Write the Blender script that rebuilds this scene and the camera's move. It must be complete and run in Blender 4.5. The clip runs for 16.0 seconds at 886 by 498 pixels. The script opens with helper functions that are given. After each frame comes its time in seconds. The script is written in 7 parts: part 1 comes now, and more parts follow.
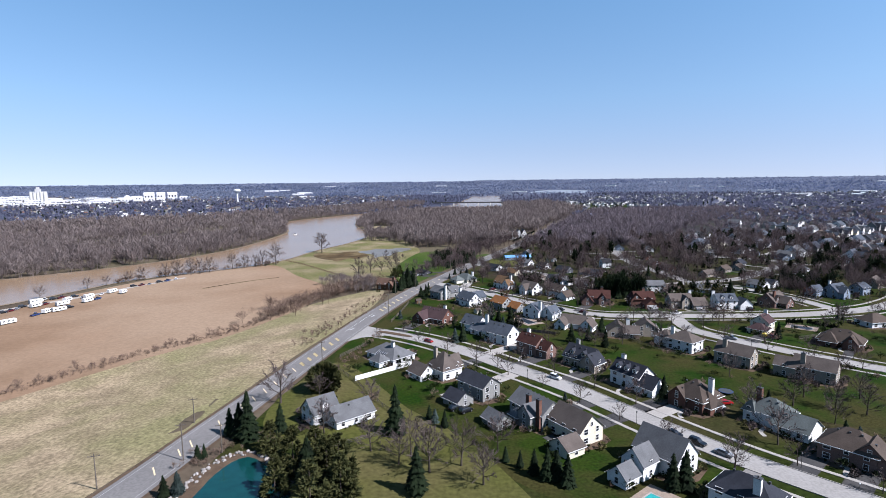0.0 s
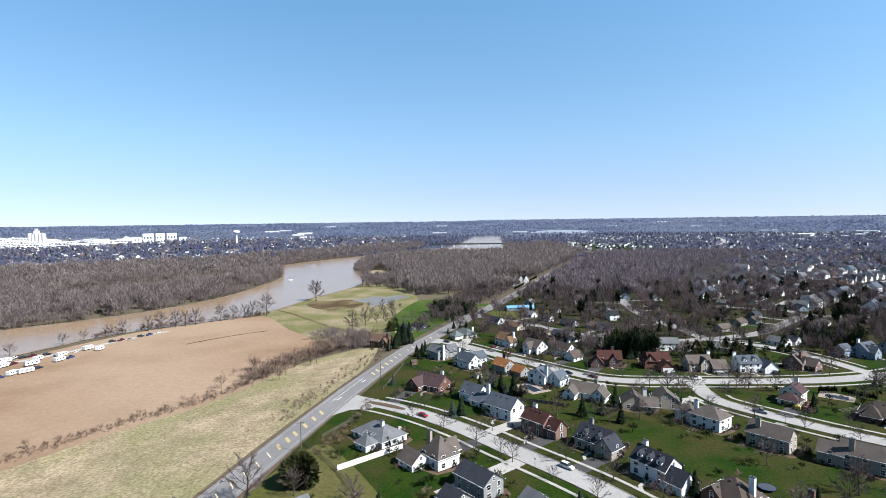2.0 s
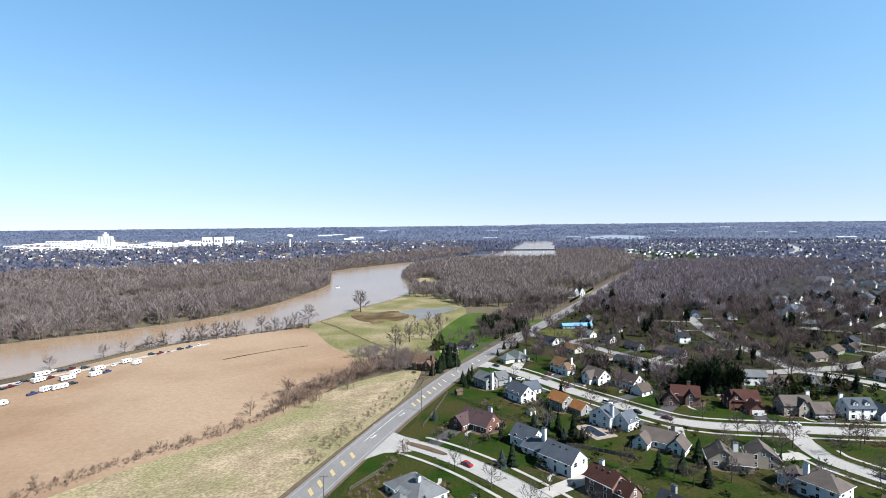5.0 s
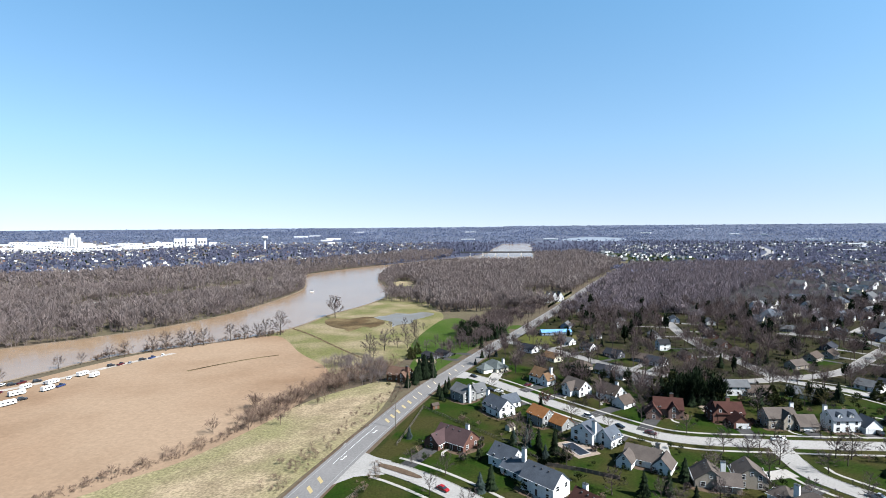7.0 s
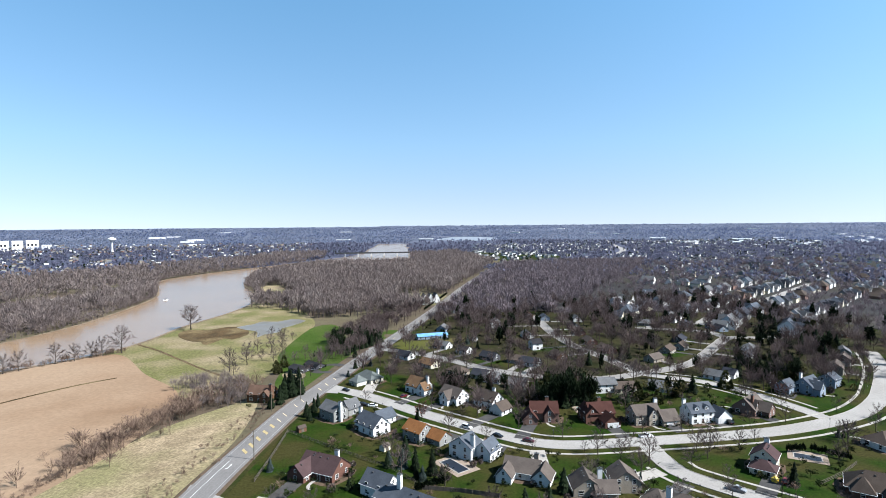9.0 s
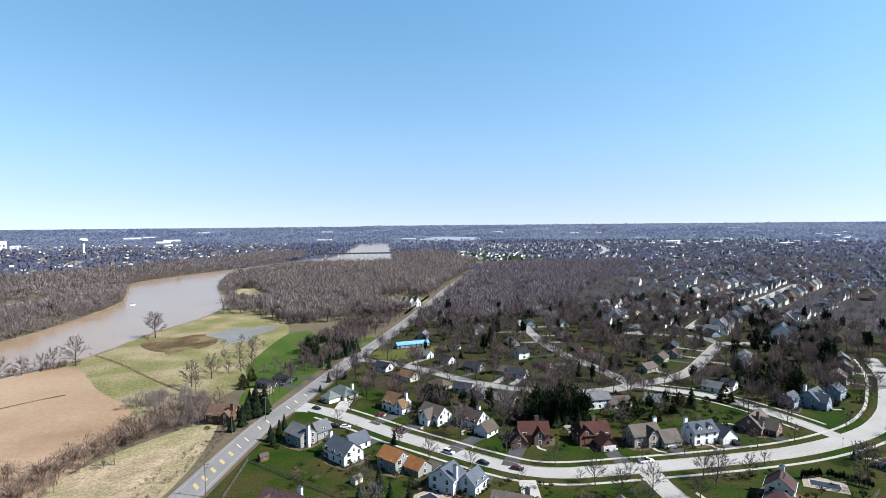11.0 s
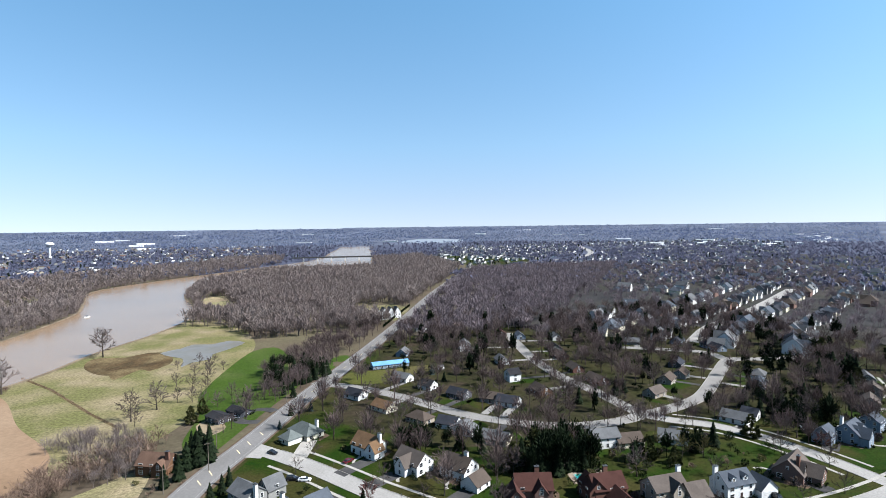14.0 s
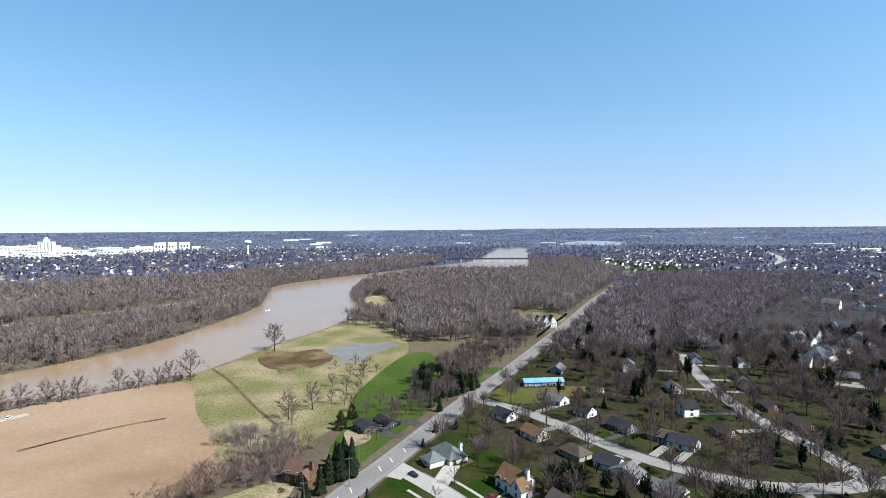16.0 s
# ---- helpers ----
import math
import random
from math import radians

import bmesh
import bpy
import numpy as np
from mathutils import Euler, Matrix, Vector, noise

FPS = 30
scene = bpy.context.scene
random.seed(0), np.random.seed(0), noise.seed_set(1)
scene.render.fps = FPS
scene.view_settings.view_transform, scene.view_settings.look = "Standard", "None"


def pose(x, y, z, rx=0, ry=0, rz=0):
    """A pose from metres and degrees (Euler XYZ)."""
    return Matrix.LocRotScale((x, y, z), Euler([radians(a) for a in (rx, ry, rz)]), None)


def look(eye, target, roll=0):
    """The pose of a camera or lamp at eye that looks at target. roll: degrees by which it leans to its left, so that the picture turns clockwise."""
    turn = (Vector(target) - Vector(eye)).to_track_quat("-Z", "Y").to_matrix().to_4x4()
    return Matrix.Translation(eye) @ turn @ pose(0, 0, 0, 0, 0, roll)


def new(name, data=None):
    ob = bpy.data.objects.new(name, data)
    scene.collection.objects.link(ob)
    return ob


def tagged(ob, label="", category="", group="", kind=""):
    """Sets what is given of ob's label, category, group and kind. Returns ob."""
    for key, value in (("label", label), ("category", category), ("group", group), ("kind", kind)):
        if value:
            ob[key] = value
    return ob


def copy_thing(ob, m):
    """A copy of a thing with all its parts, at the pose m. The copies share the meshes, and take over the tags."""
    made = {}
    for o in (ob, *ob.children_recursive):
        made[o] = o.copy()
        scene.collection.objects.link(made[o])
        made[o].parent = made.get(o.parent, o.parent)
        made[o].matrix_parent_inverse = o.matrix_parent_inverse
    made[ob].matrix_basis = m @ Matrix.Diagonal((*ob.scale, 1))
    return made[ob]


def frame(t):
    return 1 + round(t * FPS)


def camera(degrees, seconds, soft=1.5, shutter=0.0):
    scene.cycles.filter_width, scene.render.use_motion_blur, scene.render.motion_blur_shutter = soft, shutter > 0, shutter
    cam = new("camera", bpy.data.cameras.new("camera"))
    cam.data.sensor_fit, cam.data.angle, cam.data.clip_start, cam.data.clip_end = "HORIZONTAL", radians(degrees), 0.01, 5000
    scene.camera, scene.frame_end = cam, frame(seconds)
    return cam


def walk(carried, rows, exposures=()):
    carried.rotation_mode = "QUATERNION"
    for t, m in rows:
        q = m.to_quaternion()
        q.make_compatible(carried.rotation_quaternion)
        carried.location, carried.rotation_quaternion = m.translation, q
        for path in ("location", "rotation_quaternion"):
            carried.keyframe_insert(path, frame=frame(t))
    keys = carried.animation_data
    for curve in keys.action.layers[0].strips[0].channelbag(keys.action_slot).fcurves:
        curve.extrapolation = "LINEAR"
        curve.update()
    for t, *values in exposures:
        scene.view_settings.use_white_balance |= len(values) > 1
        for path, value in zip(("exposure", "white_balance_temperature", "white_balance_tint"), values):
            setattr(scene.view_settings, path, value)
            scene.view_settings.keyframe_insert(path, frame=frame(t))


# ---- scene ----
from mathutils.geometry import delaunay_2d_cdt

cam = camera(78.1, 16.0, soft=0.8)
walk(cam, [
    (0, look((0.00, 0.00, 71.98), (0.00, 99.23, 59.60), -0.65)),
    (0.5, look((0.72, 5.32, 73.67), (0.82, 104.55, 61.26), -0.83)),
    (1, look((1.46, 11.22, 75.38), (1.46, 110.57, 64.07), -0.83)),
    (1.5, look((1.60, 16.48, 77.33), (1.57, 116.14, 69.06), -0.78)),
    (2, look((2.09, 22.38, 79.02), (2.03, 122.24, 73.71), -0.75)),
    (2.5, look((2.48, 27.49, 81.03), (2.30, 127.37, 76.18), -0.75)),
    (3, look((2.42, 32.46, 82.04), (2.16, 132.35, 77.29), -0.59)),
    (3.5, look((2.72, 37.50, 82.85), (2.27, 137.39, 78.16), -0.72)),
    (4, look((2.54, 42.35, 83.05), (0.76, 142.23, 78.48), -0.68)),
    (4.5, look((2.66, 48.34, 83.31), (-7.00, 147.76, 78.74), -0.61)),
    (7, look((2.83, 64.77, 86.28), (-2.47, 164.54, 81.92), -0.45)),
    (7.5, look((3.14, 69.48, 86.45), (-0.17, 169.33, 82.00), -0.38)),
    (8, look((4.80, 73.18, 86.79), (10.05, 172.94, 82.33), -0.45)),
    (8.5, look((5.33, 78.57, 87.28), (20.95, 177.23, 82.64), -0.50)),
    (9, look((5.59, 83.31, 87.37), (22.74, 181.72, 82.80), -0.46)),
    (11.5, look((12.69, 112.68, 88.91), (33.47, 210.38, 84.24), -0.52)),
    (12, look((14.02, 119.27, 89.18), (35.00, 216.94, 84.54), -0.55)),
    (12.5, look((15.46, 125.64, 89.82), (36.75, 223.24, 85.16), -0.62)),
    (13, look((17.25, 132.31, 90.36), (38.97, 229.81, 85.75), -0.63)),
    (13.5, look((18.86, 139.31, 90.71), (41.38, 236.64, 86.18), -0.71)),
    (14, look((20.56, 145.51, 91.29), (43.88, 242.65, 86.85), -0.68)),
    (14.5, look((22.43, 152.22, 91.49), (46.67, 249.14, 87.19), -0.66)),
    (15, look((23.42, 158.59, 92.12), (44.46, 256.26, 87.86), -0.60)),
    (15.5, look((24.60, 164.85, 92.67), (34.13, 264.31, 88.59), -0.51)),
    (16, look((25.63, 169.26, 94.18), (20.48, 269.04, 90.14), -0.40)),
], exposures=[(0.0, 1.56, 5850, 19), (1.5, 1.67, 5950, 15), (2.5, 1.90, 6050, 11), (9.0, 1.88, 6050, 11), (11.5, 1.86, 6050, 11), (16.0, 1.80, 6050, 11)])

# ---- world and sun ----
SUN_AZ, SUN_EL = 116.0, 44.0
world = bpy.data.worlds.new("sky")
scene.world = world
world.use_nodes = True
wn = world.node_tree.nodes
sky = wn.new("ShaderNodeTexSky")
sky.sky_type, sky.sun_disc = "NISHITA", False
sky.sun_elevation, sky.sun_rotation = radians(SUN_EL), radians(SUN_AZ)
sky.air_density, sky.dust_density, sky.ozone_density = 1.1, 0.5, 0.8
wn["Background"].inputs[1].default_value = 0.068
coord, lift = wn.new("ShaderNodeTexCoord"), wn.new("ShaderNodeVectorMath")
lift.operation, lift.inputs[1].default_value = "ADD", (0.0, 0.0, 0.12)
world.node_tree.links.new(coord.outputs["Generated"], lift.inputs[0])
world.node_tree.links.new(lift.outputs[0], sky.inputs[0])
# spring haze: the air turns paler and a little lilac towards the horizon, and deeper blue overhead
height, air, tinted = wn.new("ShaderNodeSeparateXYZ"), wn.new("ShaderNodeValToRGB"), wn.new("ShaderNodeMix")
world.node_tree.links.new(coord.outputs["Generated"], height.inputs[0])
world.node_tree.links.new(height.outputs["Z"], air.inputs[0])
air.color_ramp.elements[0].position, air.color_ramp.elements[0].color = 0.0, (0.80, 0.70, 0.70, 1.0)
air.color_ramp.elements[1].position, air.color_ramp.elements[1].color = 0.42, (0.645, 0.92, 0.915, 1.0)
for at, tone in ((0.05, (0.78, 0.73, 0.715, 1.0)), (0.14, (0.755, 0.83, 0.80, 1.0))):
    air.color_ramp.elements.new(at).color = tone
tinted.data_type, tinted.blend_type = "RGBA", "MULTIPLY"
tinted.inputs[0].default_value = 1.0
world.node_tree.links.new(sky.outputs[0], tinted.inputs[6])
world.node_tree.links.new(air.outputs[0], tinted.inputs[7])
world.node_tree.links.new(tinted.outputs[2], wn["Background"].inputs[0])
sun_data = bpy.data.lights.new("sun", "SUN")
sun_data.energy, sun_data.angle, sun_data.color = 5.0, radians(0.53), (1.0, 0.965, 0.91)
sun = new("sun", sun_data)
sx, sy = math.sin(radians(SUN_AZ)) * math.cos(radians(SUN_EL)), math.cos(radians(SUN_AZ)) * math.cos(radians(SUN_EL))
sun.matrix_world = look((sx * 300, sy * 300, 300 * math.sin(radians(SUN_EL))), (0, 0, 0))


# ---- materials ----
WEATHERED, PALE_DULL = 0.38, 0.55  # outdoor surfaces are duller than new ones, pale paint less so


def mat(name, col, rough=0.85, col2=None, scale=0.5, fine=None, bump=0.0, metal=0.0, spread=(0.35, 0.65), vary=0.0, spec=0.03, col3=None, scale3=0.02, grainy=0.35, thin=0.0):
    """A node material: two base colours mixed by noise at world size, fine grain, relief, and an optional change per object."""
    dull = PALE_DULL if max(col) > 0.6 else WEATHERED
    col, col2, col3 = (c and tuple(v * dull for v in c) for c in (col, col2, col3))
    m = bpy.data.materials.new(name)
    m.use_nodes = True
    nt = m.node_tree
    N, K = nt.nodes, nt.links.new
    b = N["Principled BSDF"]
    b.inputs["Roughness"].default_value, b.inputs["Metallic"].default_value = rough, metal
    b.inputs["Specular IOR Level"].default_value = spec
    geo = N.new("ShaderNodeNewGeometry")

    def noise_at(s, detail=4.0):
        n = N.new("ShaderNodeTexNoise")
        n.inputs["Scale"].default_value, n.inputs["Detail"].default_value = s, detail
        K(geo.outputs["Position"], n.inputs["Vector"])
        return n.outputs["Fac"]

    def ramp(src, lo, hi):
        r = N.new("ShaderNodeMapRange")
        r.inputs[1].default_value, r.inputs[2].default_value = lo, hi
        K(src, r.inputs[0])
        return r.outputs[0]

    def mix(fac, a, c, kind="MIX"):
        x = N.new("ShaderNodeMix")
        x.data_type, x.blend_type = "RGBA", kind
        for sock, v in ((x.inputs[0], fac), (x.inputs[6], a), (x.inputs[7], c)):
            if hasattr(v, "is_linked"):
                K(v, sock)
            else:
                sock.default_value = v if isinstance(v, float) else (*v, 1.0)
        return x.outputs[2]

    c2 = col2 or tuple(v * 0.82 for v in col)
    colour = mix(ramp(noise_at(scale), *spread), col, c2)
    if col3:
        colour = mix(ramp(noise_at(scale3, 5.0), 0.40, 0.60), colour, col3)
    grain = noise_at(fine or scale * 8, 5.0)
    colour = mix(grainy, colour, mix(ramp(grain, 0.3, 0.7), (0.55, 0.55, 0.55), (1.4, 1.4, 1.4)), "MULTIPLY")
    if vary:
        info = N.new("ShaderNodeObjectInfo")
        v = ramp(info.outputs["Random"], 0.0, 1.0)
        hs = N.new("ShaderNodeHueSaturation")
        r = N.new("ShaderNodeMapRange")
        r.inputs[3].default_value, r.inputs[4].default_value = 1 - vary, 1 + vary
        K(v, r.inputs[0])
        K(r.outputs[0], hs.inputs["Value"])
        K(colour, hs.inputs["Color"])
        colour = hs.outputs[0]
    K(colour, b.inputs["Base Color"])
    if thin:
        # massed twigs let part of the light through
        glow_through, both = N.new("ShaderNodeBsdfTranslucent"), N.new("ShaderNodeMixShader")
        both.inputs[0].default_value = thin
        K(colour, glow_through.inputs["Color"])
        K(b.outputs[0], both.inputs[1])
        K(glow_through.outputs[0], both.inputs[2])
        K(both.outputs[0], N["Material Output"].inputs["Surface"])
    if bump:
        bp = N.new("ShaderNodeBump")
        bp.inputs["Strength"].default_value, bp.inputs["Distance"].default_value = 0.6, bump
        K(grain, bp.inputs["Height"])
        K(bp.outputs[0], b.inputs["Normal"])
    return m


def plain_mat(name, col, rough=0.5, metal=0.0, spec=0.5):
    m = mat(name, col, rough, tuple(v * 0.9 for v in col), 0.8, 6.0, metal=metal, spec=spec)
    return m


M_GROUND = mat("winter_ground", (0.18, 0.138, 0.098), 0.95, (0.11, 0.085, 0.06), 0.03, 0.4, 0.3, col3=(0.16, 0.138, 0.085), scale3=0.012)
# aerial haze painted into the far land's base colours, bluer and paler outwards
M_FARLAND_HAZE = mat("distant_land", (0.12, 0.13, 0.185), 0.95, (0.09, 0.1, 0.145), 0.01, 0.1, 0.0)
M_BLUELAND_HAZE = mat("blue_haze_tinted_land", (0.18, 0.20, 0.265), 0.95, (0.115, 0.13, 0.175), 0.004, 0.02)
M_PALELAND_HAZE = mat("pale_haze_tinted_land", (0.20, 0.225, 0.30), 0.95, (0.12, 0.138, 0.19), 0.003, 0.015)
M_FARWATER = mat("distant_water", (0.40, 0.40, 0.41), 0.3, (0.34, 0.34, 0.35), 0.01, 0.1, spec=0.5)
M_FLOOD = mat("shallow_flood_water", (0.26, 0.24, 0.21), 0.35, (0.22, 0.19, 0.13), 0.08, 0.4, spec=0.3)
M_FIELD = mat("stubble_field", (0.37, 0.245, 0.155), 0.95, (0.30, 0.195, 0.12), 0.03, 0.6, 0.15, col3=(0.42, 0.30, 0.20), scale3=0.008, grainy=0.22)
M_TAN = mat("dry_meadow", (0.50, 0.39, 0.25), 0.95, (0.32, 0.25, 0.155), 0.1, 0.9, 0.5, col3=(0.31, 0.28, 0.14), scale3=0.022, grainy=0.85)
M_PASTURE = mat("pasture", (0.27, 0.232, 0.115), 0.95, (0.38, 0.305, 0.195), 0.04, 0.7, 0.4, col3=(0.195, 0.19, 0.075), scale3=0.03, grainy=0.8)
M_MARSH = mat("marsh_grass", (0.15, 0.10, 0.05), 0.95, (0.055, 0.04, 0.022), 0.12, 0.8, 0.4, col3=(0.22, 0.165, 0.085), scale3=0.06, grainy=0.8)
M_LAWN = mat("lawn", (0.038, 0.050, 0.009), 0.92, (0.022, 0.038, 0.006), 0.05, 0.9, 0.15, col3=(0.060, 0.053, 0.021), scale3=0.03, grainy=0.8)
M_ROUGH = mat("rough_olive_lawn", (0.115, 0.118, 0.030), 0.92, (0.085, 0.096, 0.022), 0.06, 0.8, 0.15, col3=(0.135, 0.120, 0.046), scale3=0.03, grainy=0.6)
M_GREEN = mat("green_lawn", (0.015, 0.043, 0.003), 0.92, (0.030, 0.053, 0.006), 0.1, 1.2, 0.15, col3=(0.056, 0.053, 0.016), scale3=0.045, grainy=0.8)
M_SUBURB = mat("suburb_soil_and_grass", (0.060, 0.046, 0.030), 0.95, (0.028, 0.038, 0.010), 0.06, 0.4, 0.2, col3=(0.046, 0.044, 0.018), scale3=0.03, grainy=0.8)
M_FARYARD = mat("far_yards", (0.082, 0.072, 0.066), 0.95, (0.050, 0.052, 0.036), 0.03, 0.3, 0.2, col3=(0.060, 0.058, 0.058), scale3=0.01, grainy=0.8)
M_PADDOCK = mat("bright_mown_grass", (0.075, 0.122, 0.020), 0.92, (0.095, 0.125, 0.034), 0.05, 0.8, 0.15, col3=(0.060, 0.105, 0.016), scale3=0.03, grainy=0.6)
M_BED = mat("planting_bed", (0.12, 0.085, 0.06), 0.95, (0.17, 0.12, 0.08), 0.4, 2.0, 0.2)
M_ROAD = mat("road_asphalt", (0.275, 0.262, 0.25), 0.85, (0.235, 0.225, 0.215), 0.05, 1.5, 0.01)
M_STREET = mat("street_concrete", (0.46, 0.44, 0.41), 0.85, (0.41, 0.39, 0.36), 0.08, 1.5, 0.01)
M_WALK = mat("pale_concrete", (0.54, 0.505, 0.455), 0.85, (0.47, 0.44, 0.395), 0.25, 3.0, 0.01)
M_OLDSTREET = mat("old_street_concrete", (0.36, 0.34, 0.32), 0.88, (0.30, 0.285, 0.265), 0.1, 1.5, 0.01)
M_TARMAC = mat("driveway_asphalt", (0.075, 0.074, 0.075), 0.85, (0.11, 0.105, 0.10), 0.15, 2.0, 0.01)
M_LINE_W = plain_mat("white_road_paint", (0.72, 0.72, 0.70), 0.6)
M_LINE_P = plain_mat("worn_yellow_road_paint", (0.70, 0.56, 0.34), 0.7)
M_LINE_Y = plain_mat("yellow_road_paint", (0.56, 0.43, 0.19), 0.6)
M_WATER = mat("muddy_river", (0.42, 0.285, 0.17), 0.2, (0.37, 0.25, 0.15), 0.012, 0.15, 0.0, spec=0.30, grainy=0.2)
M_POND = mat("green_pond", (0.006, 0.055, 0.06), 0.12, (0.008, 0.07, 0.065), 0.05, 0.5, spec=0.4)
M_POOL = mat("pool_water", (0.05, 0.42, 0.40), 0.1, (0.06, 0.48, 0.45), 0.5, 2.0)
M_COVER = plain_mat("dark_pool_cover", (0.012, 0.02, 0.035), 0.5)

# ---- terrain ----
# the middle of the main road, which bends to the east as it goes north
ROAD = [(-118, -60), (-95, 40), (-75.5, 121), (-69, 152), (-54, 222), (-43.5, 268), (-35, 301), (-20.5, 352), (-7, 385), (16, 445),
        (41, 503), (72, 579), (112, 682), (180, 862), (262, 1060), (330, 1230)]
RX, RY = [p[0] for p in ROAD], [p[1] for p in ROAD]


def ground_z(x, y):
    """Level by the houses; the flood plain west of the road lies six metres lower; far country rises to the skyline."""
    west = np.interp(y, RY, RX) - np.asarray(x) - 9.0
    z = -6.0 * np.clip(west / 62.0, 0.0, 1.0)
    r = np.hypot(x, np.asarray(y) - 80.0)
    return z + np.clip((r - 2200) / 2700.0, 0.0, 1.0) ** 1.6 * 72.0


def mesh_of(name, verts, faces, material):
    me = bpy.data.meshes.new(name)
    me.from_pydata(verts, [], faces)
    for m in (material if isinstance(material, (list, tuple)) else [material]):
        me.materials.append(m)
    me.update()
    return me


def axis():
    near = np.arange(-420, 420, 7.0)
    far = [420.0]
    while far[-1] < 4990:
        far.append(far[-1] * 1.09)
    far = np.array(far)
    return np.concatenate([-far[::-1], near[1:], far])


gx = axis()
gy = gx + 260
GX, GY = np.meshgrid(gx, gy)
GZ = ground_z(GX, GY)
nx = len(gx)
gfaces = [(j * nx + i, j * nx + i + 1, (j + 1) * nx + i + 1, (j + 1) * nx + i) for j in range(len(gy) - 1) for i in range(nx - 1)]
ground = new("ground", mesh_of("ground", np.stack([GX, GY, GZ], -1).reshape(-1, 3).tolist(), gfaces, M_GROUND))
# rings of haze-tinted ground, one colour step per distance band
for m_ in (M_FARLAND_HAZE, M_BLUELAND_HAZE, M_PALELAND_HAZE):
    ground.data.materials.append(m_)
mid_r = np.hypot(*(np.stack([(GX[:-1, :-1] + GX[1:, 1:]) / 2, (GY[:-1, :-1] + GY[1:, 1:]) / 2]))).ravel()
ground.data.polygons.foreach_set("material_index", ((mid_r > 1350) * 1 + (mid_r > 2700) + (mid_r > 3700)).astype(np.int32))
tagged(ground, "brown winter ground with dry grass and leaf litter, haze-tinted far off", "ground", kind="structure")


def smooth(line, step=6.0, closed=False):
    """A rounded line through the given points (Catmull-Rom), with a point every few metres."""
    p = [Vector((*q, 0)) for q in line]
    n = len(p)
    out = []
    for i in range(n if closed else n - 1):
        if closed:
            a, b, c, d = p[i - 1], p[i], p[(i + 1) % n], p[(i + 2) % n]
        else:
            a, b, c, d = p[max(i - 1, 0)], p[i], p[i + 1], p[min(i + 2, n - 1)]
        k = max(2, int((c - b).length / step))
        for s in range(k):
            u = s / k
            q = 0.5 * (2 * b + (c - a) * u + (2 * a - 5 * b + 4 * c - d) * u * u + (3 * b - a - 3 * c + d) * u ** 3)
            out.append((q.x, q.y))
    if not closed:
        out.append(line[-1])
    return out


def inside(x, y, poly):
    hit = False
    for (x0, y0), (x1, y1) in zip(poly, poly[1:] + poly[:1]):
        if (y0 > y) != (y1 > y) and x < (x1 - x0) * (y - y0) / (y1 - y0) + x0:
            hit = not hit
    return hit


def sheet(name, outline, lift, material, label, category="", grid=14.0, kind="structure", rounded=True, flat=None):
    """A piece of ground cover that follows the terrain."""
    line = smooth(outline, 8.0, True) if rounded else outline
    pts = [Vector(p) for p in line]
    n = len(pts)
    xs, ys = [p.x for p in pts], [p.y for p in pts]
    if flat is None:
        for x in np.arange(min(xs), max(xs), grid):
            for y in np.arange(min(ys), max(ys), grid):
                if inside(x, y, line):
                    pts.append(Vector((x + 0.13, y + 0.11)))
    v, e, f, *_ = delaunay_2d_cdt(pts, [(i, (i + 1) % n) for i in range(n)], [], 1, 1e-4)
    verts = [(p.x, p.y, (float(ground_z(p.x, p.y)) if flat is None else flat) + lift) for p in v]
    me = mesh_of(name, verts, [tuple(q) for q in f], material)
    bm = bmesh.new()
    bm.from_mesh(me)
    for q in bm.faces:
        if q.normal.z < 0:
            q.normal_flip()
    bm.to_mesh(me)
    bm.free()
    ob = new(name, me)
    return tagged(ob, label, category or name.replace("_", " "), kind=kind)


def offset_line(line, d):
    """The line moved sideways: to its right for positive d."""
    out = []
    for i, p in enumerate(line):
        a, b = Vector(line[max(i - 1, 0)]), Vector(line[min(i + 1, len(line) - 1)])
        t = (b - a).normalized()
        out.append((p[0] + t.y * d, p[1] - t.x * d))
    return out


def ribbon(name, line, d0, d1, lift, material, label="", category="", kind="structure", thick=0.0, parent=None):
    """A strip along a line between two sideways distances; with thickness it has an upstanding edge."""
    a, b = offset_line(line, d0), offset_line(line, d1)
    verts, faces = [], []
    for p, q in zip(a, b):
        zp, zq = float(ground_z(*p)) + lift, float(ground_z(*q)) + lift
        verts += [(*p, zp), (*q, zq), (*p, zp - thick), (*q, zq - thick)]
    for i in range(len(line) - 1):
        k, l = 4 * i, 4 * i + 4
        faces.append((k, l, l + 1, k + 1) if d1 < d0 else (k, k + 1, l + 1, l))
        if thick:
            faces += [(k, k + 2, l + 2, l), (k + 1, l + 1, l + 3, k + 3)]
    ob = new(name, mesh_of(name, verts, faces, material))
    if parent:
        ob.parent = parent
    if label:
        tagged(ob, label, category, kind=kind)
    return ob


NEAR_BANK = [(-420, 130), (-330, 270), (-279, 377), (-262, 425), (-240, 455), (-205, 485), (-175, 517), (-157, 560), (-146, 620), (-122, 690), (-108, 770),
             (-118, 850), (-152, 960), (-166, 1060), (-160, 1150), (-115, 1280), (-40, 1385), (60, 1410), (140, 1425), (165, 1540), (195, 1800), (210, 1960), (250, 2180), (240, 2350), (285, 2520), (235, 2640)]
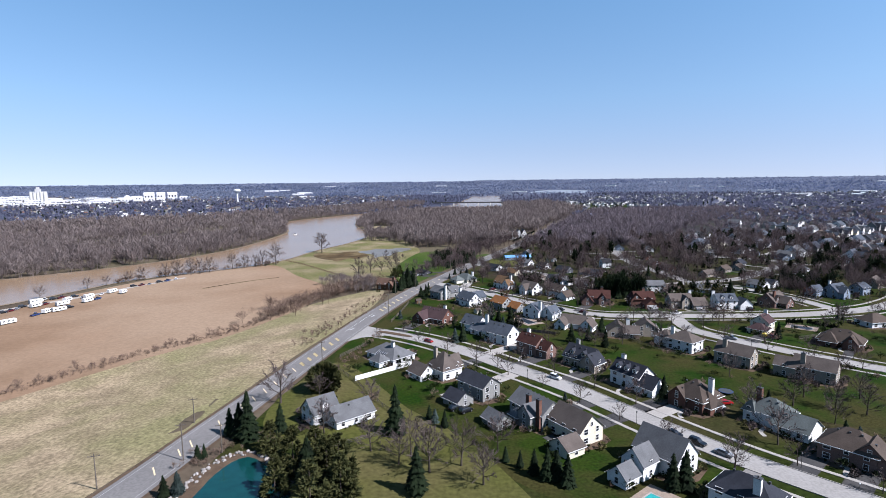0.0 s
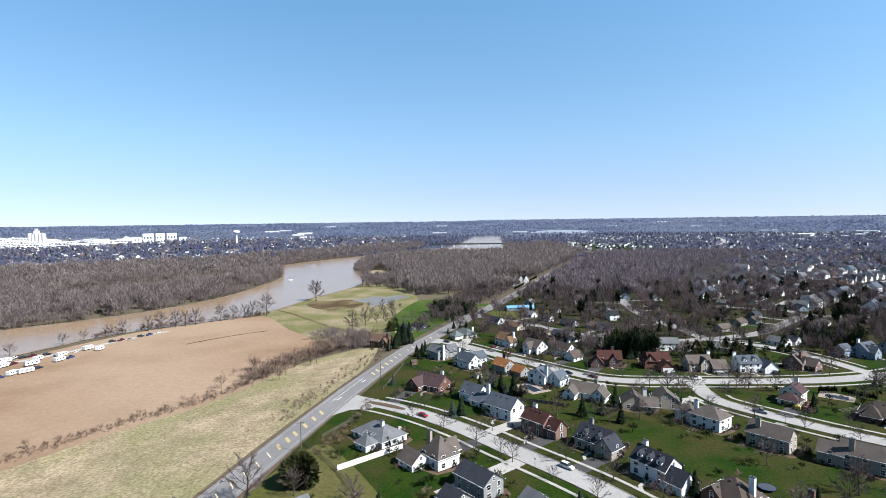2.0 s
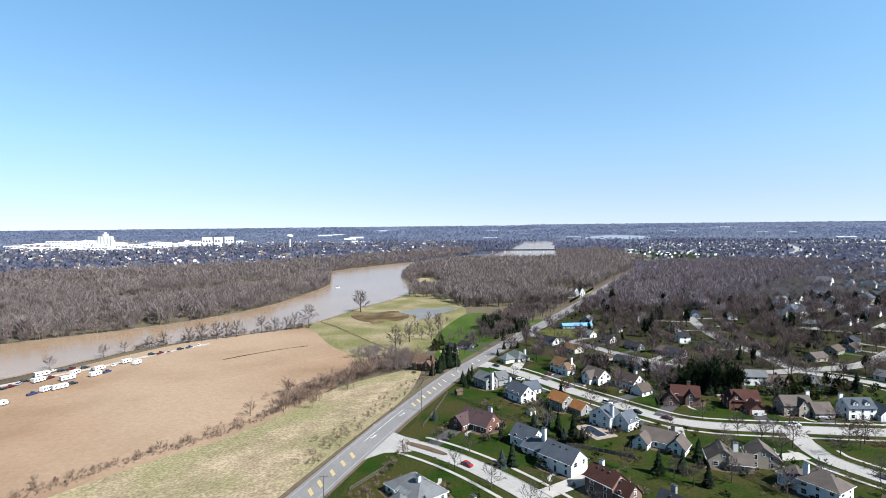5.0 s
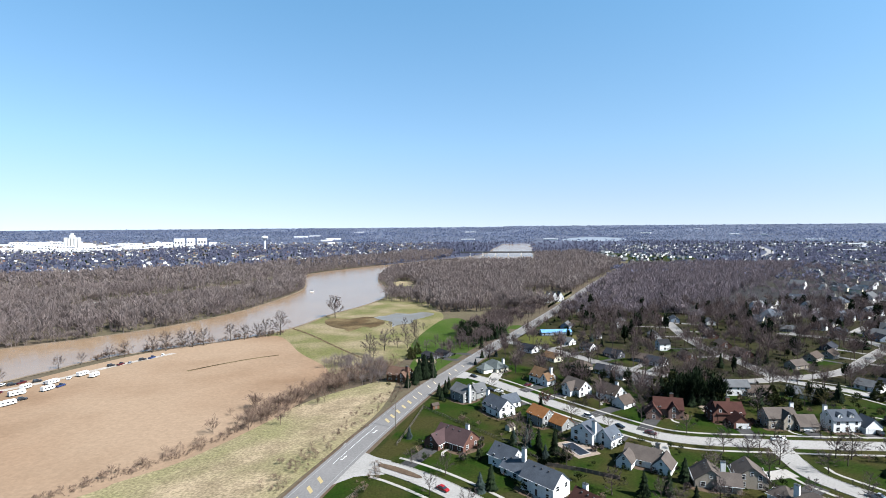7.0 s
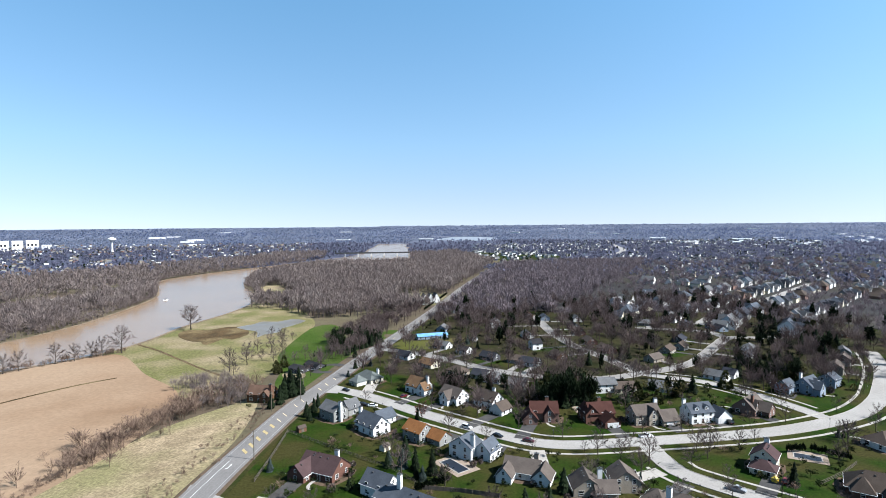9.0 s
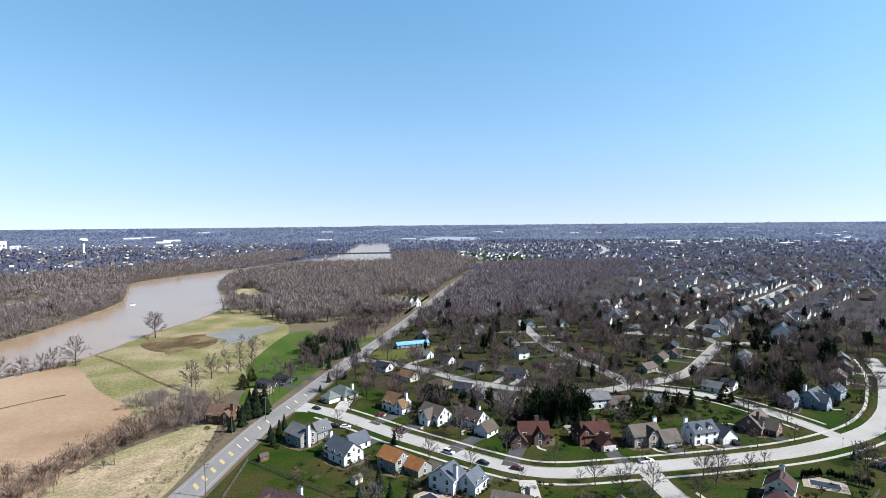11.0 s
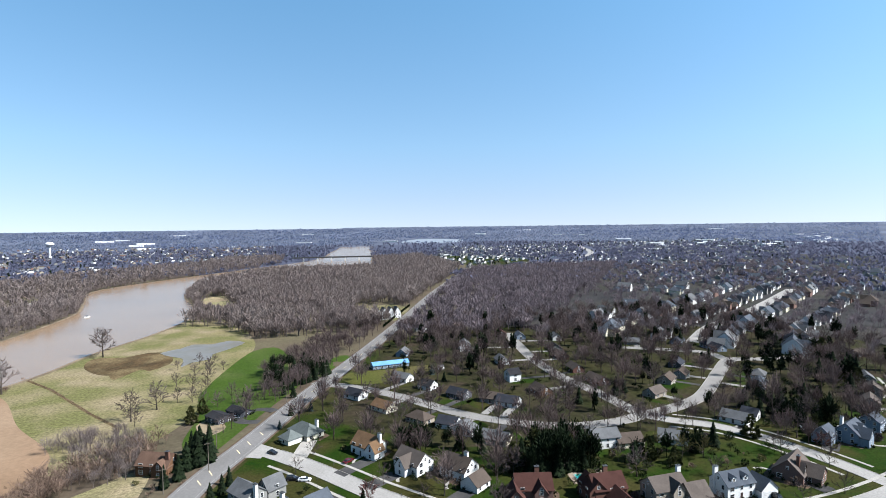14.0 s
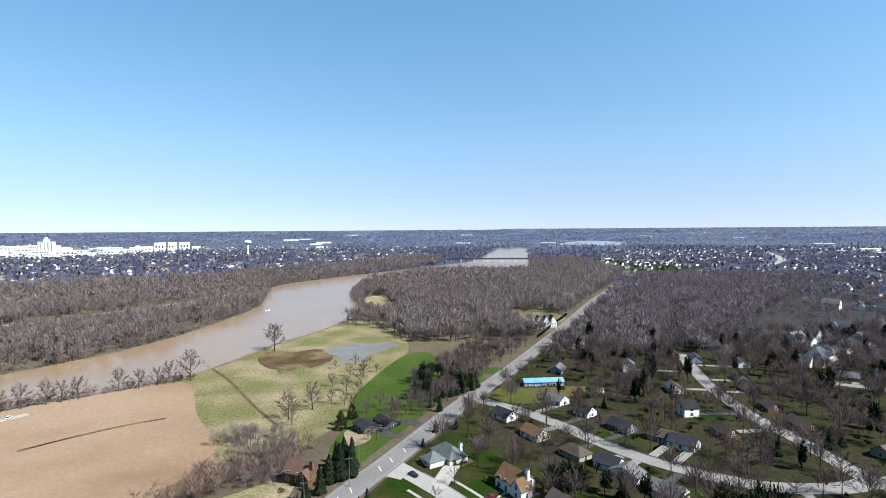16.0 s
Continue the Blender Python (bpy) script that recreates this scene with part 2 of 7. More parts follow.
FAR_BANK = [(190, 2560), (150, 2600), (118, 2380), (84, 2150), (58, 1900), (10, 1700), (-95, 1510), (-190, 1345), (-270, 1200), (-308, 1085), (-275, 960), (-245, 860), (-240, 770), (-246, 660),
            (-262, 595), (-285, 545), (-320, 497), (-352, 465), (-430, 380), (-560, 250)]
sheet("river", NEAR_BANK + FAR_BANK, 0.25, M_WATER, "wide muddy brown river in flood between wooded banks", "river", 60.0)
FAR_WATER = [(450, 2800), (600, 2700), (720, 2740), (800, 2960), (700, 3120), (560, 3080)]
sheet("far_water", FAR_WATER, 0.4, M_FARWATER, "distant bright reach of the same river", "river", 80.0)
FIELD = [(-350, 150), (-290, 306), (-273, 357), (-255, 411), (-235, 452), (-201, 489), (-163, 514), (-122, 452), (-88, 402), (-86, 341), (-97, 301), (-112, 269),
         (-134, 239), (-158, 196), (-183, 146), (-223, 56)]
sheet("brown_field", FIELD, 0.12, M_FIELD, "bare tan-brown cut crop field beside the river", "field", 16.0)
TAN = [(-42, 374), (-60, 364), (-82, 342), (-96, 308), (-113, 270), (-138, 238), (-166, 192), (-200, 100), (-240, 0), (-140, -40), (-102, 60), (-82, 125), (-62, 222), (-50, 272), (-40, 320)]
sheet("dry_meadow", TAN, 0.10, M_TAN, "dry straw-coloured meadow between field and road", "meadow", 14.0)
PASTURE = [(-173, 510), (-157, 556), (-147, 618), (-123, 690), (-108, 764), (-62, 745), (-34, 655), (-26, 600), (-36, 540), (-42, 480), (-40, 440), (-60, 393), (-98, 392), (-136, 450)]
sheet("pasture", PASTURE, 0.09, M_PASTURE, "yellow-green rough pasture running down to the water", "meadow", 14.0)
sheet("marsh_patch", [(-134, 567), (-141, 590), (-136, 602), (-118, 598), (-105, 610), (-89, 604), (-82, 585), (-80, 567), (-89, 550), (-96, 556), (-105, 532), (-112, 545), (-119, 548)], 0.16, M_MARSH, "dark brown marshy patch in the pasture", "marsh")
sheet("flood_pool", [(-96, 606), (-84, 618), (-77, 632), (-62, 628), (-50, 640), (-36, 628), (-46, 604), (-55, 590), (-54, 574), (-66, 566), (-70, 554), (-74, 580), (-84, 590)], 0.22, M_FLOOD, "shallow grey flood water in the pasture", "water")
sheet("green_paddock", [(-36, 398), (-37, 440), (-44, 472), (-43, 503), (-36, 549), (-26, 592), (-11, 602), (0, 575), (4, 520), (14, 486), (10, 462), (0, 436), (-10, 408), (-24, 374)], 0.14, M_PADDOCK, "bright green mown paddock west of the road", "lawn")
LAWN = [(-62, 20), (-62, 120), (-48, 222), (-36, 268), (-28, 301), (-13, 352), (0, 385), (24, 445), (50, 503), (80, 575), (190, 600), (330, 560), (420, 480),
        (420, 250), (330, 60), (160, -30), (0, -60)]
sheet("lawns", LAWN, 0.05, M_LAWN, "patchy green and brown suburban lawns", "lawn", 30.0)

sheet("suburb_ground", [(188, 600), (330, 560), (420, 480), (420, 250), (700, 320), (1250, 850), (1350, 1320), (900, 1330), (520, 1190), (330, 1000), (230, 760)], 0.05, M_FARYARD, "rough lawns and bare soil among far suburban houses", "lawn", 60.0)
sheet("old_gardens", [(28, 402), (60, 374), (90, 356), (270, 354), (400, 420), (410, 480), (330, 555), (190, 590), (92, 570), (56, 500)], 0.06, M_SUBURB, "leaf-strewn brown and green gardens of the older houses", "garden ground", 24.0)
NEAR_LAWN = [(-46, 222), (-34, 268), (-26, 301), (-12, 350), (2, 384), (18, 402), (40, 392), (66, 365), (84, 352), (104, 346), (150, 345), (190, 342), (230, 340), (270, 350), (300, 300), (240, 230), (190, 160), (120, 150), (100, 172),
             (84, 196), (60, 222), (40, 240), (10, 236), (24, 206), (44, 180), (58, 158), (74, 136), (60, 104), (30, 112), (8, 134), (-14, 168), (-30, 188)]
sheet("front_lawns", NEAR_LAWN, 0.066, M_GREEN, "green mown lawns of the newer streets", "lawn", 26.0)

# ---- roads ----
road_line = smooth(ROAD, 6.0)
ribbon("main_road", road_line, -5.6, 5.6, 0.18, M_ROAD, "two-lane grey asphalt road with painted lines", "road")
STREET_A = [(-42, 262), (-33, 257), (-23, 252), (-6.6, 240), (10.4, 223), (25, 205), (36, 192), (46.5, 178.5), (55.5, 164), (64, 150.5), (77, 132), (92, 115), (125, 80), (160, 40)]
LOOP = [(-6, 381), (4, 371), (14, 360.5), (26.5, 345), (38, 330), (49.8, 316.5), (59.9, 305), (69.3, 295.2), (78.3, 287.4), (88.6, 283.2), (99.7, 281.6), (111.4, 281), (123.3, 280.4), (147.5, 279.4), (173.2, 279.4), (187.4, 280.4),
        (203.8, 283), (222.1, 287.4), (238, 293.5), (254.9, 303.1), (272, 315.5), (312, 350), (348, 390)]
STREET_B = [(121, 280), (118.6, 266), (118.4, 254), (123, 245), (132, 233), (143, 219.5), (154, 208), (166, 196), (200, 170), (240, 140)]
STREET_BACK = [(213.5, 286), (212.4, 294), (211, 306), (208, 320.4), (203.4, 334.6), (194, 351), (180, 362), (171, 372)]
STREET_C = [(20, 470), (35, 459), (49, 447.5), (67, 427), (77, 412), (90, 395), (107, 380), (130, 368), (155, 367), (171, 372)]
STREET_D = [(171, 372), (168, 410), (163, 445), (165, 496), (178, 574)]
STREET_E = [(171, 372), (190, 376), (215, 387), (240, 408), (262, 428), (287, 448), (306, 444), (340, 440)]
STREET_F = [(285, 449), (286, 470), (271, 481), (240, 500)]
FAR_STREET = [(300, 500), (352, 546), (411, 582), (496, 639), (641, 742)]
HIGHWAY = [(300, 1150), (371, 1226), (430, 1286), (561, 1369), (730, 1491), (870, 1700), (1000, 2000), (1200, 2480)]
lines = {}
for name, line, half, walks in (("street_a", STREET_A, 4.2, True), ("street_loop", LOOP, 4.1, True), ("street_b", STREET_B, 4.0, True), ("street_back", STREET_BACK, 3.7, True),
                                ("street_c", STREET_C, 3.8, False), ("street_d", STREET_D, 3.8, False), ("street_e", STREET_E, 3.8, False), ("street_f", STREET_F, 3.8, False),
                                ("street_far", FAR_STREET, 6.0, True), ("highway", HIGHWAY, 9.0, False)):
    sm = lines[name] = smooth(line, 5.0)
    ribbon(name, sm, -half, half, 0.12 + 0.004 * len(lines), M_STREET if half != 3.8 else M_OLDSTREET, "pale concrete residential street with kerbs", "street")
    if half < 6:
        for s in (-1, 1):
            cut = sm[2:-1]
            ribbon("kerb", cut, s * (half + 0.18), s * half, 0.27, M_WALK, "raised concrete kerb along the street", "kerb", thick=0.2)
            if walks:
                ribbon("sidewalk", sm[3:-2], s * (half + 5.2), s * (half + 3.9), 0.20, M_WALK, "pale concrete sidewalk beside the lawns", "sidewalk", thick=0.12)


# ---- building kit ----
ROOF_COLS = {"grey": (0.215, 0.22, 0.225), "slate": (0.065, 0.07, 0.085), "bluegrey": (0.14, 0.16, 0.19), "tan": (0.185, 0.155, 0.135), "brown": (0.145, 0.115, 0.095),
             "maroon": (0.115, 0.075, 0.075), "rust": (0.20, 0.125, 0.09), "red": (0.115, 0.055, 0.045), "orange": (0.42, 0.19, 0.075), "amber": (0.30, 0.185, 0.105), "greengrey": (0.20, 0.225, 0.215),
             "dark": (0.05, 0.05, 0.055), "blue": (0.20, 0.42, 0.72)}
WALL_COLS = {"white": (0.78, 0.78, 0.76), "cream": (0.72, 0.67, 0.52), "tan": (0.48, 0.42, 0.34), "grey": (0.36, 0.36, 0.34), "brick": (0.20, 0.105, 0.08), "blue": (0.36, 0.43, 0.52),
             "yellow": (0.76, 0.70, 0.45), "wood": (0.20, 0.11, 0.065), "darkgrey": (0.12, 0.125, 0.14), "pinkbrick": (0.28, 0.18, 0.15)}
M_ROOF = {k: mat("shingles_" + k, tuple(c * 0.88 for c in v), 0.9, tuple(c * 0.7 for c in v), 0.35, 3.5, 0.02, vary=0.10) for k, v in ROOF_COLS.items()}
M_WALL = {k: mat("wall_" + k, v, 0.7, tuple(c * 0.93 for c in v), 0.3, 4.0, 0.01) for k, v in WALL_COLS.items()}
M_TRIM = plain_mat("white_trim", (0.80, 0.80, 0.78), 0.5)
M_GLASS = mat("window_glass", (0.03, 0.035, 0.04), 0.06, (0.045, 0.05, 0.06), 0.3, 3.0, spec=0.6)
M_DOOR_DARK = plain_mat("dark_door", (0.06, 0.03, 0.025), 0.5)
M_CHIM = mat("chimney_brick", (0.27, 0.14, 0.10), 0.9, (0.20, 0.11, 0.085), 2.0, 8.0, 0.02)
M_METAL = plain_mat("vent_metal", (0.12, 0.12, 0.12), 0.5, 0.4)


rng = random.Random(7)


class Geo:
    """Gathers corners and faces for one mesh."""

    def __init__(self):
        self.v, self.f = [], []

    def add(self, verts, faces, m=None):
        k = len(self.v)
        self.v += [tuple(m @ Vector(p)) if m else tuple(p) for p in verts]
        self.f += [tuple(k + i for i in q) for q in faces]
        return self

    def box(self, x0, x1, y0, y1, z0, z1, m=None):
        return self.add([(x, y, z) for z in (z0, z1) for y in (y0, y1) for x in (x0, x1)],
                        [(0, 2, 3, 1), (4, 5, 7, 6), (0, 1, 5, 4), (2, 6, 7, 3), (0, 4, 6, 2), (1, 3, 7, 5)], m)

    def prism(self, ring, z0, z1, m=None, top=1.0):
        """An upright prism on a ring of points, its top scaled about the ring's middle."""
        n = len(ring)
        cx, cy = sum(p[0] for p in ring) / n, sum(p[1] for p in ring) / n
        return self.add([(x, y, z0) for x, y in ring] + [(cx + (x - cx) * top, cy + (y - cy) * top, z1) for x, y in ring],
                        [tuple(range(n))[::-1], tuple(range(n, 2 * n))] + [(i, (i + 1) % n, n + (i + 1) % n, n + i) for i in range(n)], m)

    def tube(self, r0, r1, z0, z1, n=8, m=None):
        return self.prism([(r0 * math.cos(6.2832 * i / n), r0 * math.sin(6.2832 * i / n)) for i in range(n)], z0, z1, m, r1 / r0)

    def mesh(self, name, material):
        return mesh_of(name, self.v, self.f, material)


def part(name, geo, material, parent, label="", m=None):
    """One mesh object under a thing or under a part."""
    me = geo if isinstance(geo, bpy.types.Mesh) else geo.mesh(name, material)
    ob = new(name, me)
    ob.parent = parent
    if m is not None:
        ob.matrix_basis = m
    if label:
        ob["label"] = label
    return ob


def thing(name, x, y, z, ang, label, category, group=""):
    ob = new(name)
    ob.empty_display_size = 0.5
    ob.matrix_basis = pose(x, y, z, 0, 0, ang)
    return tagged(ob, label, category, group)


WINDOW_MESH = {}


def window(parent, m, w, h, pane=True):
    """A window with a white frame standing out of the wall, a cross bar and a dark pane. Its wall faces -y of m."""
    key = (round(w, 2), round(h, 2))
    if key not in WINDOW_MESH:
        xs = (-w / 2 - 0.1, -w / 2, w / 2, w / 2 + 0.1)
        zs = (-h / 2 - 0.1, -h / 2, -0.03, 0.03, h / 2, h / 2 + 0.1)
        verts = [(x, y, z) for y in (-0.07, 0.0) for z in zs for x in xs]
        lights = {(1, 1), (1, 3)}
        faces, glass = [], []
        for j in range(5):
            for i in range(3):
                k = 4 * j + i
                (glass if (i, j) in lights else faces).append((k, k + 1, k + 5, k + 4))
                # the reveals and outer edges of the frame
                for di, dj, p, q in ((-1, 0, k + 4, k), (1, 0, k + 1, k + 5), (0, -1, k, k + 1), (0, 1, k + 5, k + 4)):
                    out = not (0 <= i + di < 3 and 0 <= j + dj < 5)
                    if (i, j) not in lights and (out or (i + di, j + dj) in lights):
                        faces.append((q, p, p + 24, q + 24))
        p = Geo().box(-w / 2, w / 2, -0.035, 0.0, -h / 2, h / 2)
        whole = mesh_of("window", verts, faces + glass, [M_TRIM, M_GLASS])
        whole.polygons.foreach_set("material_index", [0] * len(faces) + [1] * len(glass))
        WINDOW_MESH[key] = (mesh_of("window", verts, faces, M_TRIM), p.mesh("pane", M_GLASS), whole)
    a, b, whole = WINDOW_MESH[key]
    if not pane:
        return part("window", whole, None, parent, "", m)
    win = part("window", a, None, parent, "", m)
    part("pane", b, None, win)
    return win


def roof_geo(kind, L, W, hw, rise, over=0.45, thick=0.2):
    """A roof with thickness and eaves: ridge along x or y, or hipped."""
    g = Geo()
    if kind == "y":
        L, W = W, L
    a, b = L / 2 + over * 0.7, W / 2 + over
    drop = rise * over / (W / 2)
    z0, z1 = hw - drop, hw + rise
    if kind == "h":
        b = W / 2 + over
        a = L / 2 + over
        r = max(0.05, a - b)
        if L < W:
            r = 0.05
        top = [(-r, 0, z1), (r, 0, z1)]
        base = [(-a, -b, z0), (a, -b, z0), (a, b, z0), (-a, b, z0)]
        low = [(x, y, z0 - thick) for x, y, _ in base]
        g.add(base + top + low, [(0, 1, 5, 4), (1, 2, 5), (2, 3, 4, 5), (3, 0, 4), (0, 6, 7, 1), (1, 7, 8, 2), (2, 8, 9, 3), (3, 9, 6, 0), (6, 9, 8, 7)])
    else:
        sec = [(-b, z0), (0, z1), (b, z0), (b, z0 - thick), (0, z1 - thick), (-b, z0 - thick)]
        verts = [(x, y, z) for x in (-a, a) for y, z in sec]
        g.add(verts, [(0, 6, 7, 1), (1, 7, 8, 2), (2, 8, 9, 3), (3, 9, 10, 4), (4, 10, 11, 5), (5, 11, 6, 0), (0, 1, 4, 5), (1, 2, 3, 4), (6, 11, 10, 7), (7, 10, 9, 8)])
        if kind == "y":
            g.v = [(-y, x, z) for x, y, z in g.v]
    return g


def wall_geo(kind, L, W, hw, rise):
    g = Geo()
    if kind == "h":
        return g.box(-L / 2, L / 2, -W / 2, W / 2, -0.3, hw)
    if kind == "y":
        L, W = W, L
    sec = [(-W / 2, -0.3), (W / 2, -0.3), (W / 2, hw - 0.05), (0, hw + rise - 0.12), (-W / 2, hw - 0.05)]
    g.add([(x, y, z) for x in (-L / 2, L / 2) for y, z in sec], [(0, 1, 6, 5), (1, 2, 7, 6), (2, 3, 8, 7), (3, 4, 9, 8), (4, 0, 5, 9), (0, 4, 3, 2, 1), (5, 6, 7, 8, 9)])
    if kind == "y":
        g.v = [(-y, x, z) for x, y, z in g.v]
    return g


HOUSE_PLANS = []


def house(x, y, ang, label, wall, roof, blocks, garage=None, chimneys=(), dormers=0, vents=3, windows=True, trim="white", group="houses", name="house", door=True, gutters=True, panes=True):
    """blocks: (cx, cy, along, deep, wall height, roof rise, kind), the street side at -y. garage: (block, side) of the double door."""
    ob = thing(name, x, y, float(ground_z(x, y)), ang, label, "house", group)
    small_work = y < 290  # vents, gutters and glazing bars only where they can be told apart
    gutters, panes = gutters and small_work, panes and small_work
    blocks = [(cx, cy, L, W, hw * 0.93, rise * 1.16, kind) for cx, cy, L, W, hw, rise, kind in blocks]
    HOUSE_PLANS.append((x, y, ang, blocks))
    for k, (cx, cy, L, W, hw, rise, kind) in enumerate(blocks):
        at = pose(cx, cy, 0)
        part("wall", wall_geo(kind, L, W, hw, rise), M_WALL[wall if k == 0 or trim == "white" else trim], ob, "", at)
        part("roof", roof_geo(kind, L, W, hw, rise), M_ROOF[roof], ob, roof + " shingle roof", at)
        # gutters along the eaves
        eave = 0.45
        low = hw - rise * eave / ((L if kind == "y" else W) / 2) - 0.1
        for s in (-1, 1) if gutters else ():
            if kind != "y":
                part("gutter", Geo().box(-L / 2 - 0.4, L / 2 + 0.4, s * (W / 2 + 0.5) - 0.06, s * (W / 2 + 0.5) + 0.06, low - 0.12, low + 0.06), M_TRIM, ob, "", at)
            if kind != "x":
                part("gutter", Geo().box(s * (L / 2 + 0.5) - 0.06, s * (L / 2 + 0.5) + 0.06, -W / 2 - 0.4, W / 2 + 0.4, low - 0.12, low + 0.06), M_TRIM, ob, "", at)
        if windows:
            for side in range(4):
                run, out = (L, W / 2) if side % 2 == 0 else (W, L / 2)
                gar = garage and garage[0] == k and garage[1] == side
                turn = pose(cx, cy, 0) @ pose(0, 0, 0, 0, 0, 90 * side)
                n = max(1, int((run - 1.2) / 3.3))
                for storey in range(1 if hw < 3.7 else 2):
                    if gar and storey == 0:
                        continue
                    for i in range(n):
                        u = (i + 0.5) / n * run - run / 2
                        zc = 1.45 + 2.5 * storey
                        p = turn @ Vector((u, -out, zc))
                        if any(j != k and abs(p.x - bx) < bl / 2 + 0.3 and abs(p.y - by) < bw / 2 + 0.3 and zc < bh + 0.4 for j, (bx, by, bl, bw, bh, _, _) in enumerate(blocks)):
                            continue
                        if door and k == 0 and side == 0 and storey == 0 and i == n // 2:
                            d = part("door", Geo().box(-0.5, 0.5, -0.06, 0.0, 0.0, 2.1), M_DOOR_DARK, ob, "dark front door", turn @ pose(u, -out, 0.15))
                            part("door_frame", Geo().box(-0.65, -0.5, -0.09, 0, 0, 2.25).box(0.5, 0.65, -0.09, 0, 0, 2.25).box(-0.5, 0.5, -0.09, 0, 2.1, 2.25), M_TRIM, d)
                            part("doorstep", Geo().box(-0.9, 0.9, -1.1, 0.0, -0.35, 0.0), M_WALK, d)
                            continue
                        window(ob, turn @ pose(u, -out, zc), 1.5 if (i + k) % 3 == 0 else 1.0, 1.45, panes)
                if gable_end(kind, side) and rise > 2.2 and not gar:
                    window(ob, turn @ pose(0, -out, hw + rise * 0.33), 0.8, 1.0, panes)
                if gar:
                    wide = min(run - 1.2, 5.0)
                    g = part("garage_door", Geo().box(-wide / 2, wide / 2, -0.05, 0, 0.0, 2.2), M_TRIM, ob, "white panelled garage door", turn @ pose(0, -out, 0.05))
                    rib = Geo()
                    for q in range(1, 4):
                        rib.box(-wide / 2, wide / 2, -0.065, -0.05, q * 0.55 - 0.02, q * 0.55 + 0.02)
                    part("panel_joint", rib, M_WALL["grey"], g)
                    part("lintel", Geo().box(-wide / 2 - 0.15, wide / 2 + 0.15, -0.09, 0, 2.2, 2.4), M_TRIM, g)
        for q in range(vents if k == 0 else 1) if small_work else ():
            u = (q + 0.6) / (vents + 0.4) * L * 0.7 - L * 0.35
            if kind == "y":
                part("roof_vent", Geo().box(W * 0.09, W * 0.09 + 0.45, u * W / L - 0.22, u * W / L + 0.22, hw + rise * 0.72, hw + rise * 0.72 + 0.45), M_METAL, ob, "", at)
            else:
                part("roof_vent", Geo().box(u - 0.22, u + 0.22, -W * 0.09 - 0.45, -W * 0.09, hw + rise * 0.72, hw + rise * 0.72 + 0.45), M_METAL, ob, "", at)
    cx, cy, L, W, hw, rise, kind = blocks[0]
    for ux, uy, stuff in chimneys:
        top = hw + rise + 1.2
        c = part("chimney", Geo().box(-0.75, 0.75, -0.5, 0.5, -0.3, top), M_CHIM if stuff == "brick" else M_WALL[stuff], ob, stuff + " chimney", pose(cx + ux, cy + uy, 0))
        part("chimney_cap", Geo().box(-0.85, 0.85, -0.6, 0.6, top, top + 0.15).tube(0.18, 0.16, top + 0.15, top + 0.55, 8), M_METAL, c)
    for i in range(dormers):
        u = (i + 0.5) / dormers * L * 0.85 - L * 0.425
        for s in ((-1,) if dormers < 4 else (-1, 1)):
            m = pose(cx + u, cy, 0) @ pose(0, 0, 0, 0, 0, 0 if s < 0 else 180)
            y0 = -W * 0.40
            zb = hw + rise * 0.2 - 0.2
            d = part("dormer", Geo().add([(x_, y_, z_) for y_ in (y0, -W * 0.1) for x_, z_ in ((-0.9, zb - 0.3), (0.9, zb - 0.3), (0.9, zb + 1.3), (0, zb + 2.0), (-0.9, zb + 1.3))],
                     [(0, 1, 2, 3, 4), (5, 9, 8, 7, 6), (1, 6, 7, 2), (4, 9, 5, 0)]), M_WALL[wall], ob, "", m)
            part("dormer_roof", Geo().add([(x_, y_, z_) for y_ in (y0 - 0.25, -W * 0.05) for x_, z_ in ((-1.15, zb + 1.15), (0, zb + 2.1), (1.15, zb + 1.15), (1.15, zb + 1.3), (0, zb + 2.27), (-1.15, zb + 1.3))],
                 [(0, 1, 4, 5), (1, 2, 3, 4), (6, 11, 10, 7), (7, 10, 9, 8), (5, 4, 10, 11), (4, 3, 9, 10), (0, 6, 7, 1), (1, 7, 8, 2)]), M_ROOF[roof], d)
            window(d, pose(0, y0, zb + 0.75), 0.8, 1.0)
    return ob


def gable_end(kind, side):
    return (kind == "x" and side % 2 == 1) or (kind == "y" and side % 2 == 0)


# ---- houses ----
house(-21.9, 217.1, 135, "low white house with broad grey hipped roof and glazed sunroom", "white", "grey", [(0.0, -0.0, 16.7, 11.4, 3.0, 3.0, 'h'), (-3.5, 8.6, 6.2, 5.3, 3.0, 1.9, 'h')], chimneys=[(-2.6, 0.9, 'white')], vents=2)
house(-0.1, 196.3, 129, "cream house with steep tan roof and a projecting garage wing", "white", "tan", [(0.0, -0.0, 9.7, 8.8, 4.6, 4.4, 'h'), (4.0, 7.4, 7.9, 7.0, 2.9, 2.5, 'x'), (0.2, -4.9, 4.4, 4.4, 4.4, 2.8, 'y')], chimneys=[(2.6, 1.8, 'tan')])
house(11.5, 177.7, 130, "grey two-storey house with dark slate roof and open double garage", "grey", "slate", [(0.0, -0.0, 12.3, 7.9, 5.4, 2.3, 'x'), (-1.3, 10.4, 7.0, 7.0, 2.8, 2.1, 'x')], garage=(1, 1))
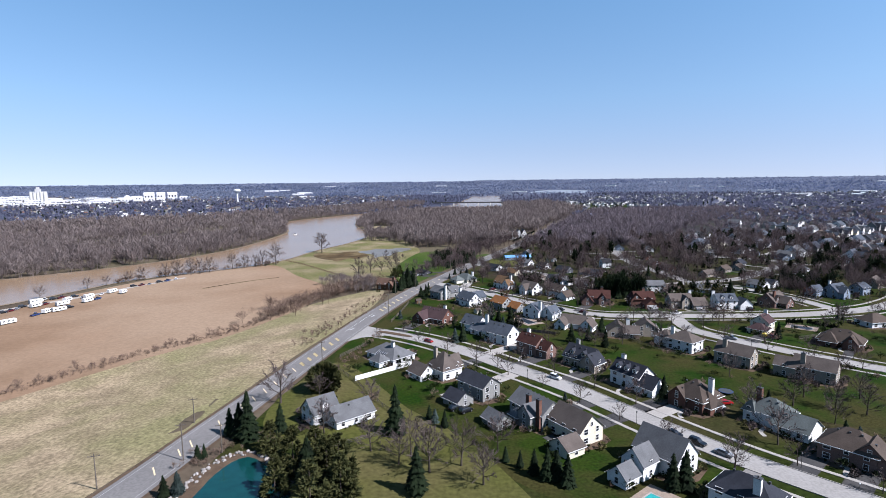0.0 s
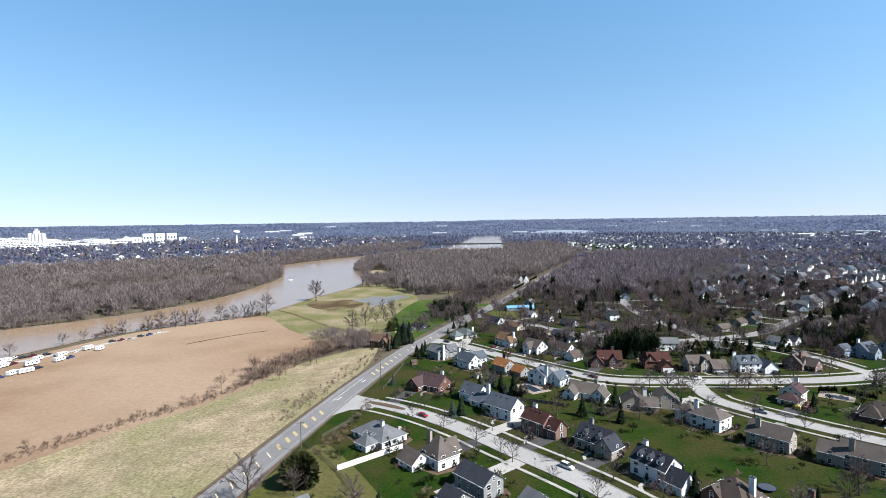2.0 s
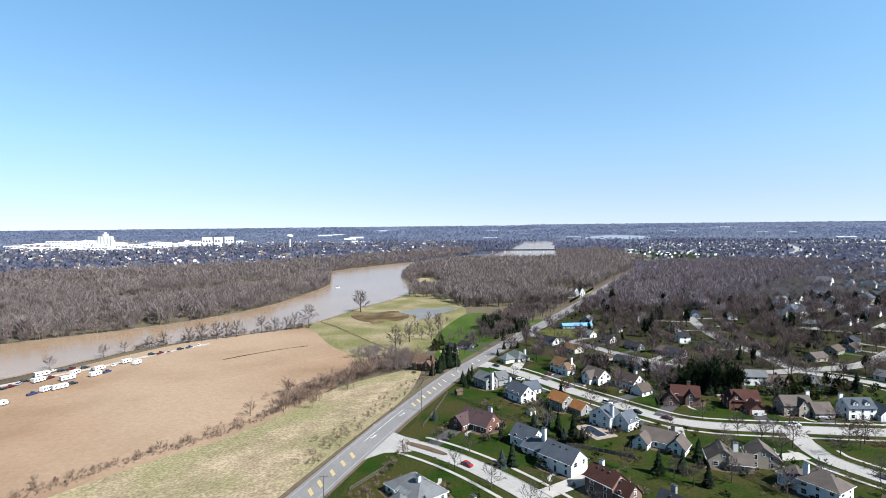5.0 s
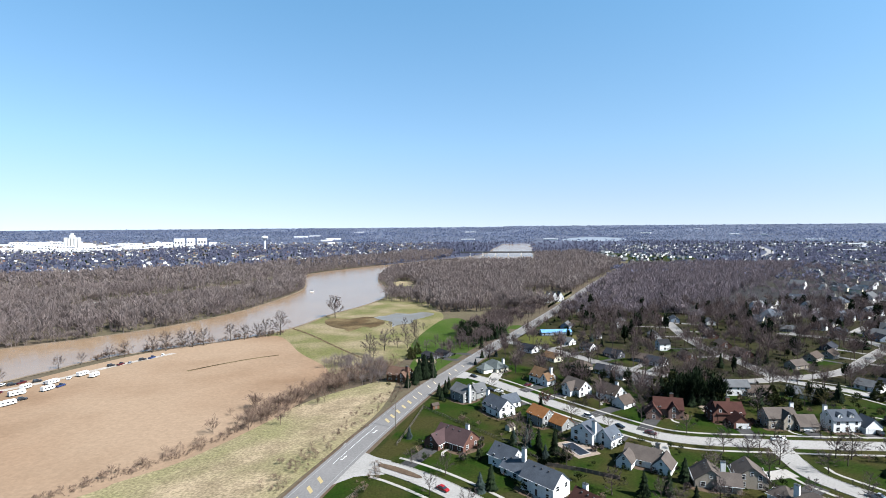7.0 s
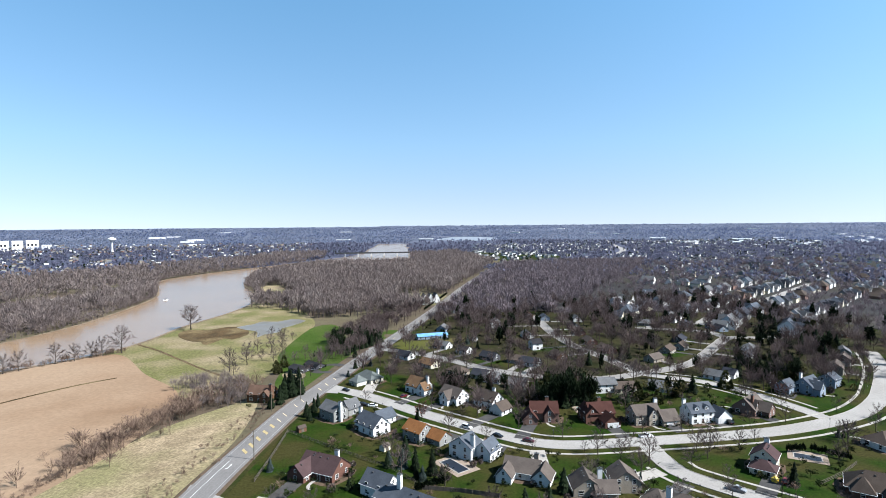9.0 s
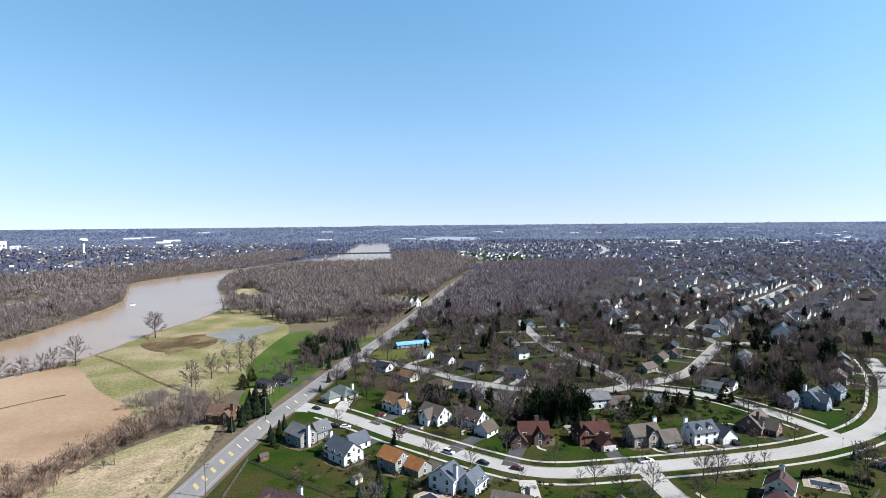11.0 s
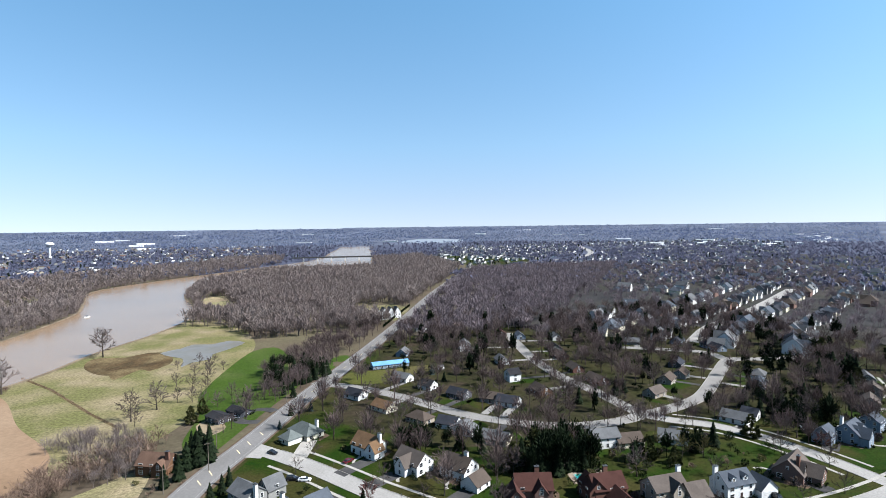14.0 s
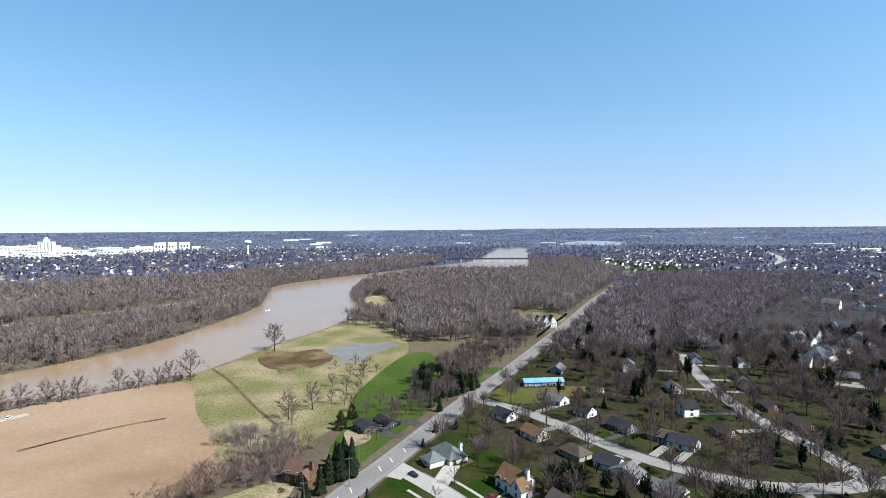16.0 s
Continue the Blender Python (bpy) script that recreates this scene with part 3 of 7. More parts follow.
house(27.6, 157.6, 122, "blue-grey two-storey house with grey roof and two brick chimneys", "grey", "grey", [(0.0, -0.0, 14.6, 8.6, 5.6, 2.7, 'x'), (-2.6, 4.4, 5.3, 5.3, 5.2, 2.3, 'y'), (2.0, 5.6, 3.6, 3.2, 3.0, 1.5, 'h'), (3.6, 12.2, 7.4, 5.6, 2.7, 1.8, 'x')], chimneys=[(-1.8, 4.6, 'brick'), (-6.2, 4.6, 'brick')], vents=5)
house(36.8, 147.0, 122, "pale cream house with brown-tan roofs and an attached garage", "cream", "tan", [(0.0, -0.0, 12.3, 8.8, 4.8, 3.4, 'x'), (-5.6, 8.8, 7.0, 6.2, 2.8, 1.9, 'y')], garage=(1, 1))
house(55.3, 130.1, 125, "white house with light grey roofs and several gables", "white", "grey", [(0.0, -0.0, 12.3, 8.8, 5.2, 4.0, 'x'), (1.5, 8.1, 6.2, 6.2, 4.6, 2.8, 'y'), (1.2, 14.8, 5.3, 5.3, 2.9, 2.1, 'y')], vents=5)
house(66.1, 111.7, 131, "dark slate roofed house with a white chimney", "white", "slate", [(0.0, -0.0, 13.2, 8.8, 4.8, 3.0, 'h')], chimneys=[(-2.6, 2.6, 'white')], vents=6)
house(-38.0, 159.8, 40, "white storey-and-a-half house with pale grey roof near the pond", "white", "grey", [(0.0, 0.0, 8.8, 7.9, 4.2, 3.2, 'x'), (6.3, -6.4, 13.2, 7.9, 3.0, 2.7, 'x')], vents=1, dormers=1)
house(-3.9, 276.5, -36, "low brick house with a wide maroon roof and turret", "brick", "maroon", [(0.0, 0.0, 15.0, 10.6, 3.2, 3.6, 'x'), (-4.6, -5.7, 7.0, 7.9, 3.0, 2.8, 'y'), (-2.2, 0.0, 4.4, 4.4, 4.0, 3.2, 'h')], chimneys=[(4.4, 1.8, 'white')])
house(25.9, 239.2, -45, "long white house with blue-grey roofs and a broad linking garage", "white", "bluegrey", [(0.0, 0.0, 13.2, 8.8, 5.2, 3.2, 'x'), (-21.2, 5.6, 10.6, 7.9, 4.4, 3.0, 'x'), (-14.3, 3.8, 8.8, 8.8, 3.0, 2.5, 'x')], garage=(0, 1), chimneys=[(-11.4, 3.5, 'white')])
house(36.9, 222.4, -51, "red-brick colonial with a red-brown roof and white gable", "pinkbrick", "red", [(0.0, 0.0, 10.6, 7.5, 5.6, 2.7, 'x'), (7.2, 0.2, 6.2, 6.2, 4.2, 2.5, 'x')], chimneys=[(-2.6, 0.9, 'white')])
house(54.1, 206.4, -50, "tan house with slate-blue roof and dormer gables", "tan", "slate", [(0.0, 0.0, 12.3, 8.8, 4.2, 3.4, 'x'), (6.2, -2.4, 6.2, 7.0, 4.0, 2.8, 'y')], dormers=2, chimneys=[(-3.5, 1.8, 'grey')])
house(65.9, 185.0, -58, "white two-storey colonial with dormers and a brick-fronted garage", "white", "slate", [(0.0, 0.0, 12.3, 7.9, 5.6, 2.8, 'x'), (8.6, -1.3, 7.0, 7.0, 3.4, 2.8, 'x')], dormers=3, garage=(1, 1), chimneys=[(-4.4, 0.9, 'white')])
house(79.9, 166.5, -58, "brick house with a complex brown hipped roof", "brick", "brown", [(0.0, 0.0, 11.4, 10.6, 4.8, 3.8, 'h'), (-2.7, -2.9, 6.2, 6.2, 4.0, 2.8, 'y'), (4.3, -0.7, 6.2, 6.2, 3.2, 3.0, 'h')], chimneys=[(4.4, 0.9, 'white')])
house(96.6, 154.0, -55, "pale house with green-grey roofs, corner turret and brick chimney", "white", "greengrey", [(0.0, 0.0, 10.6, 8.8, 4.4, 3.0, 'h'), (7.4, -1.9, 9.7, 8.8, 3.0, 2.7, 'x'), (-4.4, -3.2, 3.1, 3.1, 4.6, 2.3, 'h')], garage=(1, 1), chimneys=[(-4.4, 1.8, 'brick')])
house(103.5, 131.7, -49, "brick and tan house with brown hipped roofs", "pinkbrick", "brown", [(0.0, 0.0, 12.3, 9.7, 5.2, 3.2, 'h'), (4.5, -1.0, 7.0, 7.0, 4.6, 2.8, 'y')])
house(64.5, 262.5, 148, "tan-roofed one-storey house with white gables", "white", "tan", [(0.0, -0.0, 12.3, 8.8, 3.0, 2.8, 'x'), (-7.7, 3.4, 6.2, 7.9, 3.0, 2.7, 'y'), (4.4, 6.5, 5.3, 6.2, 3.0, 2.5, 'y')], garage=(1, 0), chimneys=[(-4.4, -1.8, 'tan')])
house(80.8, 247.1, 168, "double-roofed tan house with a pale gable end", "tan", "tan", [(0.0, -0.0, 9.7, 8.8, 3.2, 3.0, 'y'), (-12.7, -2.9, 9.7, 8.8, 4.2, 3.0, 'y'), (-5.3, 3.3, 7.0, 6.2, 3.2, 2.3, 'x')], chimneys=[(-4.4, 0.0, 'white')])
house(102.0, 224.7, 126, "grey-white two-storey house with a hipped tan roof", "white", "tan", [(0.0, -0.0, 11.4, 8.8, 5.4, 2.5, 'h'), (8.8, -0.4, 7.0, 7.0, 4.6, 2.1, 'h')], chimneys=[(4.6, 1.6, 'white')])
house(113.6, 205.8, 131, "tan two-storey house with white garage gable", "tan", "tan", [(0.0, -0.0, 13.2, 7.9, 5.4, 2.7, 'x')], chimneys=[(3.5, 1.8, 'tan')])
house(132.9, 188.4, 135, "tan two-storey house with brown roof and side wing", "tan", "tan", [(0.0, -0.0, 13.2, 7.9, 5.4, 2.7, 'x'), (8.7, 1.5, 7.0, 7.0, 4.6, 2.3, 'x')], chimneys=[(3.5, 2.6, 'tan')])
house(150.6, 251.6, -49, "pale two-storey house with a faded red roof", "cream", "maroon", [(0.0, 0.0, 7.9, 7.9, 5.4, 2.7, 'y'), (0.5, -5.8, 7.9, 6.2, 2.9, 1.9, 'h')], chimneys=[(0.0, 3.5, 'white')])
house(171.0, 228.2, -45, "brick house with wide brown hipped roof", "brick", "brown", [(0.0, 0.0, 16.0, 10.6, 3.2, 3.6, 'h'), (-3.6, -4.6, 6.0, 5.6, 3.1, 3.0, 'h'), (4.2, -5.2, 5.2, 4.8, 3.1, 2.8, 'y')])
house(209.0, 258.6, -171, "white house with brown hipped roof", "white", "brown", [(-0.0, 0.0, 12.3, 9.7, 3.2, 2.8, 'h')])
house(-1.9, 332.1, 128, "tan house with grey roof and bare vines at the rear", "grey", "grey", [(0.0, -0.0, 10.6, 7.9, 5.2, 2.5, 'x'), (-0.9, -8.7, 6.2, 7.0, 4.0, 2.8, 'y')], chimneys=[(-6.2, 0.9, 'white')], vents=4)
house(14.6, 313.0, 124, "white house with weathered grey roof and tall white chimney", "white", "bluegrey", [(0.0, -0.0, 13.2, 8.8, 4.2, 3.4, 'x'), (4.9, -9.7, 7.0, 8.8, 3.4, 2.5, 'y')], chimneys=[(7.0, 0.9, 'white')], vents=4)
house(32.5, 300.8, 127, "grey-white house with bright orange shingle roofs", "grey", "orange", [(0.0, -0.0, 9.7, 7.9, 5.0, 2.5, 'x'), (-9.0, -3.1, 7.0, 7.0, 3.0, 2.3, 'x')], vents=2)
house(48.2, 281.8, 135, "white two-storey house with blue-grey roof beside a pool", "white", "bluegrey", [(0.0, -0.0, 9.7, 7.9, 5.4, 2.7, 'y'), (-7.7, -3.2, 7.0, 7.9, 4.0, 2.8, 'y')], chimneys=[(-4.4, 1.8, 'white')], vents=4)
house(16.2, 388.5, -54, "low cream house with a grey hipped L-shaped roof", "cream", "greengrey", [(0.0, 0.0, 14.1, 8.8, 3.0, 2.7, 'h'), (1.3, -8.6, 7.0, 7.0, 3.0, 2.3, 'h')], garage=(1, 1), chimneys=[(4.4, 2.6, 'white')])
house(41.0, 363.0, -52, "white house with warm tan roof and tall white chimney", "white", "amber", [(0.0, 0.0, 11.4, 8.8, 4.4, 3.4, 'x'), (5.7, -2.2, 5.3, 5.3, 4.0, 2.7, 'y')], chimneys=[(6.2, 0.0, 'white')])
house(55.8, 343.6, -56, "white house with pale tan roof and front gable", "white", "tan", [(0.0, 0.0, 12.3, 8.8, 4.4, 3.2, 'x'), (0.2, -4.2, 5.3, 6.2, 4.0, 2.8, 'y')], vents=2)
house(71.0, 334.4, -53, "pale house with tan-grey roof and front garage wing", "white", "brown", [(0.0, 0.0, 11.4, 8.8, 4.4, 3.2, 'x'), (10.1, -3.8, 7.0, 7.9, 2.9, 2.5, 'y')], garage=(1, 0), chimneys=[(2.6, 0.9, 'white')])
house(90.9, 313.8, -12, "brick house with red-brown roof, front wing and entrance gable", "pinkbrick", "red", [(0.0, 0.0, 12.3, 8.8, 4.4, 3.2, 'x'), (-6.8, -5.3, 6.2, 7.9, 3.0, 3.0, 'y'), (1.8, -4.2, 4.4, 4.4, 4.0, 2.5, 'y')], chimneys=[(1.8, 1.8, 'brick')])
house(114.1, 307.1, -1, "brick house with red-brown roofs and timber front gable", "brick", "red", [(0.0, 0.0, 11.4, 8.8, 4.8, 3.2, 'x'), (-4.6, 0.1, 6.2, 8.8, 4.6, 2.8, 'y'), (1.5, -7.7, 7.0, 7.0, 3.0, 2.5, 'y')], garage=(2, 0), chimneys=[(0.9, 1.8, 'brick')])
house(132.2, 301.0, 3, "tan brick house with tan roof, central gable and garage wing", "tan", "tan", [(0.0, 0.0, 12.3, 8.4, 5.2, 2.7, 'x'), (1.5, -3.0, 4.4, 5.3, 5.0, 2.5, 'y'), (8.6, -4.0, 7.9, 7.9, 3.0, 3.0, 'x')], garage=(2, 0), chimneys=[(7.0, 1.8, 'white')])
house(155.8, 297.6, 4, "white colonial with blue-grey roof, dormers and a garage wing", "white", "bluegrey", [(0.0, 0.0, 11.4, 7.9, 5.6, 2.7, 'x'), (9.4, -2.8, 7.0, 7.0, 3.4, 2.7, 'y')], dormers=2, garage=(1, 0), chimneys=[(-5.3, 1.8, 'white')])
house(186.4, 303.4, 211, "brick and tan house with brown-grey gabled roofs", "pinkbrick", "tan", [(-0.0, 0.0, 13.2, 9.7, 3.6, 3.8, 'x'), (-0.4, 6.0, 7.9, 7.0, 3.2, 2.8, 'y'), (3.0, 1.9, 5.3, 5.3, 3.6, 3.0, 'y')], chimneys=[(3.5, 2.6, 'brick')])
house(-38.2, 369.7, 158, "rust-brown timber house with a brown roof beside the road", "wood", "rust", [(0.0, -0.0, 13.2, 7.9, 4.6, 3.0, 'x'), (-3.7, 2.8, 5.3, 5.3, 4.2, 2.3, 'y')], chimneys=[(-5.3, 1.8, 'brick')], vents=1)
house(-24.9, 423.8, 129, "low dark flat-roofed house with asphalt drive", "darkgrey", "dark", [(0.0, -0.0, 11.4, 7.9, 3.2, 1.1, 'x'), (-1.4, -10.2, 12.3, 7.0, 3.2, 1.5, 'x')], vents=1)
house(236.2, 323.1, 24, "blue-white house with blue-grey gabled roofs", "blue", "bluegrey", [(0.0, 0.0, 11.4, 8.8, 5.0, 3.2, 'x'), (-10.2, 5.9, 7.9, 7.0, 4.6, 2.5, 'x'), (-1.9, -4.6, 6.2, 6.2, 4.4, 2.8, 'y'), (20.8, -1.9, 7.9, 7.9, 5.0, 2.5, 'x')], chimneys=[(-1.8, 2.6, 'white')], dormers=2)
house(67.8, 493.2, 8, "long low building with a bright blue metal roof", "blue", "blue", [(0.0, 0.0, 23.8, 7.0, 3.0, 1.3, 'x')], vents=0, door=False)
house(70.6, 460.0, -49, "white ranch house with grey roof", "white", "grey", [(0.0, 0.0, 11.4, 7.5, 2.9, 2.2, 'x')], group='houses in the older streets', vents=0, gutters=False, panes=False)
house(81.9, 441.2, -49, "white garage-like house with a dark gable roof", "white", "dark", [(0.0, 0.0, 8.8, 7.5, 2.9, 2.2, 'x')], group='houses in the older streets', vents=0, gutters=False, panes=False)
house(81.1, 522.1, -112, "pale blue house with grey roof", "blue", "grey", [(-0.0, 0.0, 11.4, 7.5, 2.9, 2.2, 'x')], group='houses in the older streets', vents=0, gutters=False, panes=False)
house(41.6, 435.2, 131, "low white house with a dark slate roof", "white", "slate", [(0.0, -0.0, 10.6, 7.5, 2.9, 2.2, 'x')], group='houses in the older streets', vents=0, gutters=False, panes=False)
house(53.6, 411.7, 124, "low house with an orange-brown roof", "cream", "amber", [(0.0, -0.0, 11.4, 7.5, 2.9, 2.2, 'x')], group='houses in the older streets', vents=0, gutters=False, panes=False)
house(67.7, 391.8, 127, "brown-roofed ranch house among bare garden trees", "tan", "brown", [(0.0, -0.0, 11.4, 7.5, 2.9, 2.2, 'h')], group='houses in the older streets', vents=0, gutters=False, panes=False)
house(79.0, 381.7, 139, "white house with dark grey roof", "white", "slate", [(0.0, -0.0, 9.7, 7.5, 2.9, 2.2, 'x')], group='houses in the older streets', vents=0, gutters=False, panes=False)
house(83.5, 373.2, 139, "white-gabled house with grey roof", "white", "grey", [(0.0, -0.0, 11.4, 7.5, 2.9, 2.2, 'y')], group='houses in the older streets', vents=0, gutters=False, panes=False)
house(93.9, 359.5, 139, "pale ranch house behind bare trees", "cream", "grey", [(0.0, -0.0, 11.4, 7.5, 2.9, 2.2, 'x')], group='houses in the older streets', vents=0, gutters=False, panes=False)
house(115.4, 402.6, -41, "white house with dark blue roof", "white", "slate", [(0.0, 0.0, 11.4, 7.5, 2.9, 2.2, 'x')], group='houses in the older streets', vents=0, gutters=False, panes=False)
house(109.5, 410.0, -41, "grey ranch house with brown roof", "grey", "brown", [(0.0, 0.0, 11.4, 7.5, 2.9, 2.2, 'x')], group='houses in the older streets', vents=0, gutters=False, panes=False)
house(132.8, 442.8, 98, "white gabled house with a black roof", "white", "dark", [(0.0, -0.0, 7.0, 7.5, 5.2, 2.2, 'y')], group='houses in the older streets', vents=0, gutters=False, panes=False)
house(140.3, 482.5, 88, "white house with white roof trim", "white", "grey", [(0.0, 0.0, 11.4, 7.5, 2.9, 2.2, 'x')], group='houses in the older streets', vents=0, gutters=False, panes=False)
house(127.2, 526.1, 81, "white two-storey house among bare garden trees", "white", "grey", [(0.0, 0.0, 11.4, 7.5, 5.2, 2.2, 'x')], group='houses in the older streets', vents=0, gutters=False, panes=False)
house(94.5, 421.3, -53, "dark ranch house among bare garden trees", "darkgrey", "slate", [(0.0, 0.0, 11.4, 7.5, 2.9, 2.2, 'x')], group='houses in the older streets', vents=0, gutters=False, panes=False)
house(138.8, 416.1, 98, "low brown ranch house", "wood", "brown", [(0.0, -0.0, 11.4, 7.5, 2.9, 2.2, 'x')], group='houses in the older streets', vents=0, gutters=False, panes=False)
house(183.0, 484.9, -92, "brick ranch house among bare garden trees", "brick", "brown", [(-0.0, 0.0, 11.4, 7.5, 2.9, 2.2, 'x')], group='houses in the older streets', vents=0, gutters=False, panes=False)
house(177.2, 452.1, -92, "brick ranch house with tan roof", "brick", "tan", [(-0.0, 0.0, 11.4, 7.5, 2.9, 2.2, 'x')], group='houses in the older streets', vents=0, gutters=False, panes=False)
house(177.4, 425.7, -82, "low brick house with brown roof", "brick", "brown", [(0.0, 0.0, 13.2, 7.5, 2.9, 2.2, 'x')], group='houses in the older streets', vents=0, gutters=False, panes=False)
house(169.1, 565.6, 81, "red-brick bungalow among bare garden trees", "brick", "red", [(0.0, 0.0, 11.4, 7.5, 2.9, 2.2, 'x')], group='houses in the older streets', vents=0, gutters=False, panes=False)
house(180.1, 552.5, -99, "blue-grey bungalow among bare garden trees", "blue", "bluegrey", [(-0.0, 0.0, 11.4, 7.5, 2.9, 2.2, 'x')], group='houses in the older streets', vents=0, gutters=False, panes=False)
house(205.6, 540.1, -99, "white bungalow among bare garden trees", "white", "grey", [(-0.0, 0.0, 11.4, 7.5, 2.9, 2.2, 'x')], group='houses in the older streets', vents=0, gutters=False, panes=False)
house(189.1, 506.9, -99, "grey bungalow with dark roof", "grey", "dark", [(-0.0, 0.0, 11.4, 7.5, 2.9, 2.2, 'x')], group='houses in the older streets', vents=0, gutters=False, panes=False)
house(112.4, 609.4, -111, "long white apartment house by the woods", "white", "grey", [(-0.0, 0.0, 17.6, 7.5, 2.9, 2.2, 'x')], group='houses in the older streets', vents=0, gutters=False, panes=False)
house(135.2, 344.8, 178, "white two-storey house behind bare trees", "white", "grey", [(0.0, -0.0, 11.4, 7.5, 5.2, 2.2, 'x')], group='houses in the older streets', vents=0, gutters=False, panes=False)
house(145.0, 343.0, 178, "pale house with brown garage roof", "cream", "brown", [(0.0, -0.0, 11.4, 7.5, 2.9, 2.2, 'x')], group='houses in the older streets', vents=0, gutters=False, panes=False)
house(194.4, 396.1, 24, "pinkish split-level house with tan roof", "tan", "tan", [(0.0, 0.0, 10.6, 7.5, 2.9, 2.2, 'x')], group='houses in the older streets', vents=0, gutters=False, panes=False)
house(216.1, 415.8, 40, "tan house with brown roof", "tan", "brown", [(0.0, 0.0, 11.4, 7.5, 2.9, 2.2, 'x')], group='houses in the older streets', vents=0, gutters=False, panes=False)
house(243.7, 444.5, 42, "dark blue-grey bungalow among bare garden trees", "darkgrey", "slate", [(0.0, 0.0, 11.4, 7.5, 2.9, 2.2, 'x')], group='houses in the older streets', vents=0, gutters=False, panes=False)
house(230.7, 423.0, 42, "grey bungalow among bare garden trees", "grey", "brown", [(0.0, 0.0, 11.4, 7.5, 2.9, 2.2, 'x')], group='houses in the older streets', vents=0, gutters=False, panes=False)
house(164.9, 340.7, 141, "white house in the trees", "white", "grey", [(0.0, -0.0, 11.4, 7.5, 2.9, 2.2, 'x')], group='houses in the older streets', vents=0, gutters=False, panes=False)
house(206.8, 353.2, -59, "pale house with grey roof in the trees", "white", "grey", [(0.0, 0.0, 11.4, 7.5, 2.9, 2.2, 'x')], group='houses in the older streets', vents=0, gutters=False, panes=False)
house(216.6, 355.2, -59, "white garage house among bare garden trees", "white", "slate", [(0.0, 0.0, 7.0, 7.5, 2.9, 2.2, 'x')], group='houses in the older streets', vents=0, gutters=False, panes=False)
house(272.6, 409.6, -138, "light house with white roof", "white", "grey", [(-0.0, 0.0, 10.6, 7.5, 2.9, 2.2, 'h')], group='houses in the older streets', vents=0, gutters=False, panes=False)
house(258.4, 394.3, -138, "blue-roofed house among bare garden trees", "white", "bluegrey", [(-0.0, 0.0, 11.4, 7.5, 2.9, 2.2, 'x')], group='houses in the older streets', vents=0, gutters=False, panes=False)
house(287.3, 501.9, 41, "long blue-grey house among bare garden trees", "blue", "slate", [(0.0, 0.0, 14.1, 7.5, 2.9, 2.2, 'x')], group='houses in the older streets', vents=0, gutters=False, panes=False)
house(298.8, 478.0, -93, "long dark blue house with white gable", "blue", "slate", [(-0.0, 0.0, 19.4, 7.5, 2.9, 2.2, 'x')], group='houses in the older streets', vents=0, gutters=False, panes=False)
house(252.6, 508.1, -32, "grey house in the woods", "grey", "grey", [(0.0, 0.0, 11.4, 7.5, 2.9, 2.2, 'x')], group='houses in the older streets', vents=0, gutters=False, panes=False)
house(388.3, 481.2, -7, "white gabled house among bare garden trees", "white", "grey", [(0.0, 0.0, 11.4, 7.5, 5.2, 2.2, 'x')], group='houses in the older streets', vents=0, gutters=False, panes=False)
house(376.9, 432.8, 173, "dark brown house among bare garden trees", "wood", "brown", [(0.0, -0.0, 11.4, 7.5, 2.9, 2.2, 'x')], group='houses in the older streets', vents=0, gutters=False, panes=False)
house(324.1, 387.3, 48, "pale grey house with hipped roof", "grey", "grey", [(0.0, 0.0, 11.4, 7.5, 2.9, 2.2, 'x')], group='houses in the older streets', vents=0, gutters=False, panes=False)
house(280.0, 349.8, 40, "tan two-storey house among bare garden trees", "tan", "tan", [(0.0, 0.0, 11.4, 7.5, 5.2, 2.2, 'x')], group='houses in the older streets', vents=0, gutters=False, panes=False)
house(301.0, 364.9, 40, "grey two-storey house among bare garden trees", "grey", "tan", [(0.0, 0.0, 11.4, 7.5, 5.2, 2.2, 'x')], group='houses in the older streets', vents=0, gutters=False, panes=False)


# ---- yards, drives and street furniture ----
def drive(points, width, material, label):
    ob = ribbon("driveway", smooth(points, 3.0), -width / 2, width / 2, 0.155, material, label, "driveway")
    return ob


CONC, ASPH = "pale concrete driveway from street to garage", "dark asphalt driveway from street to garage"
drive([(-6.4, 196.3), (3.4, 204.3), (13.3, 212.3)], 6.0, M_TARMAC, ASPH)
drive([(0.2, 175.0), (13.1, 185.9), (26.0, 196.8)], 6.0, M_WALK, CONC)
drive([(24.5, 155.7), (35.6, 162.6), (46.8, 169.5)], 6.0, M_TARMAC, ASPH)
drive([(28.9, 143.1), (41.2, 150.9), (53.6, 158.6)], 6.0, M_TARMAC, ASPH)
drive([(49.5, 127.9), (57.8, 133.7), (66.2, 139.6)], 6.0, M_TARMAC, ASPH)
drive([(66.4, 118.1), (71.2, 122.2), (75.9, 126.4)], 3.8, M_OLDSTREET, CONC)
drive([(-12.7, 272.2), (-16.8, 264.1), (-21.0, 256.0)], 6.0, M_TARMAC, ASPH)
drive([(32.7, 232.4), (25.4, 226.5), (18.1, 220.6)], 6.0, M_WALK, CONC)
drive([(40.0, 215.6), (34.7, 211.2), (29.4, 206.7)], 6.0, M_TARMAC, ASPH)
drive([(54.3, 198.5), (48.8, 194.2), (43.3, 189.9)], 6.0, M_TARMAC, ASPH)
drive([(72.8, 171.5), (66.8, 167.7), (60.8, 164.0)], 6.0, M_TARMAC, ASPH)
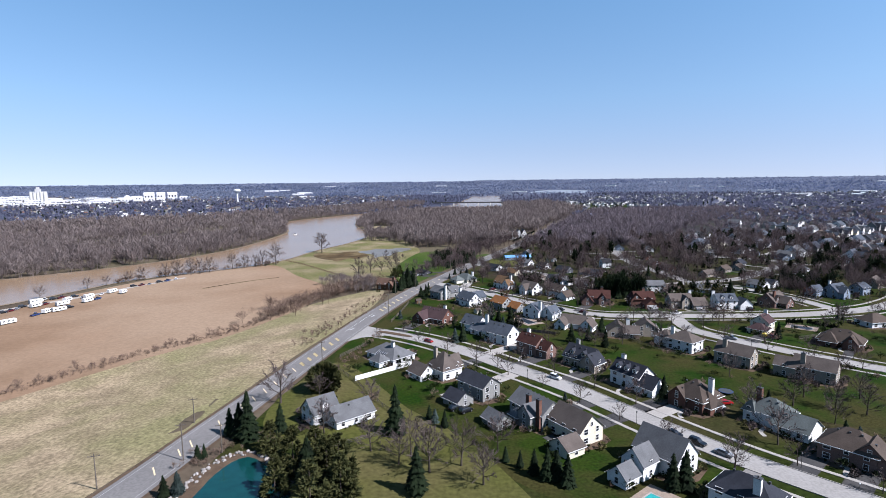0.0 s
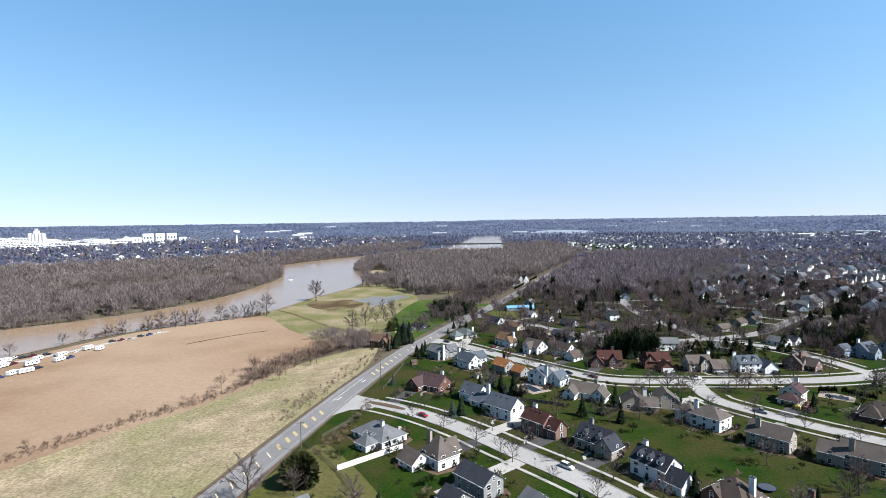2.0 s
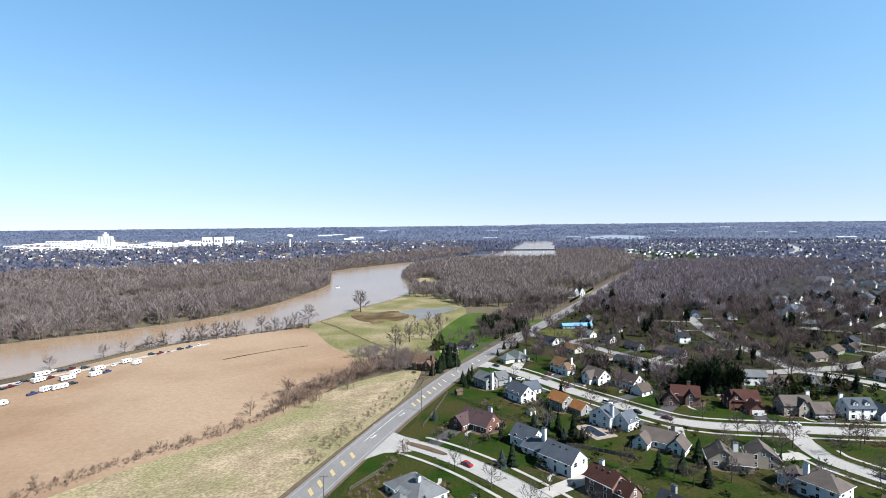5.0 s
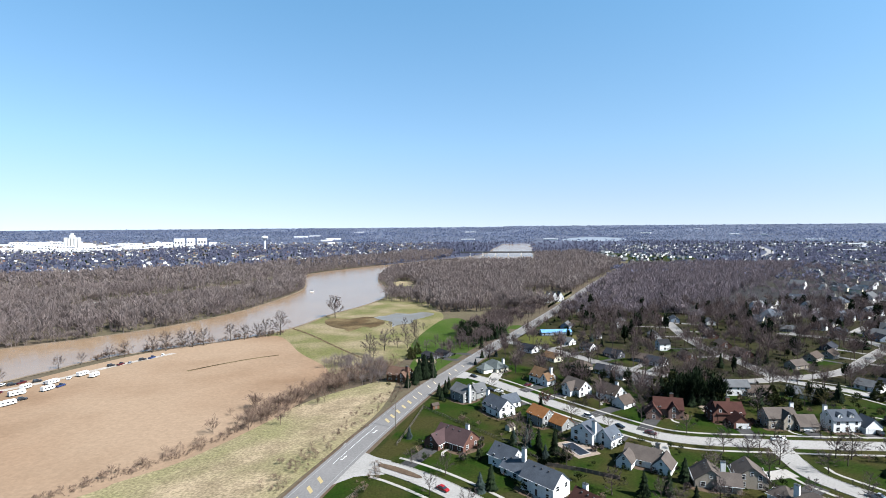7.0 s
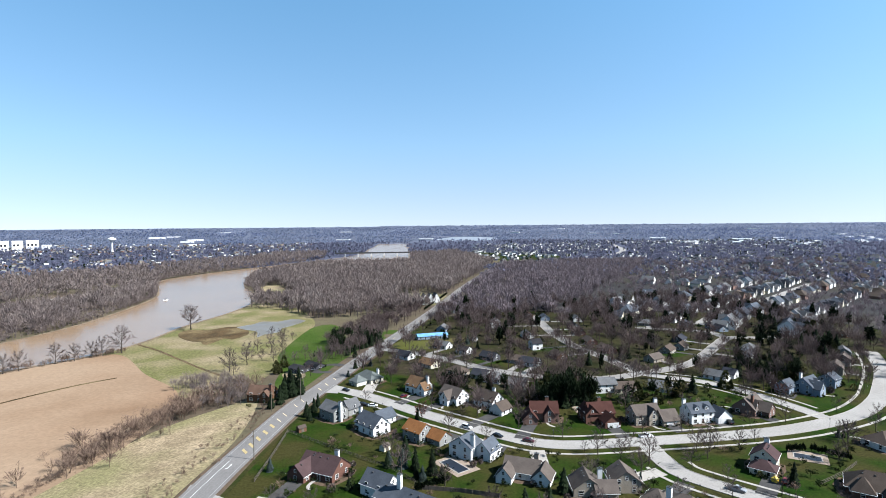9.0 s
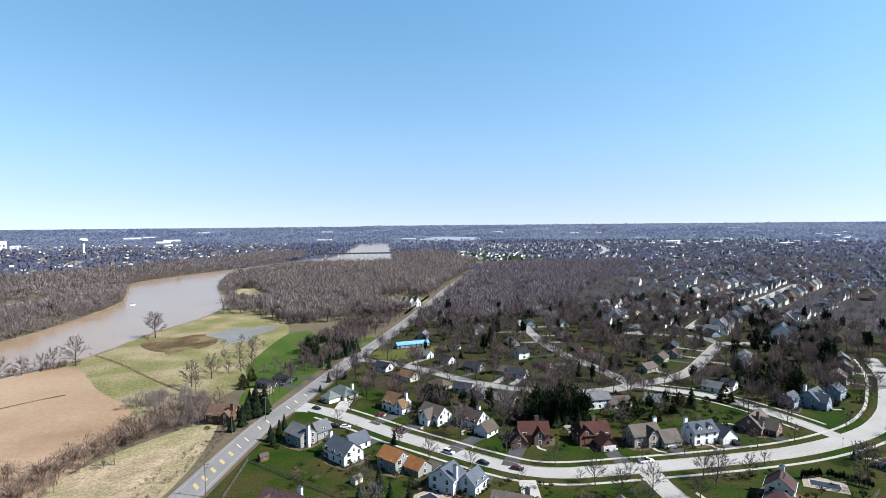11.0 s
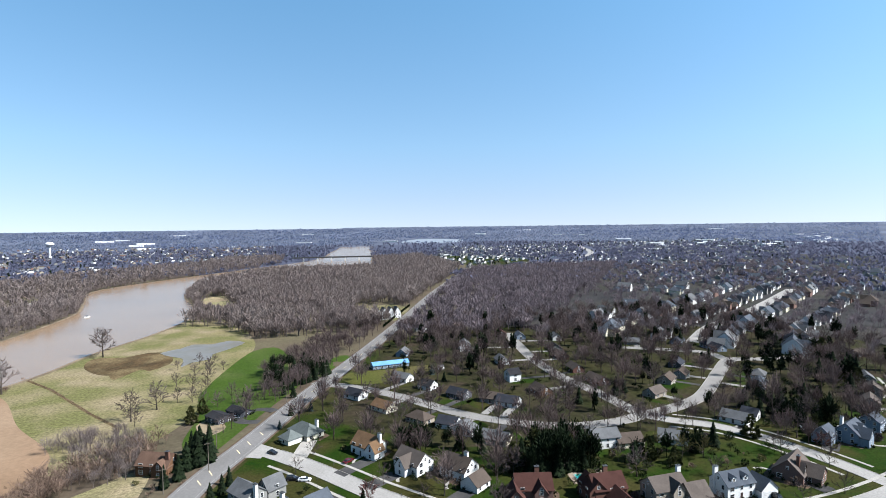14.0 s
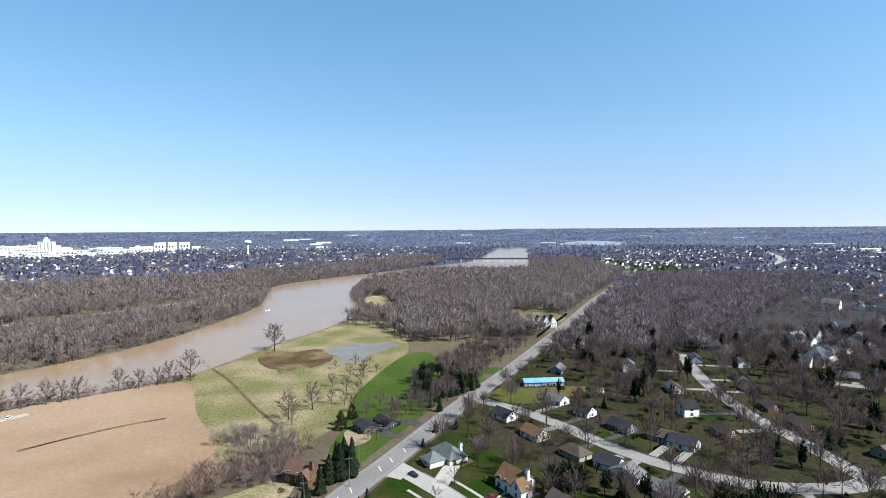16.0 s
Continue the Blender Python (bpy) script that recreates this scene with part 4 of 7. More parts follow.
drive([(74.2, 166.1), (68.9, 162.8), (63.7, 159.5)], 6.0, M_WALK, CONC)
drive([(103.8, 140.4), (95.9, 133.4), (87.9, 126.4)], 6.0, M_TARMAC, ASPH)
drive([(103.8, 126.0), (99.4, 122.2), (95.1, 118.3)], 6.0, M_TARMAC, ASPH)
drive([(70.8, 258.0), (73.4, 269.3), (76.0, 280.6)], 6.0, M_WALK, CONC)
drive([(94.5, 250.6), (103.6, 252.9), (112.6, 255.1)], 6.0, M_WALK, CONC)
drive([(99.2, 233.5), (107.3, 239.4), (115.5, 245.2)], 6.0, M_TARMAC, ASPH)
drive([(113.6, 211.9), (121.7, 219.0), (129.9, 226.1)], 3.8, M_OLDSTREET, CONC)
drive([(127.5, 195.3), (135.4, 203.2), (143.4, 211.2)], 6.0, M_TARMAC, ASPH)
drive([(145.6, 242.3), (140.5, 237.9), (135.4, 233.5)], 6.0, M_TARMAC, ASPH)
drive([(169.1, 220.0), (163.9, 214.4), (158.7, 208.8)], 3.5, M_TARMAC, ASPH)
drive([(22.7, 324.4), (26.0, 326.6), (29.2, 328.8)], 6.0, M_TARMAC, ASPH)
drive([(42.4, 297.0), (45.5, 299.5), (48.5, 302.1)], 6.0, M_TARMAC, ASPH)
drive([(58.4, 279.3), (61.0, 283.6), (63.7, 287.9)], 6.0, M_TARMAC, ASPH)
drive([(41.5, 356.1), (34.9, 351.0), (28.3, 345.8)], 6.0, M_TARMAC, ASPH)
drive([(48.7, 340.8), (43.0, 336.9), (37.3, 333.0)], 6.0, M_TARMAC, ASPH)
drive([(71.7, 322.3), (63.0, 315.8), (54.4, 309.3)], 6.0, M_TARMAC, ASPH)
drive([(82.5, 307.1), (78.0, 299.8), (73.5, 292.4)], 6.0, M_TARMAC, ASPH)
drive([(115.4, 296.9), (115.3, 291.0), (115.2, 285.1)], 6.0, M_TARMAC, ASPH)
drive([(141.2, 294.5), (141.4, 290.3), (141.6, 286.2)], 6.0, M_TARMAC, ASPH)
drive([(163.7, 292.6), (163.9, 290.1), (164.1, 287.6)], 6.0, M_TARMAC, ASPH)
drive([(186.5, 302.2), (187.5, 296.3), (188.5, 290.3)], 6.0, M_TARMAC, ASPH)
drive([(225.5, 322.1), (222.1, 319.5), (218.7, 316.9)], 6.0, M_TARMAC, ASPH)
drive([(70.2, 454.7), (64.1, 449.4), (58.0, 444.1)], 3.8, M_OLDSTREET, CONC)
drive([(80.6, 436.9), (75.6, 433.3), (70.6, 429.6)], 3.5, M_TARMAC, ASPH)
drive([(42.3, 440.2), (44.3, 441.9), (46.3, 443.7)], 3.8, M_OLDSTREET, CONC)
drive([(54.6, 416.9), (59.4, 420.0), (64.1, 423.2)], 3.8, M_OLDSTREET, CONC)
drive([(68.5, 397.0), (73.0, 400.5), (77.5, 403.9)], 3.5, M_TARMAC, ASPH)
drive([(79.3, 386.4), (82.9, 389.3), (86.5, 392.2)], 3.8, M_OLDSTREET, CONC)
drive([(83.2, 378.5), (87.3, 383.1), (91.4, 387.8)], 3.8, M_OLDSTREET, CONC)
drive([(93.6, 364.8), (98.8, 370.7), (104.0, 376.6)], 3.5, M_TARMAC, ASPH)
drive([(115.7, 397.3), (111.0, 392.0), (106.3, 386.6)], 3.8, M_OLDSTREET, CONC)
drive([(109.8, 404.7), (104.6, 398.8), (99.3, 392.8)], 3.8, M_OLDSTREET, CONC)
drive([(136.3, 444.8), (147.4, 444.9), (158.5, 445.0)], 3.5, M_TARMAC, ASPH)
drive([(144.2, 486.1), (152.1, 485.8), (160.1, 485.4)], 3.8, M_OLDSTREET, CONC)
drive([(131.5, 529.2), (148.3, 526.4), (165.0, 523.6)], 3.8, M_OLDSTREET, CONC)
drive([(93.7, 416.1), (89.3, 412.7), (84.8, 409.2)], 3.5, M_TARMAC, ASPH)
drive([(142.0, 420.3), (151.8, 421.7), (161.6, 423.1)], 3.8, M_OLDSTREET, CONC)
drive([(179.1, 481.3), (174.0, 481.5), (168.9, 481.7)], 3.8, M_OLDSTREET, CONC)
drive([(173.3, 448.5), (170.5, 448.6), (167.7, 448.8)], 3.5, M_TARMAC, ASPH)
drive([(174.3, 420.6), (172.7, 420.4), (171.1, 420.2)], 3.8, M_OLDSTREET, CONC)
drive([(173.4, 568.7), (173.0, 568.7), (172.6, 568.8)], 3.8, M_OLDSTREET, CONC)
drive([(175.8, 549.4), (177.1, 549.2), (178.4, 549.0)], 3.5, M_TARMAC, ASPH)
drive([(201.3, 537.0), (189.2, 539.1), (177.1, 541.1)], 3.8, M_OLDSTREET, CONC)
drive([(184.8, 503.8), (178.0, 505.0), (171.2, 506.1)], 3.8, M_OLDSTREET, CONC)
drive([(131.6, 348.7), (131.9, 356.0), (132.2, 363.4)], 3.5, M_TARMAC, ASPH)
drive([(141.4, 346.9), (141.8, 354.9), (142.1, 363.0)], 3.8, M_OLDSTREET, CONC)
drive([(198.9, 394.0), (200.6, 390.2), (202.3, 386.3)], 3.8, M_OLDSTREET, CONC)
drive([(221.3, 415.3), (225.6, 410.3), (229.8, 405.3)], 3.5, M_TARMAC, ASPH)
drive([(249.0, 444.2), (254.1, 437.8), (259.2, 431.5)], 3.8, M_OLDSTREET, CONC)
drive([(236.0, 422.7), (239.0, 419.3), (242.1, 416.0)], 3.8, M_OLDSTREET, CONC)
drive([(164.4, 345.9), (170.4, 350.6), (176.4, 355.2)], 3.5, M_TARMAC, ASPH)
drive([(205.5, 348.1), (203.3, 346.7), (201.0, 345.4)], 3.8, M_OLDSTREET, CONC)
drive([(214.2, 352.0), (207.9, 348.2), (201.6, 344.4)], 3.8, M_OLDSTREET, CONC)
drive([(267.6, 410.2), (263.4, 414.8), (259.2, 419.4)], 3.5, M_TARMAC, ASPH)
drive([(253.1, 394.6), (248.3, 399.9), (243.6, 405.2)], 3.8, M_OLDSTREET, CONC)
drive([(293.6, 502.4), (294.7, 502.0), (295.8, 501.6)], 3.8, M_OLDSTREET, CONC)
drive([(294.7, 470.5), (292.6, 470.4), (290.5, 470.3)], 3.5, M_TARMAC, ASPH)
drive([(253.8, 503.0), (252.4, 500.7), (251.0, 498.5)], 3.8, M_OLDSTREET, CONC)
drive([(373.7, 437.0), (359.1, 438.3), (344.5, 439.6)], 3.8, M_OLDSTREET, CONC)
drive([(329.4, 387.5), (332.1, 385.1), (334.9, 382.6)], 3.5, M_TARMAC, ASPH)
drive([(285.2, 349.3), (288.6, 345.3), (292.0, 341.2)], 3.8, M_OLDSTREET, CONC)
drive([(306.2, 364.4), (309.0, 361.1), (311.8, 357.7)], 3.8, M_OLDSTREET, CONC)

drive([(18, 382), (15.5, 372), (13, 362)], 6.5, M_WALK, CONC)
drive([(-13, 427), (-8, 432), (-2, 428), (1, 424)], 5.0, M_TARMAC, "dark curved asphalt drive by the road")
drive([(-13, 427), (-16, 421), (-12, 414), (-5, 411)], 5.0, M_TARMAC, "dark curved asphalt drive by the road")

# planting beds and front paths
for o in [q for q in scene.objects if q.type == "EMPTY" and q.name.split(".")[0] == "house"][:40]:
    w_ = next(c for c in o.children if c.name.startswith("wall"))
    hx, hy = max(abs(v.co.x) for v in w_.data.vertices) + 1.6, max(abs(v.co.y) for v in w_.data.vertices) + 1.7
    ring = [tuple((o.matrix_basis @ w_.matrix_basis @ Vector((a, b, 0)))[:2]) for a, b in ((-hx, -hy), (0, -hy - 0.8), (hx, -hy), (hx, hy), (-hx, hy))]
    sheet("planting_bed", ring, 0.085, M_BED, "brown mulched planting bed round the house", "planting bed", 6.0)
    path = [tuple((o.matrix_basis @ w_.matrix_basis @ Vector((a, b, 0)))[:2]) for a, b in ((0.8, -hy + 1.6), (1.2, -hy - 3.0), (3.5, -hy - 5.0))]
    ribbon("front_path", smooth(path, 1.5), -0.6, 0.6, 0.13, M_WALK, "pale concrete path to the front door", "path")

# pond with a stone rim
POND = [(-57.5, 112), (-58, 122), (-57.4, 127.8), (-55.6, 133.5), (-52.2, 136.6), (-46.8, 133), (-40, 125), (-35.8, 118.3), (-34, 108), (-46, 100)]
sheet("pond_bank", [(-64, 108), (-63.5, 121), (-62, 129), (-59.5, 136), (-54, 140), (-47, 138), (-40, 130), (-33, 121), (-30, 106), (-46, 94)], 0.09, M_BED, "bare brown bank round the pond", "bank", 8.0)
sheet("pond", POND, 0.14, M_POND, "deep teal-green garden pond", "pond", 8.0)
M_STONE = mat("rim_stone", (0.48, 0.45, 0.42), 0.9, (0.34, 0.31, 0.28), 0.8, 4.0, 0.05, vary=0.25)
rng.seed(81)
STONES = []
for k in range(4):
    g = Geo()
    ring = [(0.5 * math.cos(6.283 * i / 7) * rng.uniform(0.75, 1.15), 0.4 * math.sin(6.283 * i / 7) * rng.uniform(0.75, 1.15)) for i in range(7)]
    g.prism(ring, -0.15, 0.18, top=1.0).prism([(x * 0.98, y * 0.98) for x, y in ring], 0.18, 0.38, top=0.55)
    STONES.append(g.mesh("stone", M_STONE))
rim = thing("pond_rim", -58, 130, 0, 0, "rough pale boulders set round the pond edge", "stone edging")
rim_line = smooth([(-63, 112), (-62.6, 121), (-61, 129), (-58, 135.5), (-53.6, 139), (-48, 136.8), (-41, 128.5), (-36, 121)], 1.0)
for i, (x, y) in enumerate(rim_line):
    for _ in range(2):
        s = rng.uniform(0.5, 1.35)
        o = part("stone", STONES[rng.randrange(4)], None, rim, "", pose(x + 58 + rng.gauss(0, 0.7), y - 130 + rng.gauss(0, 0.7), 0.12, 0, 0, rng.uniform(0, 360)))
        o.scale = (s, s, s)


def board_fence(name, line, height, material, label, step=2.4, solid=True):
    """Posts with boards or rails between them."""
    ob = thing(name, line[0][0], line[0][1], float(ground_z(*line[0])), 0, label, "fence", "garden fences")
    sm = []
    for (x0, y0), (x1, y1) in zip(line, line[1:]):
        n = max(1, round(math.hypot(x1 - x0, y1 - y0) / (step if solid else 4.5)))
        sm += [(x0 + (x1 - x0) * i / n, y0 + (y1 - y0) * i / n) for i in range(n)]
    sm.append(line[-1])
    post = Geo().box(-0.07, 0.07, -0.07, 0.07, 0, height + 0.1).mesh("post", material)
    for i, (x, y) in enumerate(sm):
        m = pose(x - line[0][0], y - line[0][1], float(ground_z(x, y)) - float(ground_z(*line[0])))
        part("post", post, None, ob, "", m)
        if i + 1 < len(sm):
            dx, dy = sm[i + 1][0] - x, sm[i + 1][1] - y
            L = math.hypot(dx, dy)
            run = m @ pose(0, 0, 0, 0, 0, math.degrees(math.atan2(dy, dx)))
            if solid:
                part("panel", Geo().box(0.07, L - 0.07, -0.025, 0.025, 0.06, height), material, ob, "", run)
                continue
            for z in (0.3, 0.75, 1.15):
                part("rail", Geo().box(0.05, L - 0.05, -0.02, 0.02, z * height / 1.25, z * height / 1.25 + 0.15), material, ob, "", run)
    return ob


M_VINYL = plain_mat("white_vinyl", (0.82, 0.82, 0.80), 0.45)
M_GREYWOOD = mat("weathered_wood", (0.22, 0.19, 0.155), 0.9, (0.15, 0.13, 0.11), 0.8, 5.0, 0.01)
board_fence("white_fence", [(-32.4, 191.5), (-12.9, 207.8)], 1.9, M_VINYL, "solid white vinyl fence along a back garden")
board_fence("wooden_fence", [(-32.8, 191.0), (-41, 203.5), (-49, 213.5)], 1.4, M_GREYWOOD, "weathered grey wooden fence beside the lawn", solid=False)
board_fence("wooden_fence", [(-32.4, 190.6), (-20, 168), (-8, 152), (4, 140)], 1.4, M_GREYWOOD, "weathered wooden rail fence between gardens", solid=False)
board_fence("wooden_fence", [(-33, 238), (-38, 228), (-43, 218)], 1.4, M_GREYWOOD, "low weathered wooden fence by the road", solid=False)
board_fence("wooden_fence", [(-20.5, 318), (-24, 292), (-27, 274)], 1.5, M_GREYWOOD, "grey wooden fence along the road verge", solid=False)
board_fence("wooden_fence", [(-20.5, 318), (2, 293), (20, 274), (28.5, 259)], 1.4, M_GREYWOOD, "wooden fence along the back gardens", solid=False)
board_fence("wooden_fence", [(28.5, 258), (40, 254), (52, 248)], 1.5, M_GREYWOOD, "pale wooden fence behind a pool garden")
board_fence("wooden_fence", [(84, 236), (92, 222), (98, 214)], 1.4, M_GREYWOOD, "thin wooden fence across a lawn", solid=False)
board_fence("wooden_fence", [(158, 236), (172, 241), (184, 247)], 1.5, M_GREYWOOD, "weathered wooden garden fence", solid=False)
board_fence("wooden_fence", [(-3.4, 155.6), (-15.5, 150), (-24.5, 144.8), (-30.5, 141.5)], 1.3, M_GREYWOOD, "short wooden fence by a lawn", solid=False)


def swimming_pool(x, y, ang, L, W, water, label):
    ob = thing("swimming_pool", x, y, float(ground_z(x, y)), ang, label, "swimming pool", "pools")
    part("deck", Geo().box(-L / 2 - 2.2, L / 2 + 2.2, -W / 2 - 2.2, W / 2 + 3.6, 0.02, 0.16), mat("pool_deck", (0.42, 0.33, 0.26), 0.85, (0.36, 0.29, 0.23), 0.8, 4.0), ob, "pinkish paved pool deck")
    part("water", Geo().box(-L / 2, L / 2, -W / 2, W / 2, 0.1, 0.2), water, ob)
    cop = Geo()
    for x0, x1, y0, y1 in ((-L / 2 - 0.4, L / 2 + 0.4, -W / 2 - 0.4, -W / 2), (-L / 2 - 0.4, L / 2 + 0.4, W / 2, W / 2 + 0.4), (-L / 2 - 0.4, -L / 2, -W / 2, W / 2), (L / 2, L / 2 + 0.4, -W / 2, W / 2)):
        cop.box(x0, x1, y0, y1, 0.1, 0.24)
    part("coping", cop, M_WALK, ob, "white pool coping")
    return ob


swimming_pool(42.2, 273.2, -64, 11, 4.6, M_COVER, "rectangular garden pool under a dark winter cover")
swimming_pool(115.8, 320.6, -8, 10, 4.6, M_POOL, "turquoise pool behind the houses")
swimming_pool(171.8, 255.4, -40, 8.5, 4.4, M_COVER, "covered pool with white coping in a garden")
swimming_pool(48, 113, -50, 8, 4.5, M_POOL, "pale turquoise pool with a slide")
slide = thing("pool_slide", 44.5, 111.5, 0.1, 40, "curved white pool slide", "slide")
part("chute", Geo().add([(-1.6, -0.35, 1.8), (-1.6, 0.35, 1.8), (-0.4, 0.35, 1.3), (-0.4, -0.35, 1.3), (1.2, 0.35, 0.35), (1.2, -0.35, 0.35), (1.8, 0.35, 0.3), (1.8, -0.35, 0.3)],
     [(0, 1, 2, 3), (3, 2, 4, 5), (5, 4, 6, 7)]).box(-1.6, 1.2, -0.42, -0.35, 0.4, 0.6).box(-1.6, 1.2, 0.35, 0.42, 0.4, 0.6), M_VINYL, slide)
part("ladder", Geo().box(-1.75, -1.6, -0.35, -0.28, 0, 1.9).box(-1.75, -1.6, 0.28, 0.35, 0, 1.9).box(-1.75, -1.6, -0.3, 0.3, 0.6, 0.66).box(-1.75, -1.6, -0.3, 0.3, 1.2, 1.26), M_VINYL, slide)
round_pool = thing("above_ground_pool", 231.5, 337, 0, 0, "round above-ground pool with white rim", "swimming pool")
part("wall", Geo().tube(4.2, 4.2, 0, 1.2, 24), M_VINYL, round_pool)
part("water", Geo().tube(3.9, 3.9, 1.0, 1.22, 24), M_POND, round_pool)
tramp = thing("trampoline", 94.5, 176, 0, 0, "round trampoline with blue edge pad", "trampoline")
part("pad", Geo().tube(2.3, 2.3, 0.85, 0.92, 20), plain_mat("blue_pad", (0.03, 0.06, 0.16), 0.6), tramp)
part("mat", Geo().tube(1.8, 1.8, 0.9, 0.94, 20), M_METAL, tramp)
for i in range(5):
    part("leg", Geo().tube(0.05, 0.05, 0, 0.85, 5), M_METAL, tramp, "", pose(2.1 * math.cos(i * 1.257), 2.1 * math.sin(i * 1.257), 0))
M_YELLOW, M_PLAYRED = plain_mat("yellow_plastic", (0.75, 0.52, 0.03), 0.4), plain_mat("red_plastic", (0.5, 0.03, 0.03), 0.4)
for x, y in ((145.5, 241), (20.5, 258.5)):
    ps = thing("playset", x, y, 0, 20, "yellow and red plastic garden playset", "playset", "playsets")
    part("tower", Geo().box(-0.8, 0.8, -0.8, 0.8, 0, 1.4).prism([(-0.9, -0.9), (0.9, -0.9), (0.9, 0.9), (-0.9, 0.9)], 1.4, 2.1, top=0.1), M_YELLOW, ps)
    part("chute", Geo().add([(0.8, -0.3, 1.2), (0.8, 0.3, 1.2), (2.4, 0.3, 0.2), (2.4, -0.3, 0.2)], [(0, 1, 2, 3), (3, 2, 1, 0)]), M_PLAYRED, ps)


def shed(x, y, ang, label, wall, roof):
    ob = thing("garden_shed", x, y, float(ground_z(x, y)), ang, label, "shed", "sheds")
    part("wall", wall_geo("x", 3.4, 2.6, 2.0, 0.9), M_WALL[wall], ob)
    part("roof", roof_geo("x", 3.4, 2.6, 2.0, 0.9, 0.2, 0.1), M_ROOF[roof], ob)
    part("door", Geo().box(-0.6, 0.6, -1.36, -1.3, 0.0, 1.8), M_GREYWOOD, ob)


shed(18.5, 292, 40, "small tan garden shed with flat pale roof", "cream", "tan")
shed(-15, 318, 30, "small dark timber garden shed", "wood", "brown")
shed(98, 478, 20, "white garden shed among trees", "white", "grey")

# sunroom of the low white house
sun_room = bpy.data.objects["house"]
g = Geo()
for i in range(5):
    g.box(-2.5 + i * 1.25 - 0.06, -2.5 + i * 1.25 + 0.06, -0.06, 0.06, 0, 3.0)
g.box(-2.6, 2.6, -0.07, 0.07, 2.95, 3.1).box(-2.6, 2.6, -0.07, 0.07, 0.9, 1.0)
inv = sun_room.matrix_basis.inverted()
room_at = inv @ pose(-26.2, 211.0, 0, 0, 0, -45)
frame_part = part("sunroom_frame", g, M_TRIM, sun_room, "white glazed sunroom frame", room_at)
part("sunroom_glass", Geo().box(-2.5, 2.5, -0.02, 0.02, 0.1, 3.0).add([(-2.5, -0.02, 3.0), (2.5, -0.02, 3.0), (2.5, 2.6, 4.2), (-2.5, 2.6, 4.2)], [(0, 1, 2, 3)]), M_GLASS, frame_part)
rafters = Geo()
for i in range(7):
    u = -2.5 + i * 0.833
    rafters.add([(u - 0.07, -0.1, 3.05), (u + 0.07, -0.1, 3.05), (u + 0.07, 2.6, 4.28), (u - 0.07, 2.6, 4.28)], [(0, 1, 2, 3)])
part("rafters", rafters, M_TRIM, frame_part)


def utility_pole(x, y, h, ang, label="brown wooden utility pole with crossarm and insulators"):
    ob = thing("utility_pole", x, y, float(ground_z(x, y)), ang, label, "utility pole", "utility poles")
    part("pole", Geo().tube(0.17, 0.11, -0.3, h, 8), M_GREYWOOD, ob)
    part("crossarm", Geo().box(-1.3, 1.3, -0.06, 0.06, h - 0.7, h - 0.55), M_GREYWOOD, ob)
    for u in (-1.2, -0.5, 0.5, 1.2):
        part("insulator", Geo().tube(0.06, 0.04, h - 0.55, h - 0.32, 6), M_METAL, ob, "", pose(u, 0, 0))
    return ob


for x, y, h in ((-83, 122, 9), (-68.5, 135, 10.5), (-60, 139, 8.5), (-76, 158, 8), (-47.5, 205.7, 11), (-30.1, 292.4, 11.5), (-19, 362, 11), (-31, 347, 9), (-19, 380, 9), (5.9, 436, 10), (27, 471, 10), (53, 549, 11)):
    utility_pole(x, y, h, 18)
M_LAMP = plain_mat("dark_lamp_metal", (0.02, 0.022, 0.02), 0.4)
for x, y in ((-31.5, 249.5), (30, 190), (56.5, 153.5), (88.5, 128), (20.5, 336), (47, 318), (86, 289), (165, 274), (130, 224), (205, 279)):
    lp = thing("street_lamp", x, y, 0.05, 0, "black post-top street lamp on the verge", "street lamp", "street lamps")
    part("post", Geo().tube(0.07, 0.05, 0, 3.4, 8), M_LAMP, lp)
    part("lantern", Geo().tube(0.12, 0.22, 3.4, 3.9, 6).tube(0.24, 0.05, 3.9, 4.15, 6), M_LAMP, lp)
rng.seed(83)
for nm in ("street_a", "street_loop", "street_b"):
    for s in (-1, 1):
        for i, (x, y) in enumerate(offset_line(lines[nm], s * 5.7)[6:-4:10]):
            mb = thing("mailbox", x, y, 0.05, rng.uniform(0, 360), "small roadside mailbox on a post", "mailbox", "mailboxes")
            part("post", Geo().box(-0.05, 0.05, -0.05, 0.05, 0, 1.0), M_GREYWOOD, mb)
            part("box", Geo().box(-0.12, 0.12, -0.28, 0.28, 1.0, 1.22).tube(0.12, 0.12, 1.2, 1.23, 8), M_TRIM if i % 2 else M_METAL, mb)

# road paint
M_WORN = plain_mat("worn_white_road_paint", (0.44, 0.43, 0.42), 0.7)
ribbon("edge_line", road_line, -4.35, -4.2, 0.194, M_WORN, "white edge line on the road", "road marking")
ribbon("edge_line", road_line, 4.2, 4.35, 0.194, M_WORN, "white edge line on the road", "road marking")
ribbon("shoulder", road_line, -6.6, -5.6, 0.11, M_BED, "gravel shoulder of the road", "shoulder")
ribbon("shoulder", road_line, 5.6, 6.6, 0.11, M_BED, "gravel shoulder of the road", "shoulder")
